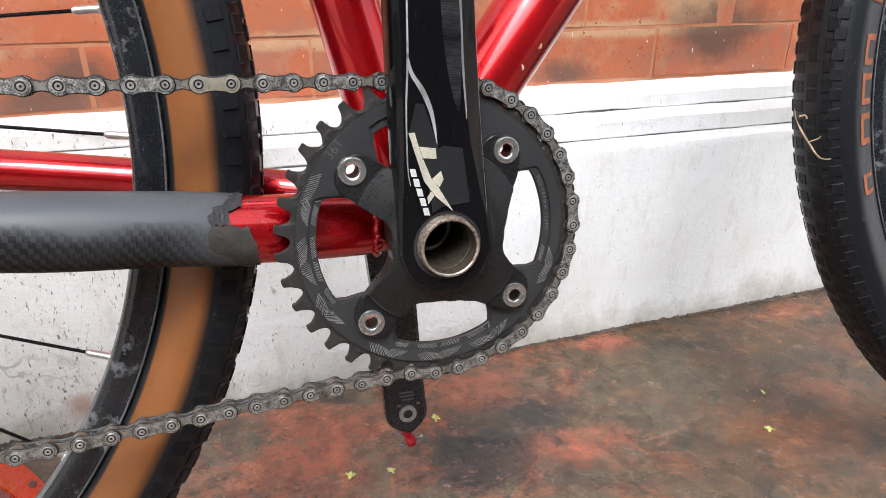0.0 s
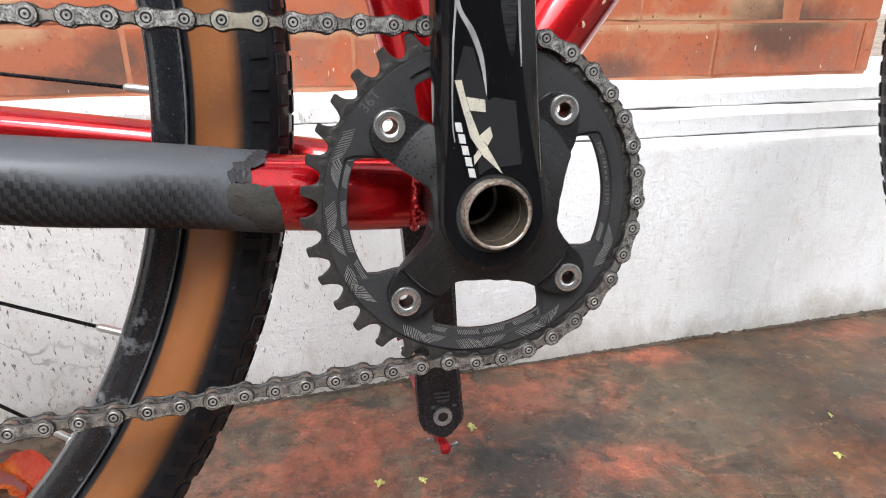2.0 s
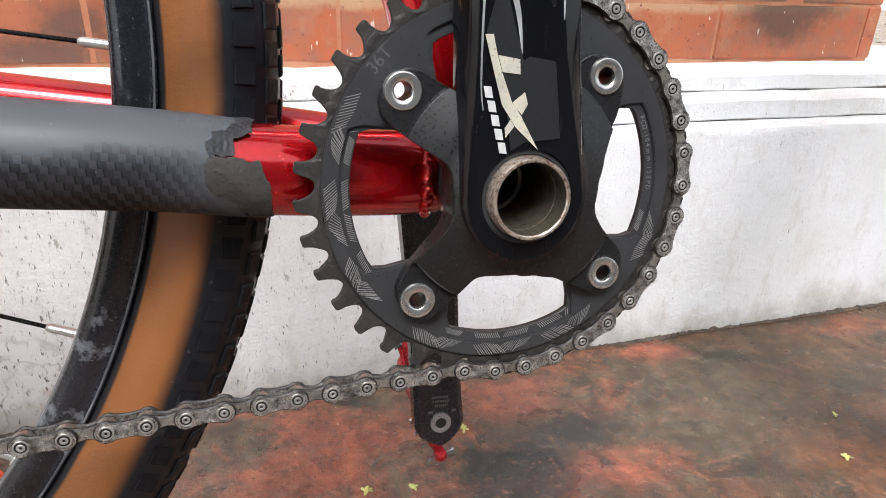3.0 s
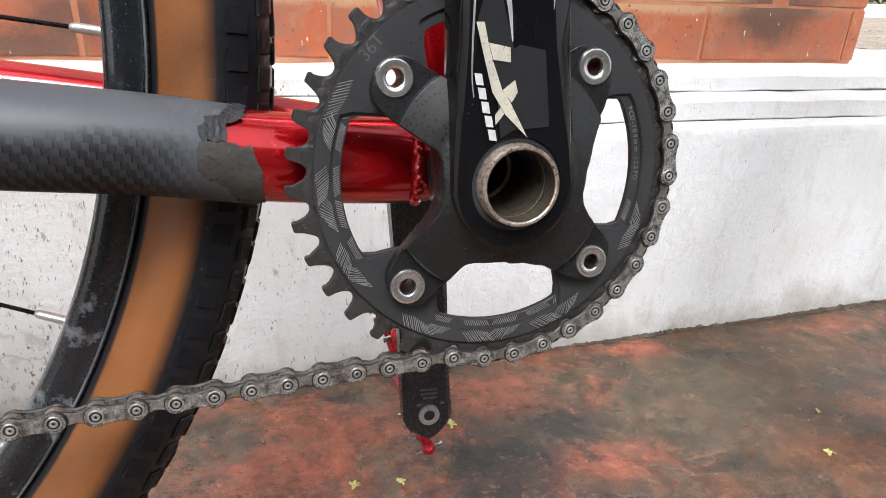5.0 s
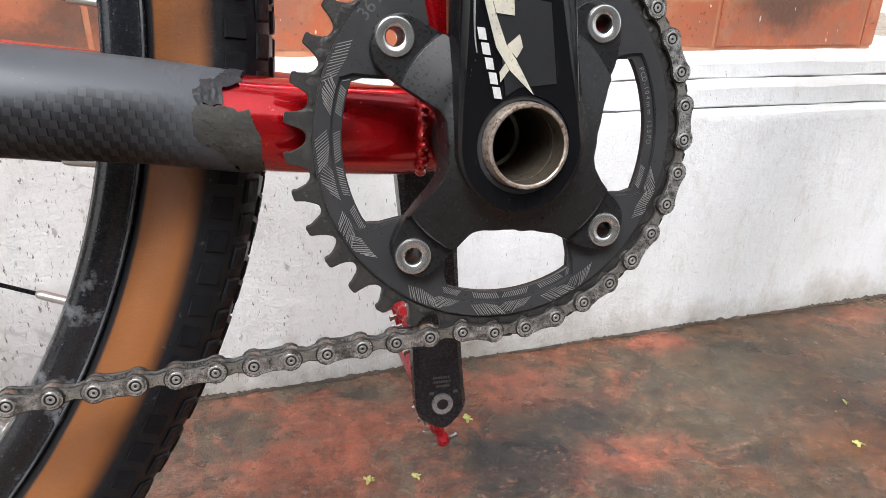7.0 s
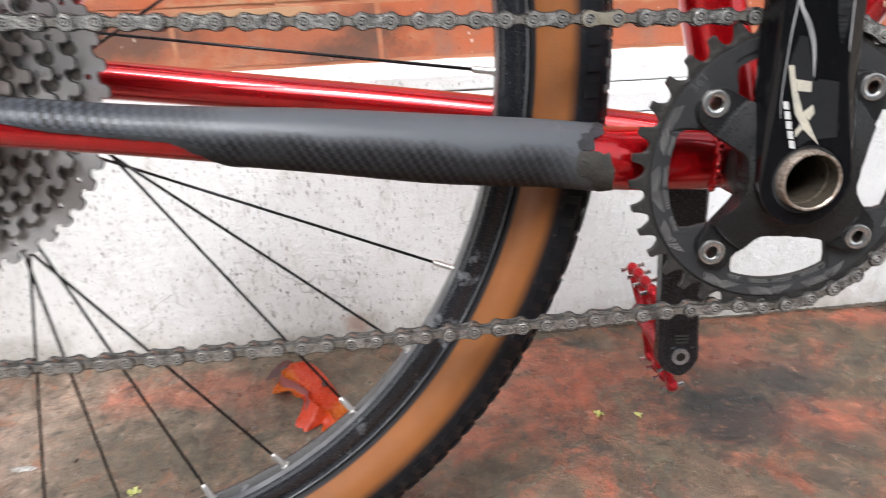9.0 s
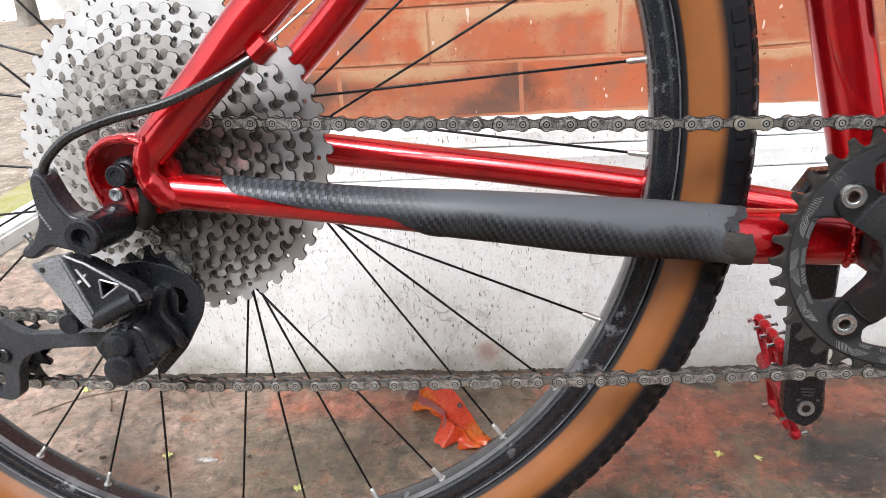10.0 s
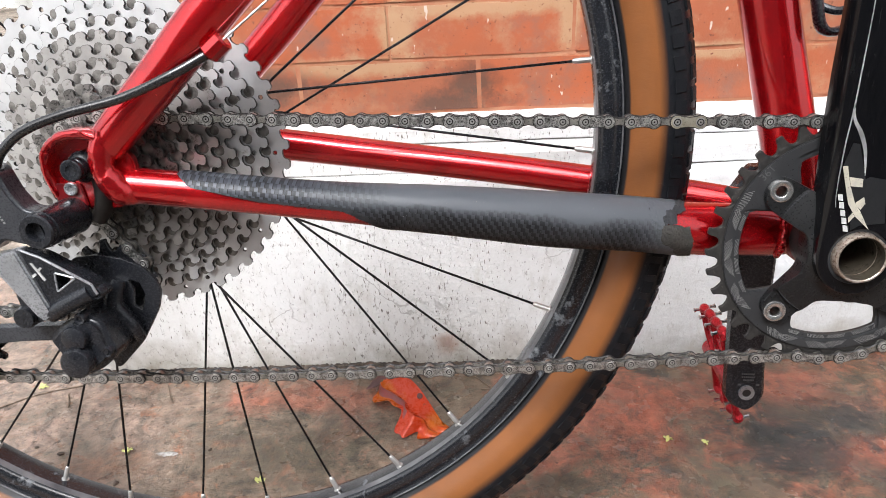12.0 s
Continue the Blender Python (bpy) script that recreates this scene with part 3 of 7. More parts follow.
def curve(pts, n=6):
    """Points on a smooth curve through pts (Catmull-Rom, any dimension)."""
    pts = [np.array(p, float) for p in pts]
    out = []
    for i in range(len(pts) - 1):
        a, b, c, d = pts[max(i - 1, 0)], pts[i], pts[i + 1], pts[min(i + 2, len(pts) - 1)]
        for k in range(n):
            t = k / n
            out.append(0.5 * (2 * b + (c - a) * t + (2 * a - 5 * b + 4 * c - d) * t * t + (3 * b - a - 3 * c + d) * t ** 3))
    return out + [pts[-1]]


def stay_tube(bm, rows, seg=24, n=6, mi=0, squash=None):
    c = curve(rows, n)
    tube(bm, [r[:3] for r in c], [r[3] for r in c], seg, mi, squash)


def lathe(bm, profile, centre=(0, 0), seg=48, mi=0, closed=False, caps=True):
    """Turns a profile of (depth, radius) round the sideways axis through centre (x, z)."""
    rings = []
    for v, r in profile:
        rings.append([bm.verts.new((centre[0] + r * math.cos(TAU * k / seg), v, centre[1] + r * math.sin(TAU * k / seg))) for k in range(seg)])
    pairs = list(zip(rings, rings[1:])) + ([(rings[-1], rings[0])] if closed else [])
    for i, (r0, r1) in enumerate(pairs):
        for k in range(seg):
            bm.faces.new((r0[k - 1], r0[k], r1[k], r1[k - 1])).material_index = mi[i] if isinstance(mi, (list, tuple)) else mi
    if caps and not closed:
        for r in (rings[0], rings[-1]):
            if (r[0].co - r[seg // 2].co).length > 1e-5:
                bm.faces.new(r).material_index = mi[-1] if isinstance(mi, (list, tuple)) else mi


def box(bm, lo, hi, bevel=0.0, mi=0):
    got = bmesh.ops.create_cube(bm, size=1.0)
    vs = got["verts"]
    for v in vs:
        v.co = Vector([lo[k] if v.co[k] < 0 else hi[k] for k in range(3)])
    fs = {f for v in vs for f in v.link_faces}
    for f in fs:
        f.material_index = mi
    if bevel:
        bmesh.ops.bevel(bm, geom=list({e for f in fs for e in f.edges}), offset=bevel, segments=2, affect="EDGES", material=mi)


def disc(c, r, n=16, ph=0.0):
    return [(c[0] + r * math.cos(TAU * k / n + ph), c[1] + r * math.sin(TAU * k / n + ph)) for k in range(n)]


def rounded(pts, r, n=4):
    """A closed outline with its corners rounded by about r."""
    out = []
    for i, p in enumerate(pts):
        p, a, b = Vector(p), Vector(pts[i - 1]), Vector(pts[(i + 1) % len(pts)])
        ra, rb = min(r, 0.45 * (a - p).length), min(r, 0.45 * (b - p).length)
        s, e = p + (a - p).normalized() * ra, p + (b - p).normalized() * rb
        for k in range(n + 1):
            t = k / n
            q = (1 - t) ** 2 * s + 2 * t * (1 - t) * p + t * t * e
            out.append((q.x, q.y))
    return out


def polar(c, r, deg):
    return (c[0] + r * math.cos(radians(deg)), c[1] + r * math.sin(radians(deg)))


def gear(c, n, pitch, phase, cut=0.0040, tip=0.0030, sharp=1.0):
    """Outline of a toothed wheel with slim teeth at phase + k * 360 / n degrees."""
    out, s = [], 360.0 / n
    w = 0.0127 / pitch * 180 / math.pi
    for k in range(n):
        a = phase + k * s
        for f, r in ((-0.5, pitch - cut), (-0.41, pitch - cut * 0.96), (-0.33, pitch - cut * 0.80), (-0.26, pitch - cut * 0.52), (-0.205, pitch - cut * 0.15), (-0.20 * sharp, pitch + tip * 0.30), (-0.215 * sharp, pitch + tip * 0.62), (-0.19 * sharp, pitch + tip * 0.90), (-0.13 * sharp, pitch + tip), (0.08 * sharp, pitch + tip * 0.97), (0.15 * sharp, pitch + tip * 0.82), (0.18 * sharp, pitch + tip * 0.45), (0.19, pitch - cut * 0.10), (0.25, pitch - cut * 0.50), (0.33, pitch - cut * 0.80), (0.41, pitch - cut * 0.96)):
            out.append(polar(c, r, a + f * s))
    return out


SEAT = ((-3.2, 0.3), (-3.2, -1.4), (-2.5, -3.0), (-1.0, -4.1), (0.7, -4.6), (2.2, -4.3), (3.1, -3.2), (3.0, -1.9), (2.3, -0.9), (2.7, 0.2))
TOOTH = ((3.4, 1.2), (4.4, 1.9), (7.6, 1.9), (8.9, 1.1))


def cog(c, n, pitch, phase, deep=1.0):
    """Outline of a sprocket: hooked roller seats bitten out between broad teeth, in millimetres along and across the pitch circle."""
    out, s = [], 360.0 / n
    for k in range(n):
        a = phase + k * s
        for t, h in SEAT + TOOTH:
            out.append(polar(c, pitch + (h * deep if h < 0 else h) * 0.001, a + s * t / 12.7))
    return out


def letters(name, text, size, parent, material, at, label=""):
    """Raised lettering in the built-in font, turned into a mesh."""
    cu = bpy.data.curves.new(name, "FONT")
    cu.body, cu.size, cu.extrude, cu.align_x, cu.align_y = text, size, 0.00004, "CENTER", "CENTER"
    tmp = bpy.data.objects.new(name, cu)
    me = bpy.data.meshes.new_from_object(tmp)
    bpy.data.objects.remove(tmp)
    me.materials.clear()
    me.materials.append(material)
    return put(name, me, parent, label, at)


def facing(x, v, z, turn=0.0):
    """Pose of lettering that faces the drive side, its baseline turned by degrees in the bicycle's plane."""
    return Matrix.Translation((x, v, z)) @ Matrix.Rotation(radians(90), 4, "X") @ Matrix.Rotation(radians(turn), 4, "Z")


# ---- the setting ----
WALL_AT, WALL_TURN = (0.0, 0.3269), math.atan(0.0471)
WALL = Matrix.Translation((WALL_AT[0], WALL_AT[1], 0)) @ Matrix.Rotation(WALL_TURN, 4, "Z")
WALL_LEFT, WALL_RIGHT, BRICK_RIGHT = -0.70, 1.5, 0.651
Z_LOW, Z_MID, Z_TOP = 0.2424, 0.2680, 0.2922


def strip(s0, s1, profile, step=0.02):
    """A long moulding along the wall: profile of (depth, z), closed."""
    bm = bmesh.new()
    n = max(2, int((s1 - s0) / step))
    rings = [[bm.verts.new((s0 + (s1 - s0) * i / n, y, z)) for y, z in profile] for i in range(n + 1)]
    for a, b in zip(rings, rings[1:]):
        for k in range(len(profile)):
            bm.faces.new((a[k - 1], a[k], b[k], b[k - 1]))
    bm.faces.new(rings[0]), bm.faces.new(rings[-1])
    return bm


def build_setting():
    # terrace floor
    bm = bmesh.new()
    xs, ys = np.linspace(-1.24, 2.6, 97), np.linspace(-2.2, 0.62, 95)
    def lie(y):
        t = min(max((0.155 - y) / 0.12, 0.0), 1.0)
        return 0.0125 * t * t * (3 - 2 * t)
    top = [[bm.verts.new((px, py, lie(py))) for py in ys] for px in xs]
    for a, b in zip(top, top[1:]):
        for k in range(len(ys) - 1):
            bm.faces.new((a[k], b[k], b[k + 1], a[k + 1]))
    ext = bmesh.ops.extrude_face_region(bm, geom=bm.faces[:], use_keep_orig=True)
    for g in ext["geom"]:
        if isinstance(g, bmesh.types.BMVert):
            g.co.z = -0.12
    tagged(part("floor", bm, M_FLOOR), "wet worn red oxide cement terrace floor with dark patches", "floor", kind="structure")
    # garden ground
    bm = bmesh.new()
    n, size = 60, 400.0
    grid = [[bm.verts.new((size * (abs(i / n) ** 3) * (1 if i > 0 else -1), size * (abs(j / n) ** 3) * (1 if j > 0 else -1), -0.03)) for j in range(-n, n + 1)] for i in range(-n, n + 1)]
    for i in range(2 * n):
        for j in range(2 * n):
            bm.faces.new((grid[i][j], grid[i + 1][j], grid[i + 1][j + 1], grid[i][j + 1]))
    for v in bm.verts:
        if max(abs(v.co.x), abs(v.co.y)) > 3:
            v.co.z += 0.03 * noise.noise(v.co * 0.6)
    tagged(part("ground", bm, M_SOIL), "brown garden soil littered with dry leaves", "ground", kind="structure")
    # plinth with its two set-back courses of coping
    low = part("wall_plinth", strip(WALL_LEFT, WALL_RIGHT, [(0.0, -0.02), (0.0, Z_LOW - 0.010), (0.004, Z_LOW - 0.003), (0.012, Z_LOW), (0.26, Z_LOW), (0.26, -0.02)]), M_PLASTER, at=WALL)
    tagged(low, "whitewashed plaster plinth wall with dark specks and a stained foot", "wall", kind="structure")
    mid = part("wall_coping", strip(WALL_LEFT, WALL_RIGHT, [(0.0262, Z_LOW + 0.0012), (0.0250, Z_LOW + 0.0026), (0.0275, Z_MID - 0.006), (0.038, Z_MID), (0.25, Z_MID), (0.25, Z_LOW + 0.0020)]), M_PLASTER, at=WALL)
    tagged(mid, "white painted lower coping course of the plinth", "coping", kind="structure")
    top = part("wall_ledge", strip(WALL_LEFT, WALL_RIGHT, [(0.0522, Z_MID + 0.0012), (0.0508, Z_MID + 0.0026), (0.0535, Z_TOP - 0.0085), (0.061, Z_TOP - 0.0035), (0.094, Z_TOP), (0.24, Z_TOP), (0.24, Z_MID + 0.0020)]), M_PLASTER, at=WALL)
    tagged(top, "white painted upper coping course under the bricks", "coping", kind="structure")
    for ob, seed in ((low, 1.0), (mid, 2.0), (top, 3.0)):
        for v in ob.data.vertices:
            p = v.co
            d = noise.noise_vector(p * 11 + Vector((seed, 0, 0))) * 0.0022 + noise.noise_vector(p * 45) * 0.0010
            v.co = p + Vector((0, d.y, d.z))
    # grime line along the foot of the plinth
    bm = bmesh.new()
    n, top, bot = 1500, [], []
    for i in range(n + 1):
        x = WALL_LEFT + (WALL_RIGHT - WALL_LEFT) * i / n
        h = 0.0009 + 0.0016 * max(0.0, min(1.0, 0.3 - 1.5 * x)) + 0.0024 * noise.noise(Vector((x * 9, 0, 0))) + 0.0026 * noise.noise(Vector((x * 330, 1, 0))) + 0.0026 * noise.noise(Vector((x * 90, 3, 0)))
        w = 0.0016 + 0.0030 * noise.noise(Vector((x * 14, 8, 0))) + 0.0022 * noise.noise(Vector((x * 290, 7, 0))) + 0.002 * noise.noise(Vector((x * 80, 5, 0)))
        top.append((x, -0.0032, max(0.0003, h)))
        bot.append((x, -0.0034 - max(0.0004, w), 0.0006))
    a, b = [bm.verts.new(p) for p in top], [bm.verts.new(p) for p in bot]
    c = [bm.verts.new((p[0], 0.01, p[2])) for p in top]
    for i in range(n):
        bm.faces.new((a[i], a[i + 1], b[i + 1], b[i]))
        bm.faces.new((c[i], c[i + 1], a[i + 1], a[i]))
    tagged(part("wall_foot_grime", bm, M_GRIME, at=WALL), "dark mossy grime along the foot of the wall", "grime", kind="structure")
    # joint fillings between the coping courses
    for z, y, nm in ((Z_LOW, 0.0275, "coping_joint"), (Z_MID, 0.0540, "coping_joint")):
        bm = strip(WALL_LEFT, WALL_RIGHT, [(y, z - 0.001), (y, z + 0.004), (0.2, z + 0.004), (0.2, z - 0.001)], 0.2)
        tagged(part(nm, bm, M_JOINT, at=WALL), "thin dark joint between coping courses", "joint", kind="structure")
    # brick panel: mortar body, its bricks follow at the end of the file
    bm = bmesh.new()
    box(bm, (-0.60, 0.0975, Z_TOP - 0.002), (BRICK_RIGHT - 0.004, 0.235, Z_TOP + 0.0615 * 8))
    wall = tagged(part("wall_brick", bm, M_MORTAR, at=WALL), "red washed brick panel with sandy mortar smears", "brick wall", kind="structure")
    # white kerb that ends the terrace, mossy strip behind it
    bm = bmesh.new()
    box(bm, (-1.315, -2.2, -0.12), (-1.24, 4.0, 0.004), 0.006)
    tagged(part("kerb", bm, M_KERB), "white painted flat kerb at the terrace end", "kerb", kind="structure")
    bm = bmesh.new()
    box(bm, (-1.44, -2.2, -0.12), (-1.318, 4.0, -0.004), 0.006)
    tagged(part("drain_edge", bm, M_MOSS), "mossy concrete strip beside the kerb", "edging", kind="structure")
    bm = bmesh.new()
    box(bm, (1.5, 6.4, -0.05), (13, 6.75, 0.10), 0.01)
    tagged(part("garden_kerb", bm, M_KERB), "white painted garden kerb beyond the wall", "kerb", kind="structure")
    bm = bmesh.new()
    box(bm, (-10, 5.62, -0.08), (-2.4, 5.80, 0.85), 0.01)
    box(bm, (-10, 5.59, 0.85), (-2.4, 5.83, 0.91), 0.01)
    tagged(part("garden_wall", bm, M_KERB), "white painted low garden wall behind the tree", "garden wall", kind="structure")
    # unseen wall added behind the camera, so black parts reflect less sky
    bm = bmesh.new()
    box(bm, (-2.1, -2.5, -0.1), (2.3, -2.2, 1.75))
    tagged(part("wall_house", bm, M_UNSEEN_WALL), "plain grey unseen wall added behind the camera to darken reflections", "wall", kind="structure")
    return wall


wall_brick = build_setting()


# ---- the bicycle ----
bicycle = tagged(new("bicycle"), "candy red bicycle with black cranks and tan-wall tyres", "bicycle")
bicycle.matrix_basis = LEAN

SEAT_UP = Vector((-0.273, 0, 0.962))
DOWN_UP = Vector((0.588, 0, 0.809))


def build_frame():
    bm = bmesh.new()
    p = Vector((0.0005, 0, BB[1]))
    tube(bm, [p + SEAT_UP * d for d in (0.0, 0.2, 0.46)], 0.0168, 32)
    part("seat_tube", bm, M_RED, bicycle)
    bm = bmesh.new()
    p = Vector((-0.004, 0, BB[1] + 0.003))
    tube(bm, [p + DOWN_UP * d for d in (0.0, 0.1, 0.62)], [0.0205, 0.0205, 0.0215], 32)
    part("down_tube", bm, M_RED, bicycle)
    bm = bmesh.new()
    tube(bm, [(-0.12, 0, 0.72), (0.36, 0, 0.80)], 0.016, 24)
    part("top_tube", bm, M_RED, bicycle)
    bm = bmesh.new()
    tube(bm, [(0.352, 0, 0.755), (0.318, 0, 0.875)], 0.022, 24)
    part("head_tube", bm, M_RED, bicycle)
    bm = bmesh.new()
    lathe(bm, [(-0.0365, 0.0195), (-0.0365, 0.0212), (-0.033, 0.0218), (0.033, 0.0218), (0.0365, 0.0212), (0.0365, 0.0195)], BB, 40, closed=True)
    part("bottom_bracket_shell", bm, M_DIRTY_RED, bicycle)
    bm = bmesh.new()
    lathe(bm, [(-0.047, 0.0126), (-0.047, 0.0205), (-0.044, 0.0215), (-0.0368, 0.0215), (-0.0368, 0.0126), (-0.047, 0.0126)], BB, 40, caps=False)
    part("bearing_cup", bm, M_BLACK, bicycle)
    bm = bmesh.new()
    lathe(bm, [(0.047, 0.012), (0.047, 0.0205), (0.044, 0.0215), (0.0368, 0.0215), (0.0368, 0.012)], BB, 40)
    part("bearing_cup", bm, M_BLACK, bicycle)
    # rows of (along, sideways, height, upright radius, sideways radius); the drive-side stay hangs lower to clear the ring
    rows = [(-0.424, 0.0690, 0.3440, 0.0108, 0.0108), (-0.36, 0.0670, 0.3385, 0.0108, 0.0108), (-0.30, 0.0630, 0.3325, 0.0114, 0.0114), (-0.23, 0.0570, 0.3262, 0.0140, 0.0140), (-0.17, 0.0500, 0.3195, 0.0160, 0.0160), (-0.12, 0.0430, 0.3150, 0.0160, 0.0158), (-0.085, 0.0360, 0.3103, 0.0163, 0.0146), (-0.055, 0.0290, 0.3077, 0.0167, 0.0134), (-0.030, 0.0230, 0.3060, 0.0167, 0.0140), (-0.018, 0.0205, 0.3050, 0.0157, 0.0142)]
    far = [(-0.424, 0.0690, 0.3510, 0.0125, 0.0110), (-0.354, 0.0660, 0.3447, 0.0120, 0.0112), (-0.28, 0.0610, 0.3375, 0.0114, 0.0114), (-0.207, 0.0550, 0.3304, 0.0112, 0.0116), (-0.145, 0.0470, 0.3240, 0.0112, 0.0118), (-0.074, 0.0340, 0.3160, 0.0116, 0.0120), (-0.018, 0.0210, 0.3085, 0.0120, 0.0120)]
    stays = []
    for s, table in ((-1, rows), (1, far)):
        bm = bmesh.new()
        rings = [[bm.verts.new((q[0], s * q[1] + q[4] * math.cos(TAU * k / 36), q[2] + q[3] * math.sin(TAU * k / 36))) for k in range(36)] for q in curve(table, 8)]
        for r0, r1 in zip(rings, rings[1:]):
            for k in range(36):
                bm.faces.new((r0[k - 1], r0[k], r1[k], r1[k - 1]))
        bm.faces.new(rings[0]), bm.faces.new(rings[-1])
        stays.append(part("chainstay", bm, M_RED, bicycle))
        bm = bmesh.new()
        stay_tube(bm, [(-0.4235, s * 0.0735, 0.3675, 0.0112), (-0.3905, s * 0.0715, 0.4015, 0.0126), (-0.3255, s * 0.068, 0.4685, 0.0132), (-0.12, s * 0.022, 0.68, 0.0105)], 28)
        part("seatstay", bm, M_RED, bicycle)
    # weld ripple where the stay meets the shell
    bm = bmesh.new()
    pts, rad = [], []
    for k in range(97):
        a = radians(-62 + 1.3 * k)
        pts.append((-0.0245 + 0.0004 * math.sin(0.35 * k), -0.0218 - 0.0150 * math.cos(a), 0.3054 + 0.0163 * math.sin(a)))
        rad.append(0.0021 + 0.00022 * math.sin(k * 0.7))
    tube(bm, pts, rad, 10)
    part("weld", bm, M_RED, stays[0])
    return rows, stays


STAY_ROWS, STAYS = build_frame()


STAY_LINE = curve(STAY_ROWS, 8)


@functools.lru_cache(None)
def stay_at(x):
    r = STAY_LINE
    xs = [q[0] for q in r]
    return [np.interp(x, xs, [q[k] for q in r]) for k in (1, 2, 3, 4)]


def sleeve(lo, hi, xs, off, mats, name, label):
    """A film wrapped on the drive-side stay between angles lo(x) and hi(x), degrees from outward, positive up."""
    bm = bmesh.new()
    rows = []
    for x in xs:
        v, z, r, w = stay_at(x)
        a0, a1 = lo(x), hi(x)
        ring = []
        for k in range(25):
            a = radians(a0 + (a1 - a0) * k / 24)
            ring.append(bm.verts.new((x, -v - (w + off) * math.cos(a), z + (r + off) * math.sin(a))))
        rows.append(ring)
    for a, b in zip(rows, rows[1:]):
        for k in range(24):
            bm.faces.new((a[k], a[k + 1], b[k + 1], b[k]))
    bmesh.ops.solidify(bm, geom=bm.faces[:], thickness=-0.0006)
    return part(name, bm, mats, STAYS[0], label)


def build_protector():
    xs = list(np.linspace(-0.384, -0.1105, 120))

    def low(x):
        edge = np.interp(x, [-0.384, -0.376, -0.345, -0.285, -0.268, -0.255, -0.2], [62, 22, 2, -2, -40, -120, -175])
        return edge + 2.0 * noise.noise(Vector((x * 60, 0, 0)))

    def high(x):
        return 178.0

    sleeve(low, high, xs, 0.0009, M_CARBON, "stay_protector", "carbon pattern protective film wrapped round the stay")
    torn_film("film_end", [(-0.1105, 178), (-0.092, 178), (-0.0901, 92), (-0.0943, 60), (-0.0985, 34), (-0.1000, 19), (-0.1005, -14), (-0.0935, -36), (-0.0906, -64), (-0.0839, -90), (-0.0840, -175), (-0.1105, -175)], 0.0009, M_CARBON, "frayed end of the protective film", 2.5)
    torn_film("scraped_patch", [(-0.1029, 15), (-0.0940, 19), (-0.0858, 16), (-0.0828, -5), (-0.0820, -57), (-0.0878, -70), (-0.0908, -60), (-0.0955, -33), (-0.1032, -17)], 0.0013, M_PATCH, "scraped grey end of the protective film", 4.0)
    torn_film("torn_edge", [(-0.1027, 28), (-0.0999, 43), (-0.0952, 58), (-0.0905, 100), (-0.0873, 80), (-0.0878, 56), (-0.0930, 40), (-0.0949, 20), (-0.1018, 16)], 0.0014, M_TORN, "torn upper end of the protective film", 5.0)
    torn_film("cracked_seam", [(-0.3520, 9), (-0.3300, 5), (-0.3000, 3), (-0.2850, 3), (-0.2700, -24), (-0.2620, -54), (-0.2575, -84), (-0.2605, -90), (-0.2745, -38), (-0.2880, -8), (-0.3100, -6), (-0.3400, -1)], 0.0012, M_TORN, "cracked lower seam of the protective film", 3.0)


def torn_film(name, outline, off, material, label, jag):
    """A scrap of film on the stay: a fine sheet cut to a ragged outline given as (along, degrees)."""
    def inside(x, a):
        hit = False
        for (x0, a0), (x1, a1) in zip(outline, outline[1:] + outline[:1]):
            if (a0 > a) != (a1 > a) and x < x0 + (x1 - x0) * (a - a0) / (a1 - a0):
                hit = not hit
        return hit
    bm = bmesh.new()
    xs = np.linspace(min(q[0] for q in outline), max(q[0] for q in outline), 56)
    angs = np.linspace(min(q[1] for q in outline), max(q[1] for q in outline), int(min(150, 20 + (max(q[1] for q in outline) - min(q[1] for q in outline)))))
    made = {}
    def at(i, k):
        if (i, k) not in made:
            v, z, r, w = stay_at(xs[i])
            a = radians(angs[k])
            lift = off + 0.0002 * noise.noise(Vector((xs[i] * 900, angs[k] * 0.2, 3)))
            made[i, k] = bm.verts.new((xs[i], -v - (w + lift) * math.cos(a), z + (r + lift) * math.sin(a)))
        return made[i, k]
    for i in range(len(xs) - 1):
        for k in range(len(angs) - 1):
            x, a = (xs[i] + xs[i + 1]) / 2, (angs[k] + angs[k + 1]) / 2
            w = noise.noise_vector(Vector((x * 420, a * 0.11, off * 9000)))
            loose = x > -0.108
            if inside(x + (0.00035 * jag * w.x if loose else 0), a + jag * w.y):
                bm.faces.new((at(i, k), at(i, k + 1), at(i + 1, k + 1), at(i + 1, k)))
    bmesh.ops.solidify(bm, geom=bm.faces[:], thickness=-0.0006)
    return part(name, bm, material, STAYS[0], label)


build_protector()


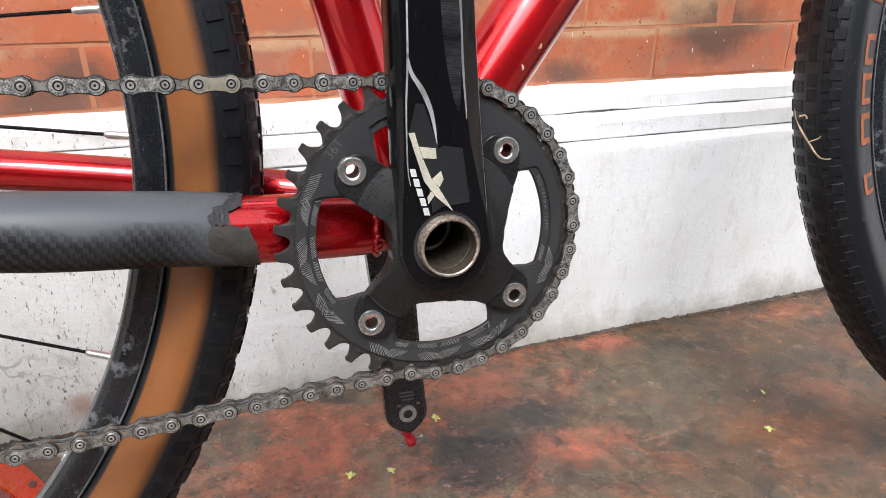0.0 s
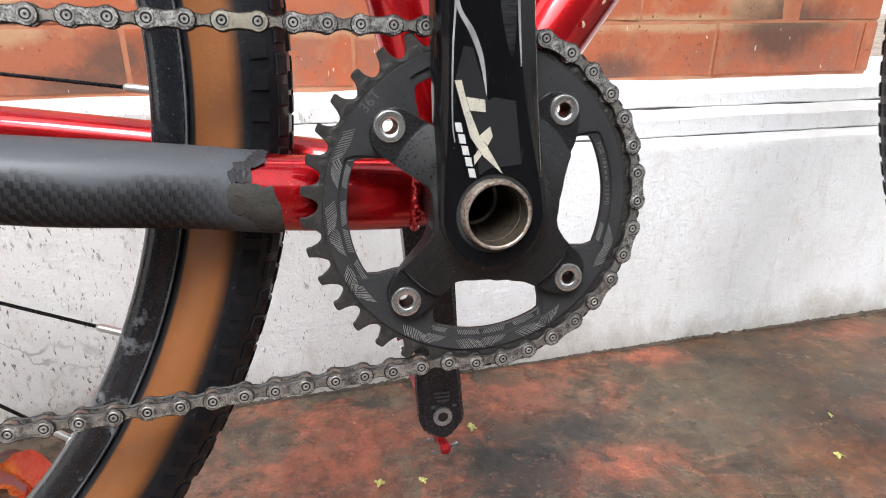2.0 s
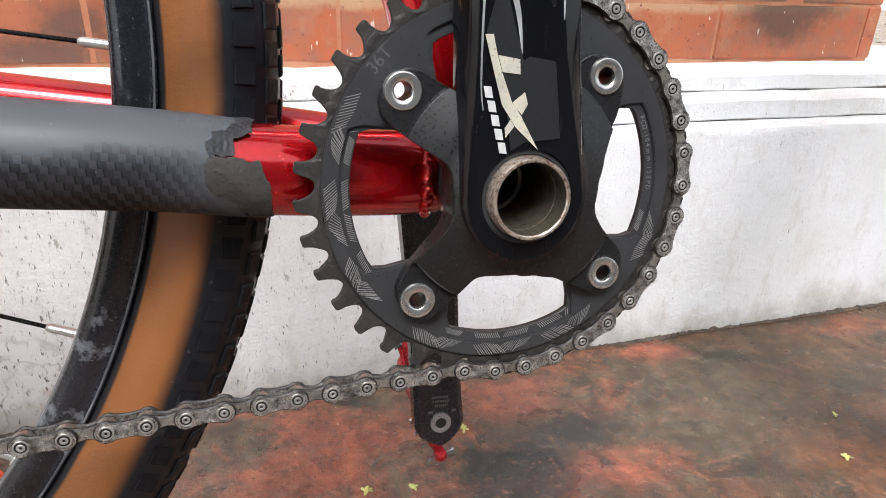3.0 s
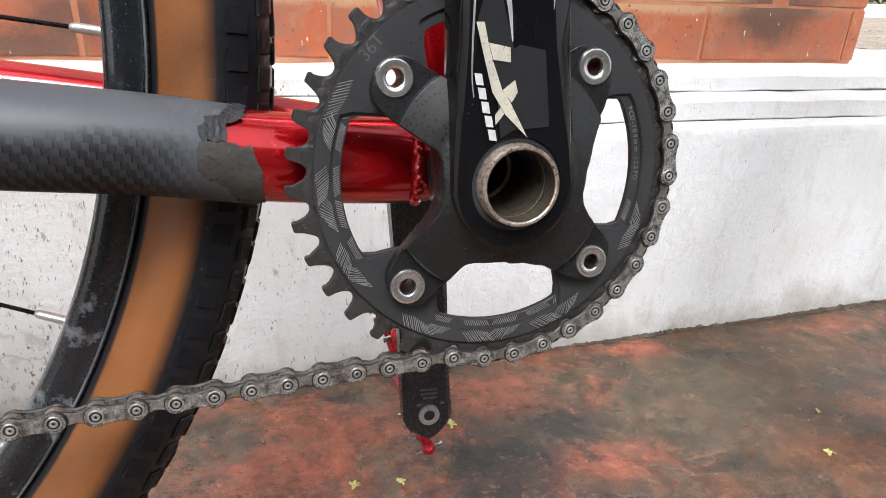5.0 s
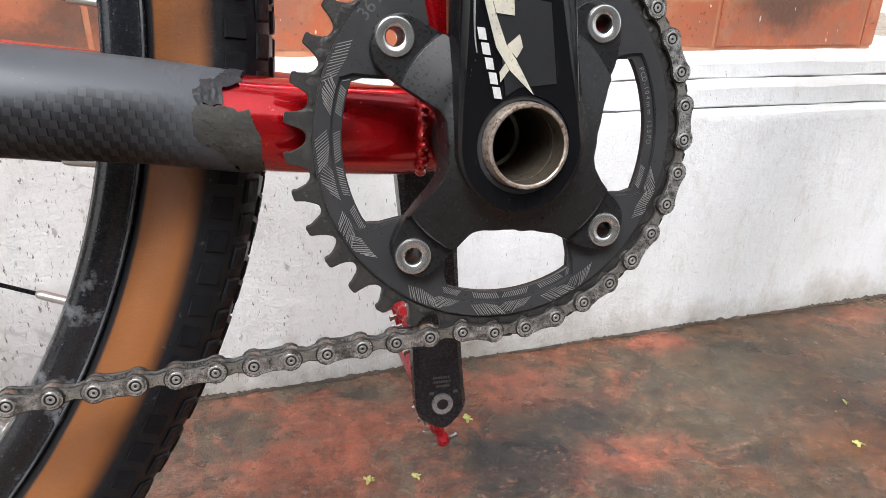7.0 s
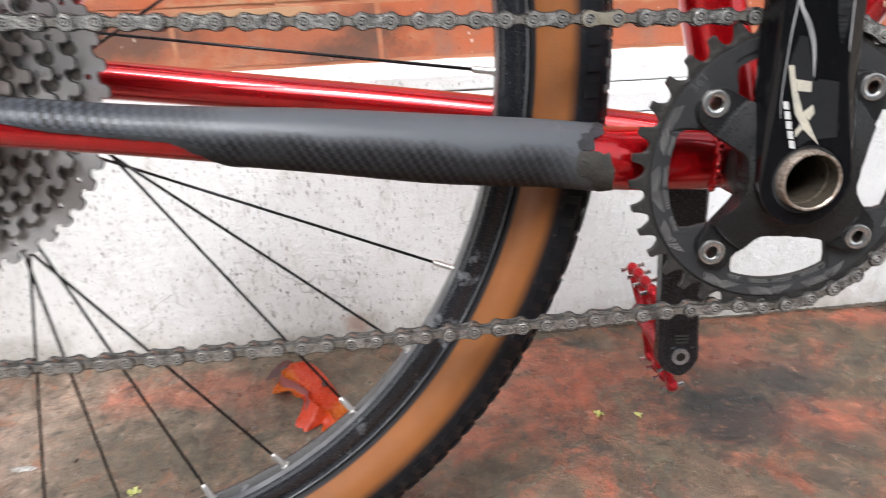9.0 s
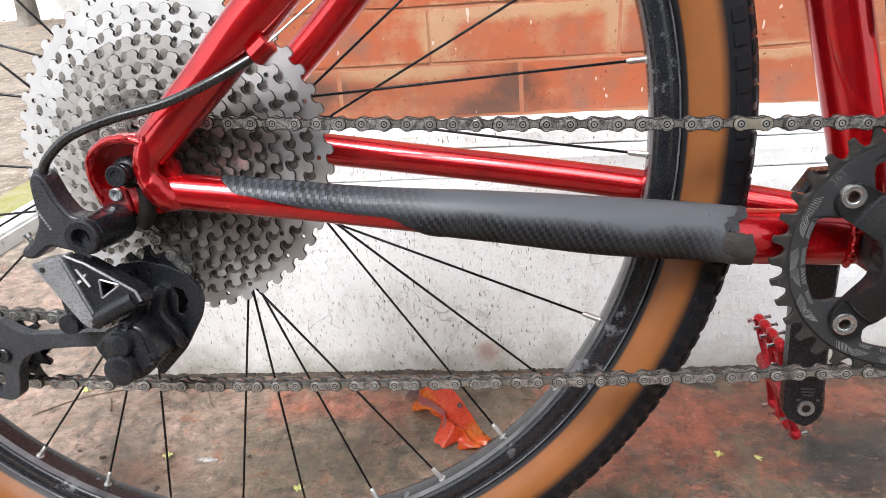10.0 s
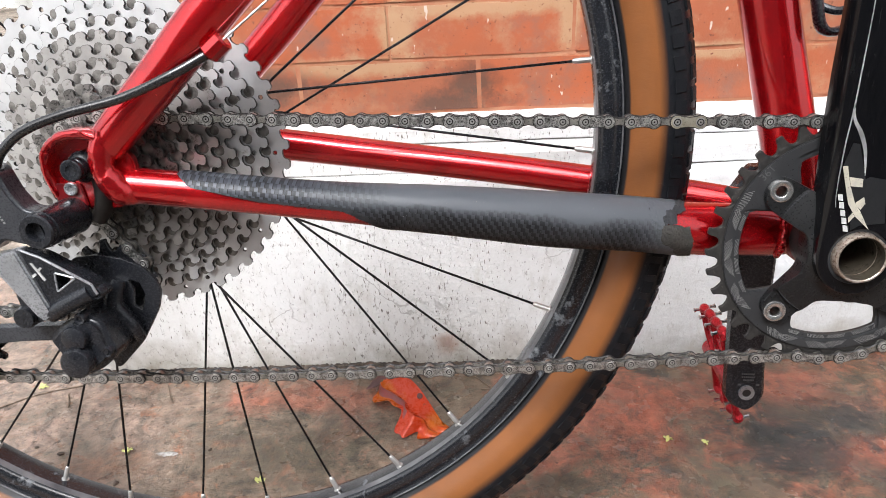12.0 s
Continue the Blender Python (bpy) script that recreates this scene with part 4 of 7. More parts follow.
# wheels
def build_wheel(centre, name, seed, steer=0.0, tan=(0.195, 0.070, 0.0195), front=False):
    cx, cz = centre
    hold = Matrix.Translation((cx, 0, cz)) @ Matrix.Rotation(radians(-3 if front else 0), 4, "X") @ Matrix.Rotation(radians(steer), 4, "Z")
    if not front:
        hold = Matrix.Translation((cx, 0.002, cz)) @ Matrix.Scale(0.994, 4)
    # rim
    bm = bmesh.new()
    half = [(-0.0065, 0.3022), (-0.0104, 0.3029), (-0.0122, 0.3044), (-0.0131, 0.3068), (-0.0136, 0.3094), (-0.0133, 0.3112), (-0.0124, 0.3136), (-0.0116, 0.3154), (-0.0117, 0.3162), (-0.0128, 0.3168), (-0.0139, 0.3174), (-0.0141, 0.3181), (-0.0136, 0.3188), (-0.0112, 0.3189), (-0.0108, 0.3150)]
    rim = half + [(-v, r) for v, r in half[::-1]] + [(0.0, 0.3016)]
    lathe(bm, rim, (0, 0), 200, closed=True)
    rim_ob = part(name + "_rim", bm, M_RIM, bicycle, "glossy black alloy rim with grey scuffs", hold, smooth=50)
    bm = bmesh.new()
    # pale ring that paints in the specular line of the rim's bead edge
    lathe(bm, [(-0.0137, 0.3172), (-0.0143, 0.3176), (-0.0143, 0.3180), (-0.0138, 0.3184)], (0, 0), 200, closed=True)
    part("bead_lip", bm, M_LIP, rim_ob, "thin painted highlight on the bead lip")
    bm = bmesh.new()
    lathe(bm, [(-0.0058, 0.3018), (-0.0068, 0.3020), (-0.0102, 0.3027), (-0.0104, 0.3031), (-0.0068, 0.3026)], (0, 0), 200, closed=True)
    part("inner_edge", bm, M_LIP, rim_ob, "dusty worn inner rim edge")
    # tyre carcass
    bm = bmesh.new()
    side = [(-0.0116, 0.3180), (-0.0148, 0.3205), (-0.0196, 0.3260), (-0.0228, 0.3325), (-0.0240, 0.3395), (-0.0232, 0.3470), (-0.0198, 0.3545), (-0.0132, 0.3592), (-0.0060, 0.3608), (0.0, 0.3611)]
    prof = side + [(-v, r) for v, r in side[-2::-1]]
    lathe(bm, prof + [(0.0100, 0.3165), (-0.0100, 0.3165)], (0, 0), 220, closed=True)
    skin = make_sidewall(name + "_tyre_rubber", 0.0, 0.0, tan)
    tyre = part(name + "_tyre", bm, skin, bicycle, "knobbly black tyre with tan side wall" if not front else "knobbly black tyre with orange lettering band", hold if front else hold @ Matrix.Diagonal((1.005, 1.12, 1.005, 1)), smooth=60)
    # tread blocks: side blocks both edges, two rows of centre blocks
    def block(w, l, h, taper, ramp=0.0):
        b = bmesh.new()
        got = bmesh.ops.create_cube(b, size=1.0)["verts"]
        for v in got:
            k = taper if v.co.z > 0 else 1.0
            v.co = Vector((v.co.x * l * k, v.co.y * w * k, (v.co.z + 0.5) * h * (1.0 - ramp * (v.co.x + 0.5))))
        bmesh.ops.bevel(b, geom=[e for e in b.edges if all(q.co.z > h * 0.04 for q in e.verts)], offset=min(min(w, l) * 0.10, h * 0.3), segments=1, affect="EDGES")
        bmesh.ops.recalc_face_normals(b, faces=b.faces[:])
        me = bpy.data.meshes.new("tread_block")
        b.to_mesh(me)
        b.free()
        me.materials.append(M_RUBBER)
        return me
    shoulder, centre_b, low_b = block(0.0080, 0.0085, 0.0010 if front else 0.0007, 0.92, 0.0 if front else 0.92), block(0.0085, 0.0085, 0.0006 if front else 0.0012, 0.90), block(0.0075, 0.0095, 0.0007 if front else 0.0010, 0.86)
    rng = random.Random(seed)
    rest = bmesh.new()
    n = 168
    rows = []
    for i in range(n):
        a = 360.0 / n * i
        rows.append((a, -0.0200, 0.3540, 56, shoulder) if front else (a, -0.0229, 0.3480, 72, shoulder))
        rows.append((a, 0.0229, 0.3480, -72, shoulder))
        rows.append((a + 1.15, -0.0168, 0.3570, 34, low_b))
        rows.append((a + 1.15, 0.0168, 0.3570, -34, low_b))
        rows.append((a + (0.5 if i % 2 else 0.0), -0.0058, 0.3605, 6, centre_b))
        rows.append((a + 1.15, 0.0058, 0.3605, -6, centre_b))
    count = 0
    for a, v, r, tilt, me in rows:
        q = radians(a)
        m = Matrix.Rotation(-q, 4, "Y") @ Matrix.Translation((r, v, 0)) @ Matrix.Rotation(radians(90), 4, "Y") @ Matrix.Rotation(radians(-90), 4, "Z")
        # local z outwards from the tyre, x along the running direction
        out = Vector((math.cos(q) * math.cos(radians(tilt)), -math.sin(radians(tilt)), math.sin(q) * math.cos(radians(tilt))))
        run = Vector((-math.sin(q), 0, math.cos(q)))
        acr = out.cross(run)
        m = Matrix((run, acr, out)).transposed().to_4x4()
        m.translation = Vector((r * math.cos(q), v, r * math.sin(q)))
        m = m @ Matrix.Rotation(radians(rng.uniform(-3, 3)), 4, "Z")
        ang = (a + 180) % 360 - 180
        near = (-72 < ang < 34) if not front else (abs(ang) > 128)
        if v < 0.010 and near and count < 300:
            put("tread_block", me, tyre, "", m)
            count += 1
        else:
            rest.from_mesh(me)
            rest.verts.ensure_lookup_table()
            for vert in rest.verts[-len(me.vertices):]:
                vert.co = m @ vert.co
    tagged(part("tread", rest, M_RUBBER, tyre), kind="stuff")
    return hold, rim_ob, tyre


REAR_HOLD, REAR_RIM, REAR_TYRE = build_wheel(WHEEL, "rear_wheel", 4)
FRONT_HOLD, FRONT_RIM, FRONT_TYRE = build_wheel(FRONT, "front_wheel", 5, steer=-6.0, tan=(0.05, 0.05, 0.054), front=True)


def build_spokes(rim_ob, rear=True, first=10.3):
    """32 spokes crossed three times, with their nipples."""
    nip = bmesh.new()
    lathe(nip, [(0.0, 0.0008), (0.0, 0.0019), (0.0105, 0.0019), (0.0118, 0.0016), (0.0125, 0.0010)], (0, 0), 10)
    lathe(nip, [(-0.001, 0.0032), (0.0008, 0.0030), (0.0012, 0.0018)], (0, 0), 12)
    me_n = bpy.data.meshes.new("nipple")
    bmesh.ops.recalc_face_normals(nip, faces=nip.faces[:])
    nip.to_mesh(me_n)
    nip.free()
    me_n.materials.append(M_NIPPLE)
    me_n.polygons.foreach_set("use_smooth", [True] * len(me_n.polygons))
    me_n.set_sharp_from_angle(angle=radians(40))
    meshes = {}
    for k in range(32):
        a = first - 11.17 * k
        right, plus = k % 2 == 0, (k // 2) % 2 == 0
        flange = (-0.0205 if right else 0.034) if rear else (-0.03 if right else 0.03)
        hub = a + (67 if plus else -67)
        fr = 0.0290 if rear else 0.022
        p = Vector((0.3022 * math.cos(radians(a)), -0.002 if right else 0.002, 0.3022 * math.sin(radians(a))))
        q = Vector((fr * math.cos(radians(hub)), flange, fr * math.sin(radians(hub))))
        d = (q - p)
        turn = Vector((0, 1, 0)).rotation_difference(d).to_matrix().to_4x4()
        key = round(d.length, 5)
        if key not in meshes:
            bm = bmesh.new()
            tube(bm, [(0, 0.008, 0), (0, d.length, 0)], 0.0009, 8)
            me = bpy.data.meshes.new("spoke")
            bmesh.ops.recalc_face_normals(bm, faces=bm.faces[:])
            bm.to_mesh(me)
            bm.free()
            me.materials.append(M_SPOKE)
            me.polygons.foreach_set("use_smooth", [True] * len(me.polygons))
            meshes[key] = me
        m = Matrix.Translation(p) @ turn
        put("spoke", meshes[key], rim_ob, "", m)
        put("nipple", me_n, rim_ob, "", m)
    bm = bmesh.new()
    if rear:
        lathe(bm, [(-0.022, 0.012), (-0.0222, 0.0325), (-0.019, 0.0325), (-0.017, 0.017), (0.028, 0.016), (0.032, 0.0325), (0.036, 0.0325), (0.036, 0.012)], (0, 0), 40)
    else:
        lathe(bm, [(-0.05, 0.006), (-0.032, 0.012), (-0.0315, 0.026), (-0.0285, 0.026), (-0.026, 0.014), (0.026, 0.014), (0.0285, 0.026), (0.0315, 0.026), (0.032, 0.012), (0.05, 0.006)], (0, 0), 40)
    part("hub", bm, M_BLACK, rim_ob)


build_spokes(REAR_RIM)
build_spokes(FRONT_RIM, rear=False, first=5.0)


def build_front_end():
    bm = bmesh.new()
    for s in (-1, 1):
        tube(bm, curve([(FRONT[0], s * 0.056, FRONT[1]), (FRONT[0] - 0.065, s * 0.056, 0.53), (FRONT[0] - 0.150, s * 0.045, 0.74)], 5), [0.011] * 5 + [0.014] * 6, 16)
    tube(bm, [(FRONT[0] - 0.150, -0.045, 0.74), (FRONT[0] - 0.150, 0.045, 0.74)], 0.017, 16)
    tube(bm, [(FRONT[0] - 0.150, 0, 0.74), (0.318, 0, 0.90)], 0.014, 16)
    part("fork", bm, M_BLACK, bicycle)
    bm = bmesh.new()
    tube(bm, [(0.37, -0.17, 0.93), (0.36, 0, 0.92), (0.37, 0.17, 0.93)], 0.0135, 16)
    part("handlebar", bm, M_BLACK, bicycle)


build_front_end()


# ---- the drivetrain ----
RING_V, BACK_V, CHAIN_BACK, PITCH = -0.0521, -0.0690, -0.0620, 0.0127
RING_R = PITCH / 2 / math.sin(math.pi / 36)
BOLT_DEG = (49.7, 139.7, 229.7, 319.7)


def bore(ob, centres, r):
    """Drills round holes through a part in the bicycle's plane."""
    bm = bmesh.new()
    for c in centres:
        lathe(bm, [(-0.10, r), (-0.03, r)], c, 24 if r < 0.01 else 72)
    cutter = part("cutter", bm, M_GLOSS)
    cutter.matrix_basis = LEAN
    cut = ob.modifiers.new("bore", "BOOLEAN")
    cut.operation, cut.solver, cut.object = "DIFFERENCE", "EXACT", cutter
    cut.use_self = True
    bpy.context.view_layer.update()
    bored = bpy.data.meshes.new_from_object(ob.evaluated_get(bpy.context.evaluated_depsgraph_get()))
    ob.modifiers.clear()
    bored.set_sharp_from_angle(angle=radians(28))
    ob.data = bored
    bpy.data.objects.remove(cutter)


def build_chainring():
    bm = bmesh.new()
    def inner(a):
        d = min(abs((a - b + 180) % 360 - 180) for b in BOLT_DEG)
        t = min(max((d - 11.5) / 9.0, 0.0), 1.0)
        t = t * t * (3 - 2 * t)
        return 0.0430 + (0.0568 - 0.0430) * t
    hole = [polar(BB, inner(360 * k / 144), 360 * k / 144) for k in range(144)]
    outline = gear(BB, 36, RING_R, 4.2, cut=0.0044, tip=0.0031, sharp=0.84)
    # worn flanks and nicked tips
    teeth = []
    for x, z in outline:
        w = noise.noise_vector(Vector((x * 260, 3.0, z * 260)))
        teeth.append((x + 0.00042 * w.x, z + 0.00042 * w.z))
    plate(bm, [teeth, hole], RING_V - 0.0011, RING_V + 0.0011, 0.0003, 1, 1)
    # thicker body inside the teeth leaves a recessed ledge round the opening
    inner2 = [polar(BB, inner(360 * k / 144) + 0.0008 + 0.0030 * (inner(360 * k / 144) - 0.0430) / 0.0138, 360 * k / 144) for k in range(144)]
    plate(bm, [disc(BB, 0.0664, 144), inner2], RING_V - 0.0026, RING_V + 0.0022, 0.0006, 0, 2)
    # dark anodised skin of the ledge
    step = [polar(BB, inner(360 * k / 144) + 0.0042, 360 * k / 144) for k in range(144)]
    edge = [polar(BB, inner(360 * k / 144) + 0.0002, 360 * k / 144) for k in range(144)]
    plate(bm, [step, edge], RING_V - 0.0014, RING_V - 0.0004, 0.0001, 0, 1)
    ring = part("chainring", bm, [M_BLACK, M_TOOTH], bicycle, "black anodised narrow-wide chainring with hatched grey print", smooth=40)
    bore(ring, [polar(BB, 0.052, dg) for dg in BOLT_DEG], 0.0036)
    # crumbly grease packed at the tooth roots
    bm = bmesh.new()
    n = 900
    polar_edge = sorted((math.degrees(math.atan2(z - BB[1], x - BB[0])) % 360, math.hypot(x - BB[0], z - BB[1])) for x, z in teeth)
    angs, rads = [q[0] for q in polar_edge], [q[1] for q in polar_edge]
    rows = []
    for k in range(n):
        a = 360.0 * k / n
        out = min(float(np.interp(a, angs, rads, period=360)) - 0.0004, RING_R - 0.0022 + 0.0012 * noise.noise(Vector((k * 0.05, 0, 0))))
        start = 0.0663 + 0.0002 * noise.noise(Vector((k * 0.11, 5, 0)))
        row = []
        for i in range(5):
            r = start + (max(out, start + 0.0004) - start) * i / 4
            x, z = polar(BB, r, a)
            lump = max(0.0, 0.40 + 0.6 * noise.noise(Vector((x * 520, i * 0.4, z * 520))) + 0.5 * noise.noise(Vector((x * 1700, i * 0.7, z * 1700)))) * (0.0, 0.7, 1.0, 0.9, 0.0)[i]
            row.append(bm.verts.new((x, RING_V - 0.00105 - 0.0006 * lump, z)))
        rows.append(row)
    for k in range(n):
        for i in range(4):
            bm.faces.new((rows[k - 1][i], rows[k][i], rows[k][i + 1], rows[k - 1][i + 1]))
    part("grime", bm, M_TOOTH, ring, "black crumbly grease packed at the tooth roots", smooth=60)
    # hatched bands
    groups = [(148, 160, 1), (163, 172, -1), (176, 186, 1), (189, 199, -1), (202, 211, 1), (213, 222, -1), (236, 246, 1), (248, 256, -1), (260, 270, 1), (273, 283, -1), (286, 296, 1), (299, 309, -1), (330, 340, 1), (342, 350, -1)]
    rng = random.Random(11)
    for a0, a1, s in groups:
        bm = bmesh.new()
        n = 12
        for k in range(n):
            a = a0 + (a1 - a0) * (k + 0.5) / n
            cut = abs((k + 0.5) / n - 0.5) * 2
            r0, r1 = 0.0610 + 0.0010 * cut * (s > 0), 0.0660 - 0.0022 * cut * (s < 0) - rng.uniform(0, 0.0008)
            w = 0.16
            sl = s * 3.2
            y = RING_V - 0.00268
            vs = [bm.verts.new((q[0], y, q[1])) for q in (polar(BB, r0, a - w), polar(BB, r1, a - w + sl), polar(BB, r1, a + w + sl), polar(BB, r0, a + w))]
            bm.faces.new(vs)
        bmesh.ops.solidify(bm, geom=bm.faces[:], thickness=0.00006)
        part("hatch_print", bm, M_HATCH, ring, "grey hatched print")
        if not 318 < a0 < 342:
            bm = bmesh.new()
            for k in range(0, n, 1):
                a = a0 + (a1 - a0) * (k + 0.5) / n
                if min(abs((a - b + 180) % 360 - 180) for b in BOLT_DEG) < 19:
                    continue
                vs = [bm.verts.new((q[0], RING_V - 0.00146, q[1])) for q in (polar(BB, 0.0574, a - 0.15), polar(BB, 0.0596, a - 0.15 + s * 1.2), polar(BB, 0.0596, a + 0.15 + s * 1.2), polar(BB, 0.0574, a + 0.15))]
                bm.faces.new(vs)
            if len(bm.faces):
                bmesh.ops.solidify(bm, geom=bm.faces[:], thickness=0.00006)
                part("hatch_print", bm, M_HATCH, ring, "grey hatched print")
    x, z = polar(BB, 0.0592, 137.5)
    letters("tooth_count", "36T", 0.0062, ring, M_HATCH_FAINT, facing(x - 0.0030, RING_V - 0.0027, z + 0.0032, 51), "grey engraved 36T")
    # lettering along the ring
    text, a = "PCD-104mm 12SPD", 26.0
    wide = {"m": 1.45, "1": 0.75, "-": 0.8, " ": 0.7, "I": 0.5}
    for ch in text:
        w = wide.get(ch, 1.0)
        a -= 0.96 * w
        if ch != " ":
            x, z = polar(BB, 0.0588, a)
            letters("engraved_letter", ch, 0.0026, ring, M_GREY_INK, facing(x, RING_V - 0.00148, z, a - 90))
        a -= 0.96 * w
    # bolts
    me_ob = None
    for d in BOLT_DEG:
        x, z = polar(BB, 0.052, d)
        if me_ob is None:
            bb2 = bmesh.new()
            prof = [(-0.0560, 0.0065), (-0.0596, 0.0066), (-0.0603, 0.0062), (-0.0605, 0.0057), (-0.0601, 0.0037), (-0.0598, 0.0032), (-0.0588, 0.0029), (-0.0480, 0.0029)]
            # the last band, inside the hole, is painted near-black for its shade
            lathe(bb2, prof, (0, 0), 36, [0, 0, 0, 0, 0, 0, 1])
            for f in [f for f in bb2.faces if len(f.verts) > 6]:
                bb2.faces.remove(f)
            me_ob = part("chainring_bolt", bb2, [M_STEEL, M_GREASE_SHADE], ring, "bright steel hollow bolt", Matrix.Translation((x, 0, z)))
        else:
            put("chainring_bolt", me_ob.data, ring, "bright steel hollow bolt", Matrix.Translation((x, 0, z)))
    return ring


CHAINRING = build_chainring()


def arm_frame(side):
    """Crank direction: the drive side points up and slightly back, the other down."""
    d = Vector((-0.0663, 0, 0.9978)) if side < 0 else Vector((0.0915, 0, -0.9958))
    return d


def arm_section(w, v0, v1, b):
    """Half-open section of the crank: sharp near ridge on one side, a hollow face, and a broad bevel on the other."""
    k = b / 0.0065
    return [(-w, v1), (-w, v0 + 0.0042 * k), (-w + 0.0012, v0 + 0.0012 * k), (-w + 0.0036 * k, v0), (-w * 0.45, v0 + 0.0010 * k), (0.0, v0 + 0.0013 * k), (w * 0.28, v0 + 0.0009 * k), (w - 0.0088 * k, v0), (w - 0.0012, v0 + 0.0036 * k), (w, v0 + 0.0062 * k), (w, v1)]


def section_sweep(bm, rows, mi=0):
    """Sweeps the section along the crank: rows of (along, half width, near v, far v, edge size, shift)."""
    d = arm_frame(-1)
    acr = Vector((d.z, 0, -d.x))
    rings = []
    for a, w, v0, v1, b, sh in rows:
        c = Vector((BB[0], 0, BB[1])) + d * a + acr * sh
        rings.append([bm.verts.new(c + acr * x + Vector((0, v, 0))) for x, v in arm_section(w, v0, v1, b)])
    for r0, r1 in zip(rings, rings[1:]):
        for k in range(len(r0)):
            bm.faces.new((r0[k - 1], r0[k], r1[k], r1[k - 1])).material_index = mi
    bm.faces.new(rings[0]), bm.faces.new(rings[-1])


def build_crank():
    d = arm_frame(-1)
    acr = Vector((d.z, 0, -d.x))
    bm = bmesh.new()
    # arm
    rows = [(-0.0222, 0.0055, -0.0725, -0.060, 0.0012, 0)]
    for k in range(1, 19):
        a = -0.0222 + 0.0222 * (1 - math.cos(math.pi / 2 * k / 18))
        rows.append((a, max(0.0055, 0.0222 * math.sin(math.acos(min(1, -a / 0.0223)))), -0.0740 - 0.0010 * k / 18, -0.058, 0.0014 + 0.0003 * k / 18, 0))
    rows += [(0.010, 0.0217, -0.0752, -0.058, 0.0020, 0), (0.025, 0.0206, -0.0758, -0.059, 0.0032, 0), (0.045, 0.0200, -0.0768, -0.060, 0.0052, 0), (0.070, 0.0195, -0.0785, -0.061, 0.0065, 0), (0.100, 0.0188, -0.0810, -0.064, 0.0065, 0), (0.130, 0.0180, -0.0835, -0.068, 0.006, 0), (0.160, 0.0172, -0.0855, -0.071, 0.005, 0), (0.176, 0.0165, -0.0860, -0.072, 0.005, 0), (0.186, 0.0125, -0.0860, -0.072, 0.004, 0), (0.191, 0.005, -0.0855, -0.072, 0.002, 0)]
    section_sweep(bm, rows)
    arm = part("crank_arm", bm, M_GLOSS, bicycle, "polished black crank arm with worn and highlit silver edges", smooth=40)
    # bore through the arm's foot
    bore(arm, [BB], 0.0162)
    bm = bmesh.new()
    lathe(bm, [(-0.060, 0.0163), (-0.0738, 0.0163), (-0.0742, 0.0160), (-0.0742, 0.0146), (-0.060, 0.0146)], BB, 64, closed=True)
    part("hub_seat", bm, M_BLACK, arm)
    bm = bmesh.new()
    lathe(bm, [(-0.0700, 0.0146), (-0.0790, 0.0138), (-0.0794, 0.0135), (-0.0794, 0.0127), (-0.0790, 0.0123), (-0.0700, 0.0121)], BB, 64)
    for f in [f for f in bm.faces if len(f.verts) > 8]:
        bm.faces.remove(f)
    part("spindle_rim", bm, M_RUST, arm, "speckled bare metal spindle rim")
    bm = bmesh.new()
    lathe(bm, [(-0.0787, 0.0122), (-0.040, 0.0118), (-0.0395, 0.0104), (0.085, 0.0104), (0.0851, 0.0)], BB, 64)
    for f in [f for f in bm.faces if len(f.verts) > 8 and abs(f.calc_center_median().y + 0.0787) < 0.001]:
        bm.faces.remove(f)
    part("spindle", bm, M_BORE, arm, "dull hollow spindle bore")
    # spider: a dished plate whose edge runs out to the four bolts
    lobe = [(-10, 0.0530), (-7, 0.0566), (-3, 0.0578), (0, 0.0580), (3, 0.0578), (7, 0.0570), (11, 0.0540)]
    flanks = {
        49.7: ([(-44.4, 0.0315), (-29.8, 0.0358), (-21.4, 0.0410), (-18.1, 0.0458), (-12.4, 0.0510)], [(13, 0.050), (15, 0.044), (19, 0.038), (27, 0.031), (45, 0.030)]),
        139.7: ([(-45, 0.030), (-28, 0.034), (-17.3, 0.032), (-16.9, 0.0425), (-12.4, 0.0452)], [(12.2, 0.0522), (14.2, 0.0498), (15.0, 0.0434), (15.1, 0.0396), (15.2, 0.0343), (16, 0.0295), (23.5, 0.0254), (41.8, 0.0236)]),
        229.7: ([(-48.2, 0.0236), (-31.7, 0.0248), (-23, 0.0284), (-18.6, 0.0342), (-15.3, 0.0418), (-13.4, 0.0458), (-12.2, 0.0511)], [(12, 0.0500), (12.6, 0.0420), (15, 0.0345), (22, 0.0318), (35.4, 0.0304)]),
        319.7: ([(-54, 0.0304), (-34, 0.0323), (-21, 0.0377), (-13, 0.0481)], [(13.0, 0.0512), (14.6, 0.0463), (15.6, 0.0405), (22.9, 0.0331), (30, 0.0310), (45.6, 0.0315)])}
    def rough_reach(a):
        dg = min(BOLT_DEG, key=lambda b: abs((a - b + 180) % 360 - 180))
        lo, hi = flanks[dg]
        table = lo + lobe + hi
        return float(np.interp((a - dg + 180) % 360 - 180, [q[0] for q in table], [q[1] for q in table]))
    def reach(a):
        return sum(w * rough_reach(a + e) for w, e in ((0.15, -2.4), (0.2, -1.2), (0.3, 0.0), (0.2, 1.2), (0.15, 2.4)))
    bm = bmesh.new()
    n, rings = 360, []
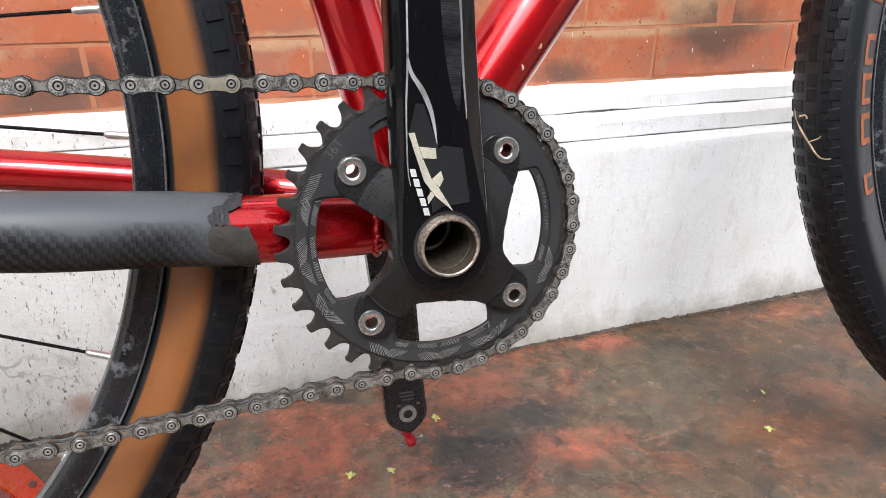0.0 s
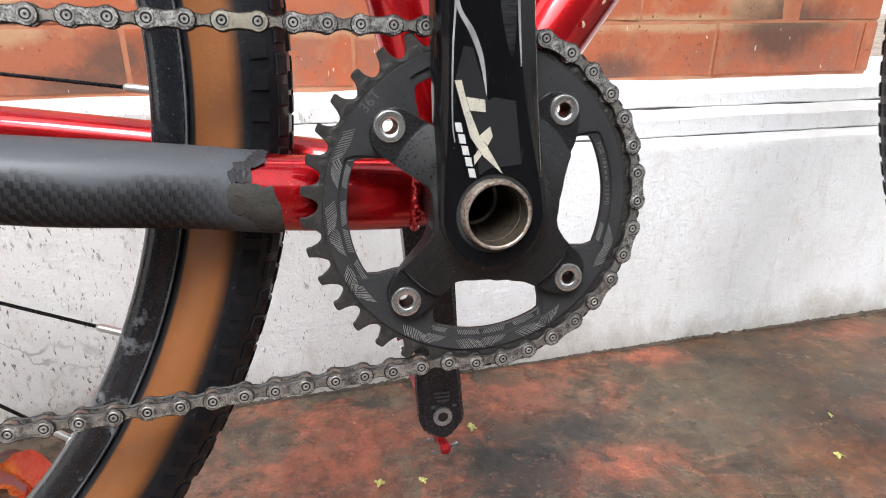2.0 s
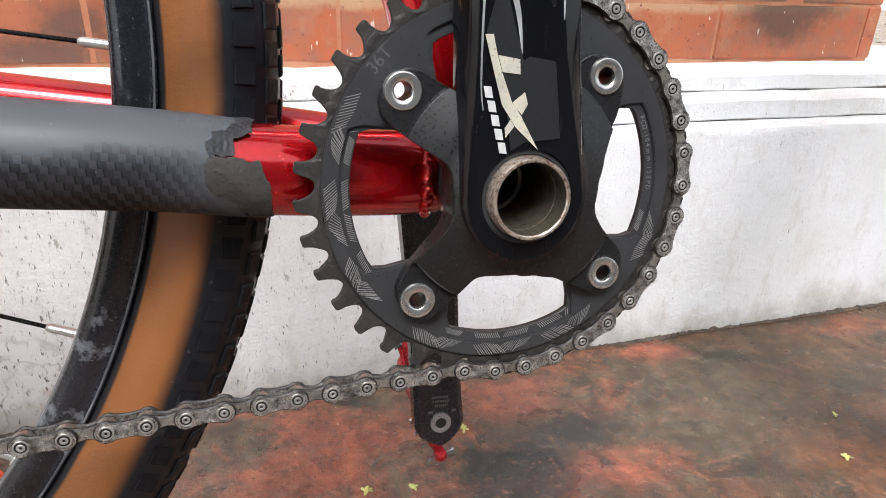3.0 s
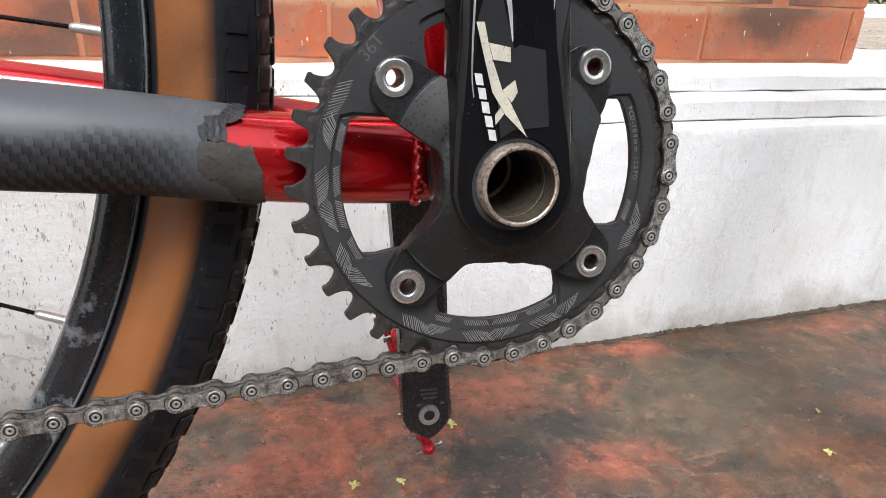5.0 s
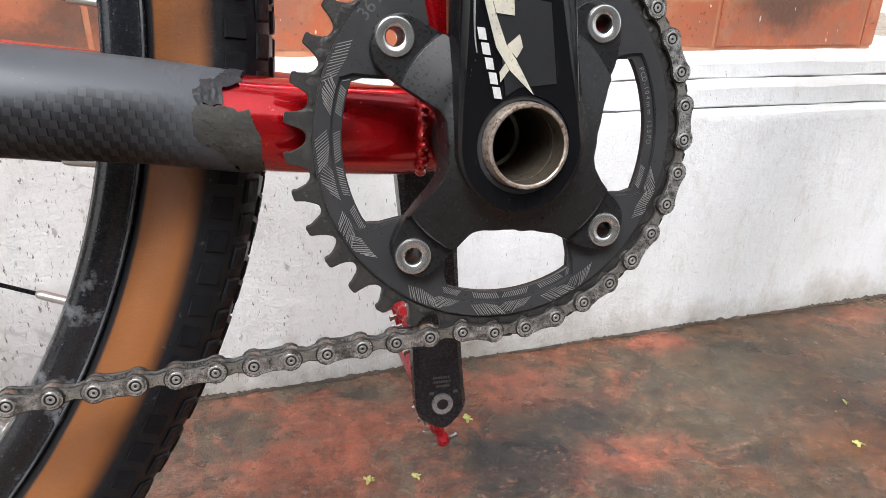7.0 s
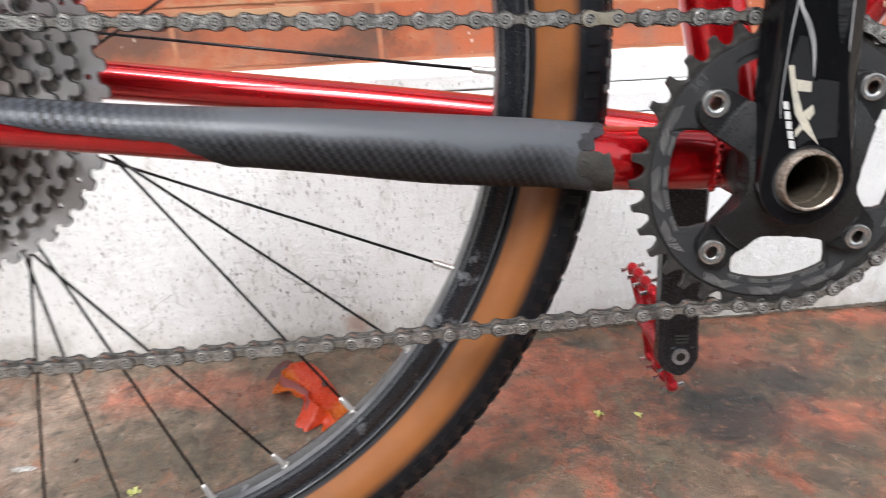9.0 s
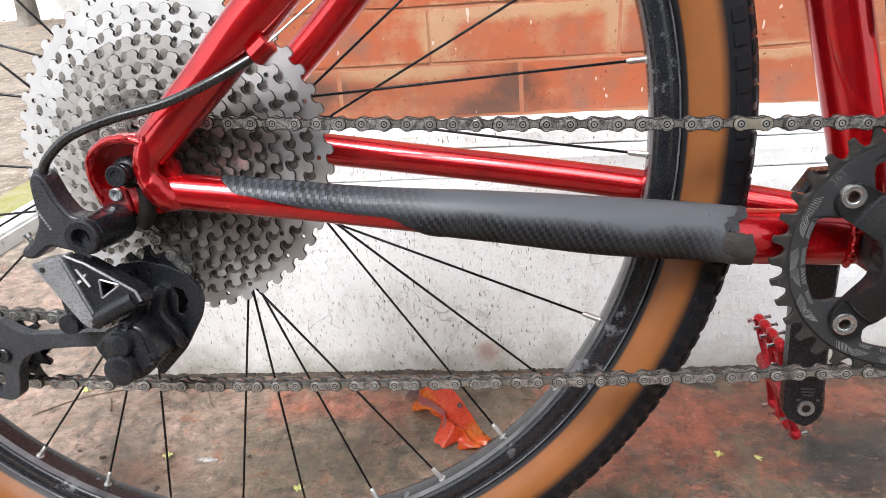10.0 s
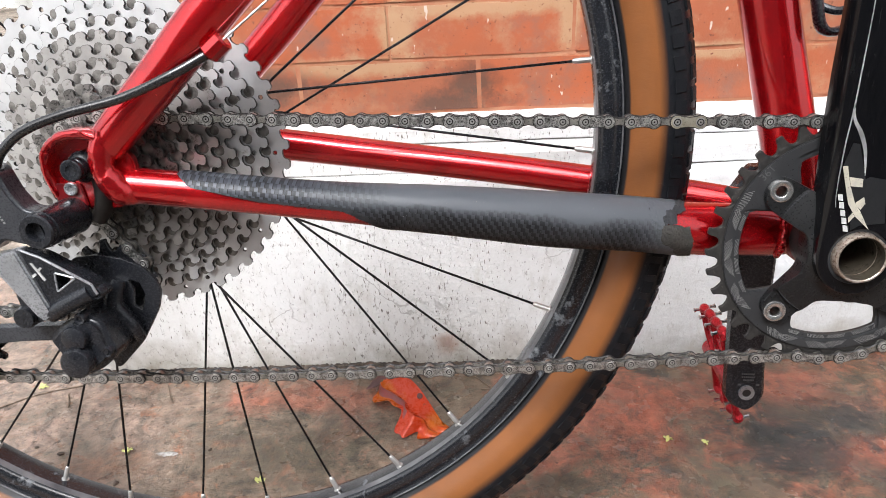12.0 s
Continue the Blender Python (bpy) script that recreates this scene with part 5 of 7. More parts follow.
    # raised web round the hub, a sharp step down to the four flat bolt plates
    def dish(r):
        return float(np.interp(r, [0.018, 0.0220, 0.0236, 0.0262, 0.030, 0.0426, 0.0432, 0.06], [-0.0690, -0.0694, -0.0682, -0.0668, -0.0660, -0.0620, -0.0596, -0.0594]))
    steps = (0.018, 0.0205, 0.0222, 0.0232, 0.0240, 0.0250, 0.0262, 0.028, 0.030, 0.033, 0.036, 0.039, 0.0415, 0.0426, 0.0432, 0.046, 0.050, 0.054, 0.062)
    for t in steps + (1.0, 2.0, 3.0):
        ring = []
        for k in range(n):
            a = 360.0 * k / n
            f = reach(a)
            r = min(t, f - 0.0007) if t < 0.5 else f - (0.0003 if t < 1.5 else 0.0)
            v = dish(r) + (0.0 if t < 0.5 else 0.00015 if t < 1.5 else 0.0007)
            if t > 2.5:
                v = -0.0548
            x, z = polar(BB, r, a)
            ring.append(bm.verts.new((x, v, z)))
        rings.append(ring)
    for r0, r1 in zip(rings, rings[1:]):
        for k in range(n):
            if max((r0[k].co - r1[k].co).length, (r0[k - 1].co - r1[k - 1].co).length) > 1e-7:
                bm.faces.new((r0[k - 1], r0[k], r1[k], r1[k - 1]))
    back = [bm.verts.new((q[0], -0.0548, q[1])) for q in (polar(BB, 0.018, 360.0 * k / n) for k in range(n))]
    for k in range(n):
        bm.faces.new((rings[-1][k - 1], rings[-1][k], back[k], back[k - 1]))
        bm.faces.new((back[k - 1], back[k], rings[0][k], rings[0][k - 1]))
    bmesh.ops.remove_doubles(bm, verts=bm.verts[:], dist=1e-6)
    spider = part("spider", bm, M_SPIDER, arm, "satin black four-arm spider", smooth=32)
    bore(spider, [polar(BB, 0.052, dg) for dg in BOLT_DEG], 0.0036)
    # thin pale arcs paint the highlight along the web's stepped edge
    for a0, a1 in ((127.6, 151.5), (215.6, 240.5), (308.5, 331.0), (41.0, 62.5)):
        bm = bmesh.new()
        pts = [polar(BB, 0.04262, a0 + (a1 - a0) * k / 24) for k in range(25)]
        tube(bm, [(x, -0.0619, z) for x, z in pts], [0.00008 + 0.00022 * math.sin(math.pi * k / 24) for k in range(25)], 8)
        part("worn_edge", bm, M_GREY, spider, "pale painted highlight on the edge of the raised web")
    # bright edges along the arm's facets: wear together with painted sky highlights
    bm = bmesh.new()
    def on_arm(a, x, lift=0.0002):
        ks = [r[0] for r in rows]
        w, v0, b = (float(np.interp(a, ks, [r[i] for r in rows])) for i in (1, 2, 4))
        sec = arm_section(w, v0, v0 + 0.01, b)
        v = float(np.interp(x, [q[0] for q in sec[1:-1]], [q[1] for q in sec[1:-1]]))
        return Vector((BB[0], 0, BB[1])) + d * float(a) + acr * float(x) + Vector((0, v - lift, 0))
    def streak(pts, w0, w1):
        n = len(pts)
        left = [bm.verts.new(on_arm(a, x - (w0 + (w1 - w0) * math.sin(math.pi * i / (n - 1))) / 2, 0.0002)) for i, (a, x) in enumerate(pts)]
        right = [bm.verts.new(on_arm(a, x + (w0 + (w1 - w0) * math.sin(math.pi * i / (n - 1))) / 2, 0.0002)) for i, (a, x) in enumerate(pts)]
        for i in range(n - 1):
            bm.faces.new((left[i], right[i], right[i + 1], left[i + 1]))
    streak(curve([(0.186, -0.0092), (0.1400, -0.0103), (0.1002, -0.0120), (0.0816, -0.0130), (0.0624, -0.0149), (0.0383, -0.0160), (0.0298, -0.0154)], 5), 0.0003, 0.0009)
    streak(curve([(0.0850, -0.0129), (0.0773, -0.0117), (0.0695, -0.0072), (0.0594, -0.0037), (0.0464, -0.0021)], 6), 0.0003, 0.0024)
    streak(curve([(0.186, 0.0096), (0.1400, 0.0100), (0.0988, 0.0105), (0.0798, 0.0106), (0.0629, 0.0112), (0.0560, 0.0114)], 5), 0.0002, 0.0012)
    streak(curve([(0.186, 0.0140), (0.0983, 0.0180), (0.0790, 0.0188), (0.0487, 0.0192), (0.0130, 0.0196)], 5), 0.0002, 0.0005)
    bmesh.ops.solidify(bm, geom=bm.faces[:], thickness=-0.00005)
    worn = bm
    # brushed band, painted paler to put the face's sky reflection into colour
    bm = bmesh.new()
    streak(curve([(0.186, 0.0040), (0.1400, 0.0050), (0.1002, 0.0062), (0.0760, 0.0070), (0.0600, 0.0080)], 6), 0.0010, 0.0075)
    bmesh.ops.solidify(bm, geom=bm.faces[:], thickness=-0.00004)
    part("brushed_band", bm, M_SHEEN, arm, "brushed band painted paler for the sky reflection on the black face")
    bm = worn
    part("worn_edge", bm, M_WORN_GLINT, arm, "silver streak of worn edge and painted highlight")
    # matt recess with the maker's mark as plain shapes
    def flat(name, polys, mat_, lift, label=""):
        b = bmesh.new()
        for poly in polys:
            f = b.faces.new([b.verts.new((x, 0.0, a)) for a, x in poly])
        bmesh.ops.triangulate(b, faces=b.faces[:])
        for _ in range(3):
            bmesh.ops.subdivide_edges(b, edges=b.edges[:], cuts=1, use_grid_fill=True)
        for v in b.verts:
            v.co = on_arm(v.co.z, v.co.x, lift)
        bmesh.ops.solidify(b, geom=b.faces[:], thickness=0.00008)
        return part(name, b, mat_, arm, label)
    flat("recess", [[(0.0647, -0.0107), (0.0638, -0.0070), (0.0443, -0.0016), (0.0455, 0.0005), (0.0436, 0.0091), (0.0190, 0.0112), (0.0185, -0.0015), (0.0160, -0.0062), (0.0307, -0.0075), (0.0534, -0.0142)]], M_RECESS, 0.0003, "matt dark grey recess")
    flat("emblem", [
        [(0.0527, -0.0148), (0.0526, -0.0120), (0.0464, -0.0106), (0.0412, -0.0091), (0.0318, -0.0058), (0.0273, -0.0027), (0.0158, 0.0033), (0.0239, -0.0047), (0.0267, -0.0064), (0.0311, -0.0092)],
        [(0.0464, -0.0104), (0.0448, -0.0030), (0.0402, -0.0029), (0.0412, -0.0089)],
        [(0.0347, -0.0013), (0.0308, -0.0003), (0.0276, -0.0024), (0.0300, -0.0046), (0.0317, -0.0055)],
        [(0.0262, -0.0063), (0.0241, -0.0050), (0.0206, -0.0080), (0.0237, -0.0083)]], M_CREAM, 0.0007, "worn champagne foil emblem")
    for k in range(5):
        a, x = 0.0354 - 0.0045 * k, -0.0135 + 0.00115 * k
        flat("emblem_bar", [[(a + 0.0020, x - 0.0019), (a + 0.0016, x + 0.0007), (a - 0.0020, x + 0.0013), (a - 0.0016, x - 0.0013)]], M_WHITE_INK, 0.0007)
    # other side crank
    e = arm_frame(1)
    bm = bmesh.new()
    ex = Vector((e.z, 0, -e.x))
    rings = []
    for a, w, v0, v1 in [(-0.024, 0.008, 0.066, 0.080)] + [(0.0205 * math.sin(radians(t)), 0.0205 * math.cos(radians(t)), 0.064, 0.081) for t in (-50, -25, 0)] + [(0.03, 0.0165, 0.066, 0.083), (0.08, 0.0150, 0.072, 0.088), (0.14, 0.0150, 0.079, 0.094), (0.165, 0.0155, 0.081, 0.096)] + [(0.1755 + 0.0165 * math.sin(radians(t)), 0.0160 * math.cos(radians(t)), 0.081, 0.096) for t in (8, 20, 32, 44, 56, 67, 77, 86)]:
        c = Vector((BB[0], 0, BB[1])) + e * a
        b = min(0.003, w * 0.4)
        sec = [(-w, v0 + b), (-w + b, v0), (w - b, v0), (w, v0 + b), (w, v1 - b), (w - b, v1), (-w + b, v1), (-w, v1 - b)]
        rings.append([bm.verts.new(c + ex * x + Vector((0, v, 0))) for x, v in sec])
    for r0, r1 in zip(rings, rings[1:]):
        for k in range(8):
            bm.faces.new((r0[k - 1], r0[k], r1[k], r1[k - 1]))
    bm.faces.new(rings[0]), bm.faces.new(rings[-1])
    left = part("crank_arm", bm, M_DERAIL, bicycle, "glossy black crank arm on the far side", smooth=30)
    tip = Vector((BB[0], 0, BB[1])) + e * 0.175
    bm = bmesh.new()
    lathe(bm, [(0.0790, 0.0036), (0.0790, 0.0066), (0.0812, 0.0066), (0.0812, 0.0036)], (tip.x, tip.z), 32, closed=True)
    part("pedal_eye", bm, M_SILVER, left, "bare metal ring round the pedal eye")
    bm = bmesh.new()
    lathe(bm, [(0.0795, 0.0037), (0.0796, 0.0)], (tip.x, tip.z), 24)
    part("eye_bore", bm, M_GREASE_SHADE, left)
    bm = bmesh.new()
    for k, (w, dx) in enumerate(((0.011, 0.0), (0.011, 0.0005), (0.009, 0.001))):
        z = tip.z + 0.0175 - 0.0028 * k
        x = tip.x - 0.001 + dx
        n = 7
        for i in range(n):
            x0 = x - w / 2 + w * i / n
            bm.faces.new([bm.verts.new(q) for q in ((x0, 0.0787 , z), (x0 + w / n * 0.75, 0.0787, z), (x0 + w / n * 0.75, 0.0787, z + 0.0016), (x0, 0.0787, z + 0.0016))])
    for x0 in (-0.0085, 0.0065):
        bm.faces.new([bm.verts.new(q) for q in ((tip.x + x0, 0.0792, tip.z + 0.0072), (tip.x + x0 + 0.003, 0.0792, tip.z + 0.0072), (tip.x + x0 + 0.003, 0.0792, tip.z + 0.0090), (tip.x + x0, 0.0792, tip.z + 0.0090))])
    bmesh.ops.solidify(bm, geom=bm.faces[:], thickness=0.0001)
    part("print_bars", bm, M_GREY_INK, left, "small grey print rows")
    return tip


PEDAL_AT = build_crank()


def build_pedal():
    """Flat platform pedal hanging on edge: an open frame with pins on both faces."""
    hold = Matrix.Translation((PEDAL_AT.x - 0.001, 0.1, PEDAL_AT.z - 0.0035)) @ Matrix.Rotation(radians(-15), 4, "Y") @ Matrix.Diagonal((1, 1, 1.08, 1))
    bm = bmesh.new()
    # local: x thickness, y sideways, z long
    for s in (-1, 1):
        # end rail: a slim bar that swells into bosses at its pins
        rail = curve([(0.0, 0.010, s * 0.036, 0.0036), (0.0, 0.016, s * 0.0415, 0.0048), (0.0005, 0.025, s * 0.0415, 0.0031), (0.0, 0.034, s * 0.0425, 0.0047), (0.0005, 0.043, s * 0.0420, 0.0031), (0.0, 0.052, s * 0.0430, 0.0047), (0.0005, 0.060, s * 0.0415, 0.0031), (0.0, 0.069, s * 0.0415, 0.0048), (0.0, 0.075, s * 0.036, 0.0036)], 5)
        tube(bm, [q[:3] for q in rail], [q[3] for q in rail], 12)
        for y0, y1 in ((0.020, 0.013), (0.034, 0.043), (0.058, 0.072)):
            tube(bm, curve([(0, y0, s * 0.006), (-0.0015, y0 * 0.4 + y1 * 0.6, s * 0.020), (0, y1, s * 0.042)], 4), [0.0054, 0.0044, 0.0036, 0.0031, 0.0029, 0.0029, 0.0032, 0.0037, 0.0044], 10)
        tube(bm, [(0.0015, 0.014, s * 0.024), (0.001, 0.042, s * 0.026), (0.0015, 0.070, s * 0.024)], 0.0028, 8)
    tube(bm, [(0, 0.006, 0), (0, 0.074, 0)], [0.0100, 0.0080], 16)
    pedal = part("pedal", bm, M_PEDAL, bicycle, "red anodised flat pedal with steel pins", hold, smooth=40)
    bm = bmesh.new()
    tube(bm, [(0, -0.012, 0), (0, 0.010, 0)], 0.0075, 14)
    part("pedal_axle", bm, M_BLACK, pedal)
    pin = bmesh.new()
    tube(pin, [(0, 0, 0), (0.0048, 0, 0)], 0.0016, 8)
    tube(pin, [(0.0040, 0, 0), (0.0052, 0, 0)], 0.0021, 8)
    first = None
    for s in (-1, 1):
        for y, z in ((0.016, 0.042), (0.034, 0.042), (0.052, 0.042), (0.069, 0.042), (0.016, -0.042), (0.034, -0.042), (0.052, -0.042), (0.069, -0.042), (0.016, 0.025), (0.016, -0.025)):
            m = Matrix.Translation((s * (0.0050 if abs(z) > 0.03 else 0.0042), y, z)) @ (Matrix.Rotation(math.pi, 4, "Z") if s < 0 else Matrix.Identity(4))
            if first is None:
                first = part("pin", pin, M_STEEL, pedal, "", m)
            else:
                put("pin", first.data, pedal, "", m)


build_pedal()


# chain
def figure_eight(r, waist, n=10):
    h, out = PITCH / 2, []
    for k in range(n + 1):
        a = radians(-125 + 250 * k / n)
        out.append((h + r * math.cos(a), r * math.sin(a)))
    out.append((0.0, waist))
    for k in range(n + 1):
        a = radians(55 + 250 * k / n)
        out.append((-h + r * math.cos(a), r * math.sin(a)))
    out.append((0.0, -waist))
    return out


def link_mesh(name, outer, body):
    bm = bmesh.new()
    v = 0.0030 if outer else 0.0017
    r, waist = (0.0041, 0.0029) if outer else (0.0036, 0.0019)
    for s in (-1, 1):
        # plate sides, bevels and pin grooves take the grease and shadow colour
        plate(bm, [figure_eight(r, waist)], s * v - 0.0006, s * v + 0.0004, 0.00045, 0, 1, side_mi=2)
    for x in (-PITCH / 2, PITCH / 2):
        if outer:
            lathe(bm, [(-0.00372, 0.0005), (-0.0041, 0.0007), (-0.0041, 0.0012), (-0.0038, 0.0014)], (x, 0), 12, 1, caps=False)
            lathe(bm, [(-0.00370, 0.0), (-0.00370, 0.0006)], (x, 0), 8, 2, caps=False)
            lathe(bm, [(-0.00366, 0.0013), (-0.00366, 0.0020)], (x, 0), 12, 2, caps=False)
            lathe(bm, [(-0.0036, 0.00195), (-0.0040, 0.0021), (-0.0040, 0.0025), (-0.0034, 0.0027)], (x, 0), 16, 1, caps=False)
        else:
            lathe(bm, [(-0.0013, 0.0038), (0.0013, 0.0038)], (x, 0), 14, 0)
    bmesh.ops.recalc_face_normals(bm, faces=bm.faces[:])
    me = bpy.data.meshes.new(name)
    bm.to_mesh(me)
    bm.free()
    for m in (body, M_PIN, M_GREASE_SHADE):
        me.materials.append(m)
    me.polygons.foreach_set("use_smooth", [True] * len(me.polygons))
    me.set_sharp_from_angle(angle=radians(35))
    return me


COG_R = PITCH / 2 / math.sin(math.pi / 13)
GUIDE, TENSION, PULLEY_R = (-0.4385, 0.2805), (-0.5480, 0.2355), 0.0246


def chain_depth(x):
    return float(np.interp(x, [-0.42, -0.05], [CHAIN_BACK, RING_V]))


def sample(path, start=0.0):
    """Points one pitch apart along a dense polyline."""
    out, left = [], start
    for (x0, z0), (x1, z1) in zip(path, path[1:]):
        d = math.hypot(x1 - x0, z1 - z0)
        while left <= d and d > 0:
            out.append((x0 + (x1 - x0) * left / d, z0 + (z1 - z0) * left / d))
            left += PITCH
        left -= d
    return out


def arc(c, r, a0, a1, n=40):
    return [polar(c, r, a0 + (a1 - a0) * k / n) for k in range(n + 1)]


def build_chain():
    on_ring = [polar(BB, RING_R, 99.2 - 10 * k) for k in range(21)]
    up = [on_ring[0]] + arc(AXLE, COG_R, 91, 205) + arc(GUIDE, PULLEY_R, 52, -88) + arc(TENSION, PULLEY_R, 88, 180)
    def sag(p, q, amount, n=30):
        return [(p[0] + (q[0] - p[0]) * k / n, p[1] + (q[1] - p[1]) * k / n - amount * 4 * (k / n) * (1 - k / n)) for k in range(n + 1)]
    upper = sag(on_ring[0], up[1], 0.0012)
    back = sample(upper + up[2:])
    low_end = polar(TENSION, PULLEY_R, 268)
    lower = sample(sag(on_ring[-1], low_end, 0.0042) + arc(TENSION, PULLEY_R, 266, 190))
    rollers = back[::-1] + on_ring[1:-1] + lower
    zero = len(back) - 1
    core = bmesh.new()
    for x, z in rollers:
        v = chain_depth(x)
        lathe(core, [(v - 0.0030, 0.0016), (v + 0.0030, 0.0016)], (x, z), 8)
    chain = part("chain", core, M_CHAIN, bicycle, "dirty grey steel roller chain")
    outer, inner, gold_o = link_mesh("outer_link", True, M_CHAIN), link_mesh("inner_link", False, M_CHAIN_IN), link_mesh("outer_link", True, M_GOLD)
    for i, (a, b) in enumerate(zip(rollers, rollers[1:])):
        k = i - zero
        x, z = (a[0] + b[0]) / 2, (a[1] + b[1]) / 2
        ang = math.atan2(b[1] - a[1], b[0] - a[0])
        v0, v1 = chain_depth(a[0]), chain_depth(b[0])
        m = Matrix.Translation((x, (v0 + v1) / 2, z)) @ Matrix.Rotation(-ang, 4, "Y") @ Matrix.Rotation(math.atan2(v1 - v0, PITCH), 4, "Z")
        is_outer = k % 2 == CHAIN_PHASE
        gold = k in (-6, -7)
        put("outer_link" if is_outer else "inner_link", (gold_o if gold else outer) if is_outer else inner, chain, "brassy link" if gold and is_outer else "", m)


CHAIN_PHASE = 1
build_chain()

TEETH = (11, 13, 15, 18, 21, 24, 28, 32, 36, 40, 45, 51)


def build_cassette():
    bm = bmesh.new()
    lathe(bm, [(BACK_V - 0.004, 0.008), (BACK_V - 0.004, 0.0165), (BACK_V - 0.002, 0.0172), (-0.026, 0.0172), (-0.026, 0.008)], AXLE, 40)
    cassette = part("cassette", bm, M_DARKCOG, bicycle, "twelve-speed nickel sprocket cassette with grimy small cogs")
    rng = random.Random(3)
    smaller = None
    for i, n in enumerate(TEETH):
        v = BACK_V + 0.0041 * i
        r = PITCH / 2 / math.sin(math.pi / n)
        ph = rng.uniform(0, 360)
        inner = 0.0168 if i < 3 else PITCH / 2 / math.sin(math.pi / TEETH[i - 1]) - 0.0115
        holes = [disc(AXLE, inner, 72)[::-1]]
        if i >= 4:
            m = (2 * n) // 3
            for k in range(m):
                c = polar(AXLE, r - 0.0066 - (0.0010 if k % 2 else 0), ph + 360.0 / n * (1.5 * k + 0.5) + rng.uniform(-0.5, 0.5))
                if rng.random() < (0.85 if i > 8 else 0.4):
                    holes.append(disc(c, 0.00135, 8))
        bm = bmesh.new()
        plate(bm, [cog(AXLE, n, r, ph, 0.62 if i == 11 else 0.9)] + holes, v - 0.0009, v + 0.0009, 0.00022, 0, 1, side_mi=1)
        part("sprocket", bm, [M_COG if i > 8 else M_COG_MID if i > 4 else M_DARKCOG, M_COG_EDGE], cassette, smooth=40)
        # round pads: grime plus painted shade behind the next smaller cog's tooth seats
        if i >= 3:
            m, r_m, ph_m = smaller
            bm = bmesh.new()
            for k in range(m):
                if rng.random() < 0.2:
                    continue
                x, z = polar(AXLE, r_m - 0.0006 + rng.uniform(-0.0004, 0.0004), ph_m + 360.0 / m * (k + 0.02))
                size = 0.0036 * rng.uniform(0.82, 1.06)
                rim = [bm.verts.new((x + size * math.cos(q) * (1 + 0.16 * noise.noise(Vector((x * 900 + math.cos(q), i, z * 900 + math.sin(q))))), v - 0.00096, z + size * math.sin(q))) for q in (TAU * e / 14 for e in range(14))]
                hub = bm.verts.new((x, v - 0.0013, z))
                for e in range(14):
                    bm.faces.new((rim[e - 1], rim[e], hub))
            tagged(part("grime", bm, M_COG_GRIME_SHADE, cassette, smooth=60), kind="stuff")
        smaller = (n, r, ph)
    # carrier arms behind the large cogs
    bm = bmesh.new()
    for k in range(6):
        a = 60 * k + 12
        plate(bm, [[polar(AXLE, 0.016, a - 22), polar(AXLE, 0.085, a + 6), polar(AXLE, 0.085, a + 14), polar(AXLE, 0.016, a + 22)]], -0.0238, -0.0218, 0.0003)
    part("carrier", bm, M_BLACK, cassette)
    x, z = polar(AXLE, PITCH / 2 / math.sin(math.pi / 40) - 0.0085, -52)
    letters("tooth_count", "40T", 0.0045, cassette, M_GREY_INK, facing(x, BACK_V + 0.0041 * 9 - 0.00096, z, 30))
    x, z = polar(AXLE, PITCH / 2 / math.sin(math.pi / 45) - 0.0085, -52)
    letters("tooth_count", "45T", 0.0045, cassette, M_GREY_INK, facing(x, BACK_V + 0.0041 * 10 - 0.00096, z, 30))


build_cassette()


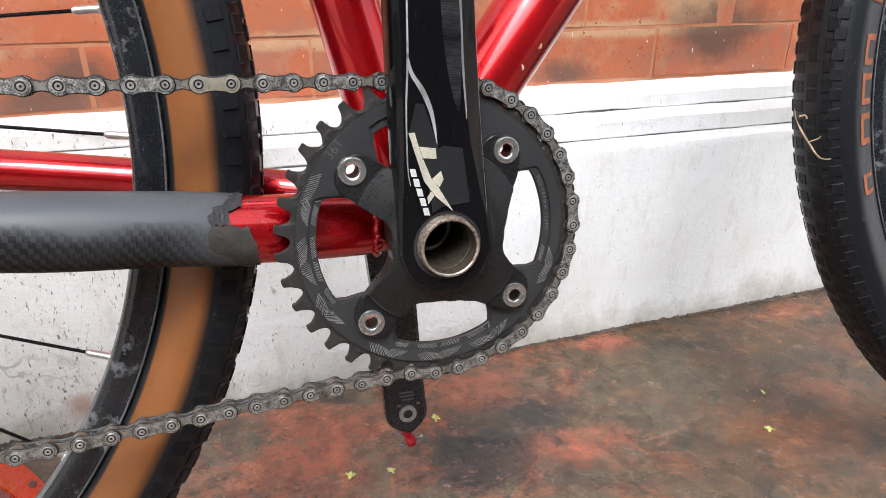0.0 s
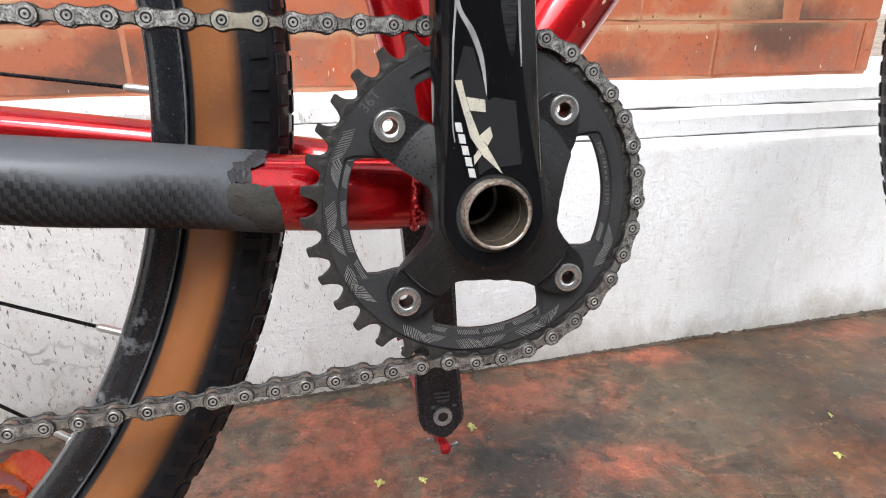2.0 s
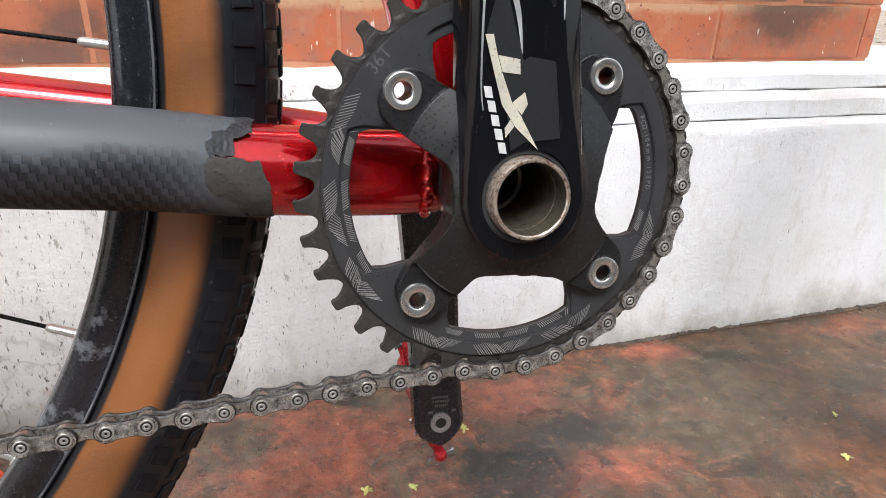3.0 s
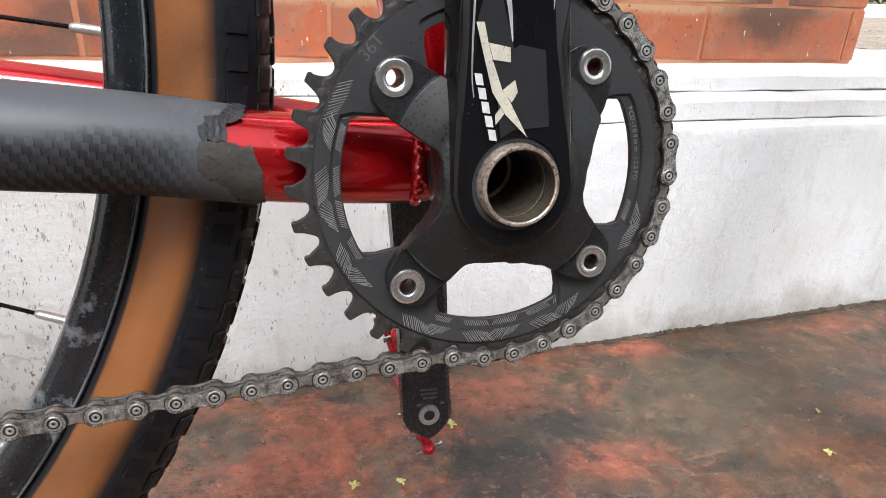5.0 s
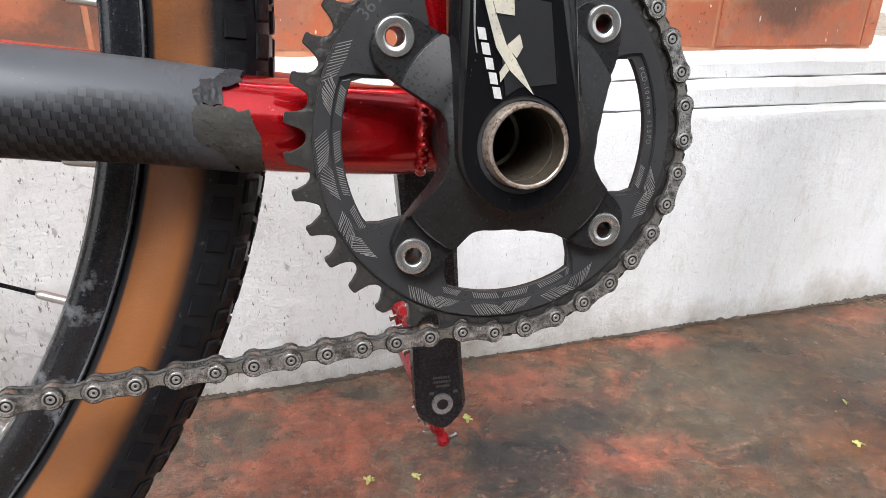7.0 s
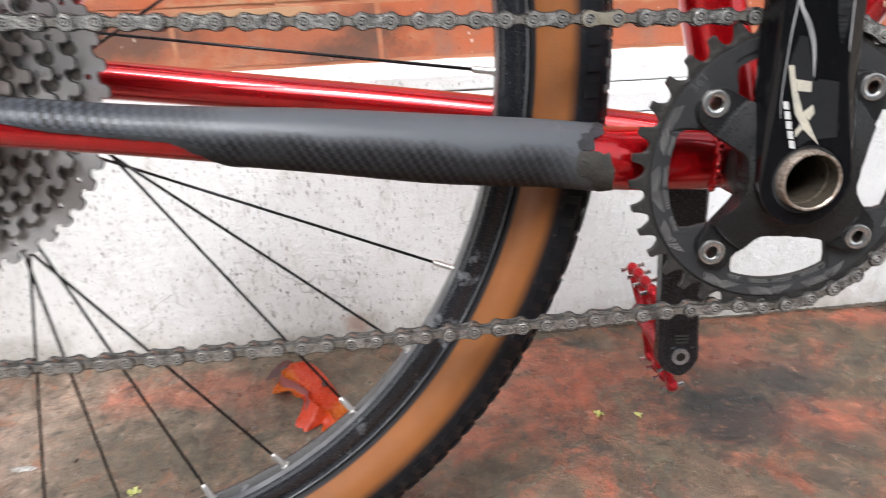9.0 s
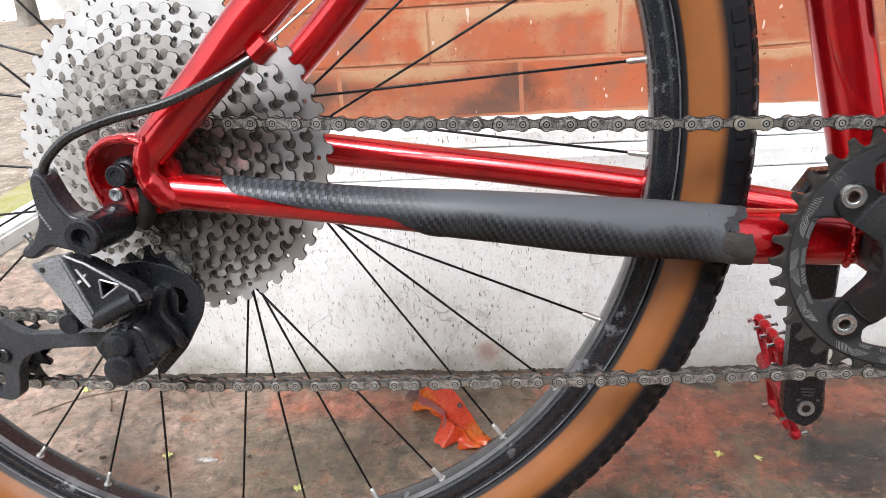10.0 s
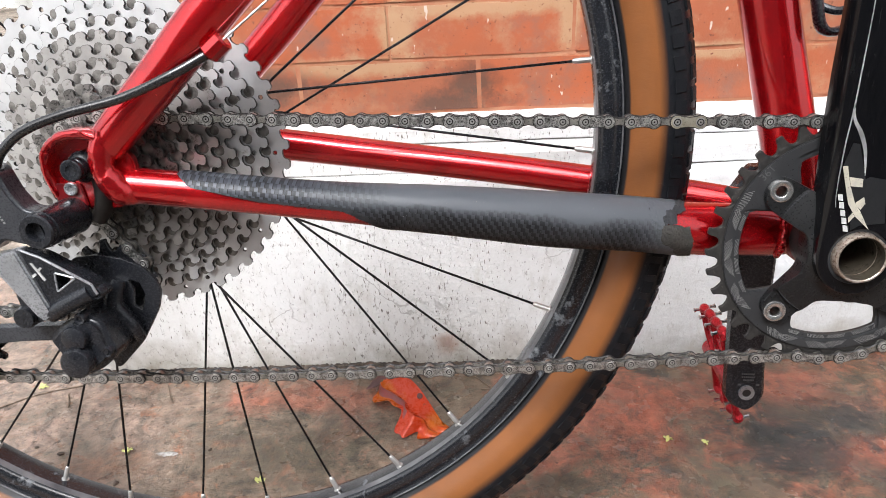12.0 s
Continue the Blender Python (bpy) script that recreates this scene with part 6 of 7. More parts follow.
# ---- dropout, derailleur and cable ----
def build_dropout():
    bm = bmesh.new()
    outline = [(-0.4605, 0.360), (-0.4530, 0.369), (-0.4370, 0.3735), (-0.4200, 0.371), (-0.4090, 0.360), (-0.4080, 0.340), (-0.4180, 0.331), (-0.4400, 0.3305), (-0.4570, 0.3325), (-0.4595, 0.345)]
    plate(bm, [rounded(outline, 0.004, 3)], -0.0735, -0.0685, 0.001)
    # hooded shell from the seatstay round the back: thick at the root, thin at its outer lip
    c = curve([(-0.4120, 0.3690, -0.0800), (-0.4220, 0.3735, -0.0845), (-0.4350, 0.3755, -0.0850), (-0.4470, 0.3730, -0.0835), (-0.4560, 0.3660, -0.0820), (-0.4598, 0.3565, -0.0800), (-0.4596, 0.3460, -0.0775), (-0.4575, 0.3370, -0.0750)], 6)
    rings = []
    for k, (x, z, lip) in enumerate(c):
        e = c[min(k + 1, len(c) - 1)]
        f = c[max(k - 1, 0)]
        nx, nz = -(e[1] - f[1]), e[0] - f[0]
        d = math.hypot(nx, nz)
        nx, nz = -nx / d, -nz / d
        sec = ((-0.0690, -0.0030), (lip + 0.0030, -0.0030), (lip + 0.0007, -0.0024), (lip, -0.0010), (lip + 0.0003, 0.0010), (lip + 0.0026, 0.0026), (-0.0730, 0.0030), (-0.0690, 0.0024))
        rings.append([bm.verts.new((x + nx * q, v, z + nz * q)) for v, q in sec])
    for r0, r1 in zip(rings, rings[1:]):
        for k in range(8):
            bm.faces.new((r0[k - 1], r0[k], r1[k], r1[k - 1]))
    bm.faces.new(rings[0]), bm.faces.new(rings[-1])
    # thick welded knuckle between the stays
    c = curve([(-0.4205, -0.0760, 0.3750, 0.0085), (-0.4235, -0.0785, 0.3650, 0.0076), (-0.4238, -0.0790, 0.3550, 0.0070), (-0.4205, -0.0785, 0.3475, 0.0076), (-0.4165, -0.0765, 0.3415, 0.0076), (-0.4115, -0.0725, 0.3390, 0.0066), (-0.4060, -0.0690, 0.3400, 0.0050)], 8)
    tube(bm, [q[:3] for q in c], [q[3] for q in c], 20)
    bmesh.ops.recalc_face_normals(bm, faces=bm.faces[:])
    for v in bm.verts:
        v.co += 0.0006 * noise.noise_vector(v.co * 260) + 0.0005 * noise.noise_vector(v.co * 650)
    drop = part("dropout", bm, M_RED, bicycle, "red dropout with a hooded rim and rough welds", smooth=60)
    bm = bmesh.new()
    plate(bm, [rounded([(-0.4590, 0.3455), (-0.4420, 0.3455), (-0.4390, 0.332), (-0.4570, 0.3325)], 0.002, 3)], -0.0752, -0.0737, 0.0005)
    hanger = part("hanger", bm, M_DIRTY_RED, drop, "dull red derailleur hanger plate")
    bm = bmesh.new()
    lathe(bm, [(-0.0745, 0.0040), (-0.0766, 0.0040), (-0.0772, 0.0034), (-0.0768, 0.0020), (-0.0758, 0.0017), (-0.0757, 0.0)], (-0.4475, 0.3425), 20)
    part("hanger_bolt", bm, M_SILVER, drop, "small steel countersunk bolt")
    bm = bmesh.new()
    c = AXLE
    lathe(bm, [(-0.0720, 0.0092), (-0.0780, 0.0092), (-0.0800, 0.0080), (-0.0812, 0.0062), (-0.0850, 0.0056), (-0.0854, 0.0050), (-0.0864, 0.0050), (-0.0870, 0.0062), (-0.0895, 0.0062), (-0.0902, 0.0055), (-0.0901, 0.0030), (-0.0894, 0.0026), (-0.0892, 0.0)], c, 28)
    part("axle_nut", bm, M_DERAIL, drop, "black skewer nut")
    bm = bmesh.new()
    lathe(bm, [(0.0690, 0.010), (0.0800, 0.010), (0.0810, 0.004)], WHEEL, 24)
    plate(bm, [rounded([(-0.462, 0.366), (-0.425, 0.372), (-0.418, 0.338), (-0.452, 0.334)], 0.006, 3)], 0.068, 0.074, 0.001)
    part("dropout", bm, M_RED, bicycle)


build_dropout()


def pulley(name, c, n, parent, v):
    bm = bmesh.new()
    r = PITCH / 2 / math.sin(math.pi / n)
    holes = [disc(polar(c, r * 0.52, 72 * k + 20), 0.0028, 10) for k in range(5)]
    plate(bm, [gear(c, n, r, 9, cut=0.0046, tip=0.0030, sharp=0.8)] + holes, v - 0.0012, v + 0.0012, 0.0003, 0, 1)
    lathe(bm, [(v - 0.003, 0.003), (v - 0.003, 0.0055), (v + 0.003, 0.0055)], c, 20)
    part(name, bm, M_DERAIL, parent, "black toothed guide wheel")


def build_derailleur():
    # bracket that carries the cable and the main pivot barrel
    bm = bmesh.new()
    arm = [(-0.4775, 0.3565), (-0.4735, 0.3620), (-0.4690, 0.3590), (-0.4640, 0.3465), (-0.4575, 0.3375), (-0.4500, 0.3365), (-0.4450, 0.3200), (-0.4600, 0.3170), (-0.4720, 0.3200), (-0.4830, 0.3120), (-0.4910, 0.3128), (-0.4900, 0.3178), (-0.4825, 0.3225), (-0.4765, 0.3330), (-0.4775, 0.3480)]
    plate(bm, [rounded(arm, 0.003, 3)], -0.1055, -0.0920, 0.0022, 0, 3)
    body = part("derailleur", bm, M_GREY, bicycle, "dark grey rear derailleur with a long black cage", smooth=50)
    bm = bmesh.new()
    lathe(bm, [(-0.0700, 0.0060), (-0.0740, 0.0104), (-0.0760, 0.0110), (-0.1060, 0.0104), (-0.1062, 0.0098), (-0.1100, 0.0098), (-0.1110, 0.0090), (-0.1110, 0.0056), (-0.1102, 0.0051), (-0.0980, 0.0049), (-0.0979, 0.0)], (-0.4490, 0.3265), 40)
    part("pivot_barrel", bm, M_DERAIL, body, "black pivot barrel with a hollow bolt")
    # near-black link tube paints in the shade between barrel and dropout
    bm = bmesh.new()
    c = curve([(-0.4325, -0.0720, 0.3490, 0.0040), (-0.4300, -0.0725, 0.3400, 0.0052), (-0.4315, -0.0725, 0.3310, 0.0052), (-0.4360, -0.0725, 0.3230, 0.0044)], 5)
    tube(bm, [q[:3] for q in c], [q[3] for q in c], 16)
    part("mount_link", bm, M_GREASE_SHADE, body)
    bm = bmesh.new()
    tube(bm, [(-0.4748, -0.0985, 0.3545), (-0.4722, -0.0995, 0.3605)], [0.0050, 0.0042], 16)
    part("cable_ferrule", bm, M_GREY, body)
    bm = bmesh.new()
    for k in range(6):
        t = k / 5
        p = Vector((-0.4885, -0.1000, 0.3235)) + Vector((0.0035, 0, -0.0065)) * t
        tube(bm, [p, p + Vector((0.0003, 0, -0.0006))], 0.0020, 10)
    tube(bm, [(-0.4885, -0.1, 0.3235), (-0.4845, -0.1, 0.3160)], 0.0015, 8)
    tube(bm, [(-0.4894, -0.1, 0.3252), (-0.4885, -0.1, 0.3235)], 0.0026, 10)
    part("limit_screw", bm, M_STEEL, body, "small threaded screw")
    bm = bmesh.new()
    n = 8
    for k in range(n):
        x, z = -0.4765 + 0.0009 * k, 0.3420 - 0.0014 * k * 1.15
        bm.faces.new([bm.verts.new(q) for q in ((x, -0.1058, z), (x + 0.0014, -0.1058, z + 0.0002), (x + 0.0017, -0.1058, z - 0.0010), (x + 0.0003, -0.1058, z - 0.0012))])
    bmesh.ops.solidify(bm, geom=bm.faces[:], thickness=0.0001)
    part("print_bars", bm, M_WHITE_INK, body, "small pale print bars")
    # parallelogram link: silver outer strip and black triangular web
    bm = bmesh.new()
    plate(bm, [rounded([(-0.4812, 0.3115), (-0.4640, 0.3155), (-0.4485, 0.2770), (-0.4545, 0.2728), (-0.4600, 0.2775), (-0.4790, 0.3075)], 0.0015, 2)], -0.1105, -0.0990, 0.0012, 0, 2)
    link = part("outer_link_plate", bm, M_LINK, body, "satin grey alloy link plate")
    bm = bmesh.new()
    lathe(bm, [(-0.1110, 0.0014), (-0.1104, 0.0017)], (-0.4755, 0.3080), 12)
    part("link_pin", bm, M_GREASE_SHADE, body)
    bm = bmesh.new()
    plate(bm, [rounded([(-0.4629, 0.3153), (-0.4570, 0.3130), (-0.4519, 0.3112), (-0.4250, 0.2956), (-0.4222, 0.2896), (-0.4485, 0.2775), (-0.4510, 0.2834)], 0.002, 3), rounded([(-0.4445, 0.3018), (-0.4345, 0.2992), (-0.4447, 0.2918)], 0.001, 2)], -0.1080, -0.0960, 0.001, 0, 2)
    part("link_web", bm, M_DERAIL, body, "black link with a triangular window")
    bm = bmesh.new()
    plate(bm, [[(-0.4578, 0.3078), (-0.4566, 0.3082), (-0.4500, 0.2982), (-0.4513, 0.2975)], ], -0.1086, -0.1081, 0)
    plate(bm, [[(-0.4524, 0.3056), (-0.4515, 0.3050), (-0.4534, 0.3030), (-0.4544, 0.3040)], ], -0.1086, -0.1081, 0)
    plate(bm, [[(-0.4560, 0.3020), (-0.4550, 0.3010), (-0.4574, 0.2993), (-0.4586, 0.3003)], ], -0.1086, -0.1081, 0)
    part("emblem", bm, M_WHITE_INK, body, "pale worn emblem")
    # bright edges of the link and its web
    for pts in ([(-0.4629, 0.3155), (-0.4570, 0.3131), (-0.4519, 0.3113), (-0.4250, 0.2957), (-0.4224, 0.2898)], [(-0.4810, 0.3112), (-0.4790, 0.3077), (-0.4602, 0.2778), (-0.4547, 0.2732)]):
        bm = bmesh.new()
        tube(bm, [(x, -0.1078 if x > -0.464 else -0.1100, z) for x, z in pts], 0.0008, 8)
        part("worn_edge", bm, M_SILVER, body, "thin bright edge")
    bm = bmesh.new()
    tube(bm, [(x, -0.1079, z) for x, z in rounded([(-0.4449, 0.3023), (-0.4334, 0.2993), (-0.4451, 0.2909)], 0.0012, 3)] + [(-0.4449, -0.1079, 0.3020)], 0.0006, 6)
    part("worn_edge", bm, M_SILVER, body, "polished bevel round the window")
    bm = bmesh.new()
    c = curve([(-0.4535, -0.1050, 0.2765), (-0.4420, -0.1060, 0.2830), (-0.4270, -0.1050, 0.2905)], 4)
    tube(bm, c, 0.0054, 20)
    part("pivot_pin", bm, M_DERAIL, body, "grey pivot roll")
    bm = bmesh.new()
    lathe(bm, [(-0.0990, 0.0), (-0.0990, 0.0060), (-0.0970, 0.0068), (-0.0800, 0.0068)], (-0.4760, 0.2700), 20)
    plate(bm, [rounded([(-0.4810, 0.2860), (-0.4690, 0.2890), (-0.4560, 0.2700), (-0.4760, 0.2640)], 0.004, 3)], -0.0960, -0.0860, 0.001)
    part("inner_knuckle", bm, M_DERAIL, body)
    # clutch housing with two round caps
    bm = bmesh.new()
    plate(bm, [rounded([(-0.4600, 0.2590), (-0.4510, 0.2690), (-0.4360, 0.2760), (-0.4250, 0.2720), (-0.4220, 0.2600), (-0.4190, 0.2520), (-0.4280, 0.2420), (-0.4400, 0.2365), (-0.4515, 0.2385), (-0.4535, 0.2500)], 0.005, 3)], -0.1060, -0.0830, 0.0035, 0, 3)
    housing = part("clutch_housing", bm, M_DERAIL, body, "black moulded clutch housing", smooth=50)
    for c, r, v in (((-0.4405, 0.2625), 0.0075, -0.1105), ((-0.4405, 0.2480), 0.0092, -0.1130)):
        bm = bmesh.new()
        lathe(bm, [(-0.100, r), (v + 0.0014, r), (v + 0.0004, r * 0.93), (v, r * 0.82), (v, 0.0)], c, 32)
        part("cap", bm, M_DERAIL, body, "smooth round black cap")
    for x, z in ((-0.4370, 0.2735), (-0.4245, 0.2530), (-0.4240, 0.2895)):
        bm = bmesh.new()
        lathe(bm, [(-0.0960, 0.0036), (-0.1055, 0.0036), (-0.1066, 0.0030), (-0.1062, 0.0018), (-0.1052, 0.0016), (-0.1051, 0.0)], (x, z), 18)
        part("bolt", bm, M_DERAIL, body)
    # outer cage plate and its arm reaching back
    bm = bmesh.new()
    cage = [(-0.4560, 0.2960), (-0.4530, 0.3010), (-0.4390, 0.3030), (-0.4230, 0.3010), (-0.4110, 0.2960), (-0.4030, 0.2870), (-0.4010, 0.2810), (-0.4040, 0.2690), (-0.4170, 0.2470), (-0.4340, 0.2290), (-0.4380, 0.2300), (-0.4375, 0.2335), (-0.4480, 0.2400), (-0.4570, 0.2460), (-0.4550, 0.2710)]
    win1 = rounded([(-0.4470, 0.2960), (-0.4410, 0.3000), (-0.4390, 0.2960), (-0.4450, 0.2910)], 0.001, 2)
    win2 = rounded([(-0.4210, 0.2880), (-0.4135, 0.2860), (-0.4110, 0.2780), (-0.4140, 0.2680), (-0.4195, 0.2710), (-0.4180, 0.2810)], 0.001, 2)
    win3 = rounded([(-0.4345, 0.2990), (-0.4295, 0.2985), (-0.4305, 0.2955), (-0.4340, 0.2955)], 0.001, 2)
    plate(bm, [rounded(cage, 0.003, 3), win1, win2, win3], -0.0790, -0.0768, 0.0005, 0, 1)
    outer = part("cage", bm, M_DERAIL, body, "long black outer cage plate")
    bm = bmesh.new()
    c = curve([(-0.4250, -0.0800, 0.2880, 0.004), (-0.4290, -0.0830, 0.2730, 0.0062), (-0.4200, -0.0830, 0.2600, 0.0050), (-0.4170, -0.0800, 0.2500, 0.003)], 5)
    tube(bm, [q[:3] for q in c], [q[3] for q in c], 12)
    part("cage_rib", bm, M_DERAIL, body)
    bm = bmesh.new()
    arm = [(-0.4550, 0.2600), (-0.4750, 0.2590), (-0.5150, 0.2560), (-0.5240, 0.2585), (-0.5330, 0.2650), (-0.5560, 0.2620), (-0.5720, 0.2400), (-0.5620, 0.2130), (-0.5360, 0.2095), (-0.5300, 0.2130), (-0.5265, 0.2330), (-0.5210, 0.2410), (-0.5070, 0.2465), (-0.4770, 0.2500), (-0.4550, 0.2490)]
    plate(bm, [rounded(arm, 0.004, 3), rounded([(-0.556, 0.230), (-0.5385, 0.2300), (-0.5385, 0.2190), (-0.548, 0.2160)], 0.002, 2)], -0.0850, -0.0775, 0.0016, 0, 2)
    part("cage_arm", bm, M_GREY, body, "grey-black cage arm")
    bm = bmesh.new()
    lathe(bm, [(-0.0850, 0.0048), (-0.0868, 0.0048), (-0.0874, 0.0042), (-0.0872, 0.0024), (-0.0860, 0.0020), (-0.0858, 0.0)], (-0.5345, 0.2420), 20)
    part("bolt", bm, M_DERAIL, body)
    bm = bmesh.new()
    plate(bm, [rounded([(-0.445, 0.2430), (-0.521, 0.2400), (-0.570, 0.2500), (-0.566, 0.2200), (-0.545, 0.2150), (-0.521, 0.2355), (-0.445, 0.2390)], 0.002, 2)], -0.0600, -0.0580, 0.0004)
    part("inner_cage", bm, M_DERAIL, body, "thin black inner cage plate")
    pulley("guide_pulley", GUIDE, 12, body, CHAIN_BACK)
    pulley("tension_pulley", TENSION, 12, body, CHAIN_BACK)


build_derailleur()


def build_cable():
    bm = bmesh.new()
    c = curve([(-0.3535, -0.0800, 0.4180), (-0.3725, -0.0870, 0.4073), (-0.4000, -0.0910, 0.3955), (-0.4310, -0.0960, 0.3875), (-0.4530, -0.0995, 0.3790), (-0.4665, -0.1005, 0.3680), (-0.4725, -0.0995, 0.3590)], 8)
    tube(bm, c, 0.0026, 14)
    part("cable_housing", bm, M_CABLE, bicycle, "glossy black gear cable housing")
    bm = bmesh.new()
    d = Vector((0.76, 0.03, 0.65)).normalized()
    p = Vector((-0.3540, -0.0800, 0.4175))
    tube(bm, [p - d * 0.0012, p, p + d * 0.0105, p + d * 0.0115], [0.0048, 0.0062, 0.0062, 0.0050], 10)
    stop = part("cable_stop", bm, M_RED, bicycle, "red cable stop brazed to the stay", smooth=30)
    bm = bmesh.new()
    q = p + d * 0.010
    tube(bm, [q, (-0.3200, -0.0720, 0.4460), (-0.195, -0.045, 0.570)], 0.00062, 8)
    part("inner_cable", bm, M_WIRE, bicycle, "bare steel gear wire")
    # bottle cage strap on the seat tube
    bm = bmesh.new()
    c = curve([(-0.0250, -0.004, 0.4700), (-0.0165, -0.012, 0.4450), (-0.0125, -0.014, 0.4290), (-0.0060, -0.014, 0.4245), (0.0060, -0.014, 0.4275), (0.0200, -0.012, 0.4330)], 6)
    tube(bm, c, 0.0040, 12, squash=(1.6, 0.7))
    c = curve([(-0.0130, -0.012, 0.4390), (-0.0040, -0.016, 0.4360), (0.0090, -0.014, 0.4400)], 5)
    tube(bm, c, 0.0024, 10)
    part("bottle_cage", bm, M_DERAIL, bicycle, "black plastic bottle cage")


build_cable()


def build_front_print():
    """Orange band with dark print bars on the front side wall."""
    prof = [(0.3205, -0.0148), (0.3260, -0.0197), (0.3325, -0.0229), (0.3395, -0.0241), (0.3430, -0.0238)]
    def at(a, r, lift=0.0003):
        v = float(np.interp(r, [q[0] for q in prof], [q[1] for q in prof])) - lift
        x, z = polar((0, 0), r, a)
        return (x, v, z)
    def sector(bm, a0, a1, r0, r1, lift):
        n = max(1, int((a1 - a0) / 1.5))
        for i in range(n):
            b0, b1 = a0 + (a1 - a0) * i / n, a0 + (a1 - a0) * (i + 1) / n
            for k in range(3):
                q0, q1 = r0 + (r1 - r0) * k / 3, r0 + (r1 - r0) * (k + 1) / 3
                bm.faces.new([bm.verts.new(at(*q, lift)) for q in ((b0, q0), (b1, q0), (b1, q1), (b0, q1))])
        bmesh.ops.remove_doubles(bm, verts=bm.verts[:], dist=1e-6)
    a = 148.0
    for w in (2.6, 0.0, 4.6, 4.2, 4.6, 4.2, 4.6, 0.0, 4.4, 4.6, 4.8, 0.0, 3.4):
        if w:
            for lo, hi, r0, r1 in ((0.0, 0.16, 0.3262, 0.3362), (0.62, 0.78, 0.3262, 0.3362), (0.16, 0.62, 0.3338, 0.3362)):
                bm = bmesh.new()
                sector(bm, a + w * lo, a + w * hi, r0, r1, 0.0006)
                part("print_bar", bm, M_ORANGE, FRONT_TYRE)
            a += w
        else:
            a += 2.5


build_front_print()


# ---- loose things ----
def build_leaf():
    """A curled leaf: its back edge stands up in a ridge, the front half folds over and ends in a ruffled lip."""
    bm = bmesh.new()
    n, m = 30, 16
    rows = []
    for i in range(n + 1):
        t = i / n
        w = 0.052 * math.sin(math.pi * min(1.0, 0.10 + 0.86 * t)) ** 0.7
        mid = Vector((-0.329 + 0.080 * t, 0.2695 - 0.082 * t - 0.010 * math.sin(math.pi * t), 0.0))
        front = Vector((-0.55, -0.83, 0))
        row = []
        for j in range(m + 1):
            s = j / m
            ruffle = math.sin(13 * t + 1.0) * 0.009 * s ** 2 + 0.004 * math.sin(31 * t) * s ** 3
            reach = w * (s - 0.12 - 0.10 * math.sin(3 * t))
            h = 0.024 * math.sin(math.pi * min(1.0, 0.15 + t)) * math.cos(1.35 * s) ** 1.3 + 0.010 * max(0.0, s - 0.55) * (1.0 + math.sin(9 * t)) + 0.005 * math.sin(7 * t + 5 * s)
            h += 0.006 * math.exp(-((s - 0.62) / 0.08) ** 2)
            row.append(bm.verts.new(mid + front * (reach + ruffle) + Vector((0.012 * s * math.sin(5 * t), 0, max(0.0012, h)))))
        rows.append(row)
    for i, (a, b) in enumerate(zip(rows, rows[1:])):
        for j in range(m):
            f = bm.faces.new((a[j], a[j + 1], b[j + 1], b[j]))
            f.material_index = 1 if 10 <= j <= 11 and i < 15 else 0
    bmesh.ops.solidify(bm, geom=bm.faces[:], thickness=0.0006)
    leaf = part("fallen_leaf", bm, [M_LEAF, M_LEAF_UNDER], smooth=60)
    tagged(leaf, "curled wet orange-red leaf lying on the floor", "leaf")
    bm = bmesh.new()
    c = curve([(-0.325, 0.2695, 0.012), (-0.3365, 0.264, 0.016), (-0.3440, 0.2585, 0.010), (-0.3535, 0.253, 0.006)], 5)
    tube(bm, c, [0.0035, 0.0045, 0.0058, 0.0062, 0.0050, 0.0040, 0.0036, 0.0040, 0.0050, 0.0060, 0.0058, 0.0050, 0.0036, 0.0026, 0.0016, 0.0008], 10, squash=(1.0, 0.35))
    part("dried_tip", bm, M_LEAF_DRY, leaf, "dry dark curled leaf tip")
    bm = bmesh.new()
    lathe(bm, [(0.0, 0.0), (-0.0006, 0.0016), (0.0, 0.0032), (0.0004, 0.0033)], (0, 0), 12)
    part("leaf_spot", bm, M_LEAF_DRY, leaf, "dark spot", Matrix.Translation((-0.286, 0.2195, 0.0235)) @ Matrix.Rotation(radians(-35), 4, "X"))


build_leaf()


def build_flower():
    bm = bmesh.new()
    for k in range(5):
        a = TAU * k / 5
        d, e = Vector((math.cos(a), math.sin(a), 0)), Vector((-math.sin(a), math.cos(a), 0))
        r = [bm.verts.new(d * p + e * q + Vector((0, 0, h))) for p, q, h in ((0.0006, -0.0007, 0.0018), (0.0026, -0.0016, 0.0036 + 0.0008 * (k % 2)), (0.0046, -0.0013, 0.0022 + 0.0016 * (k % 3)), (0.0054, 0, 0.0012 + 0.0016 * (k % 3)), (0.0046, 0.0013, 0.0022 + 0.0010 * (k % 3)), (0.0026, 0.0016, 0.0030), (0.0006, 0.0007, 0.0018))]
        bm.faces.new(r)
    bmesh.ops.solidify(bm, geom=bm.faces[:], thickness=0.0004)
    bmesh.ops.create_icosphere(bm, subdivisions=1, radius=0.0017, matrix=Matrix.Translation((0, 0, 0.0020)))
    return tagged(part("fallen_flower", bm, M_FLOWER), "small yellow-green five-petalled flower fallen on the floor", "flower", "flowers on the floor")


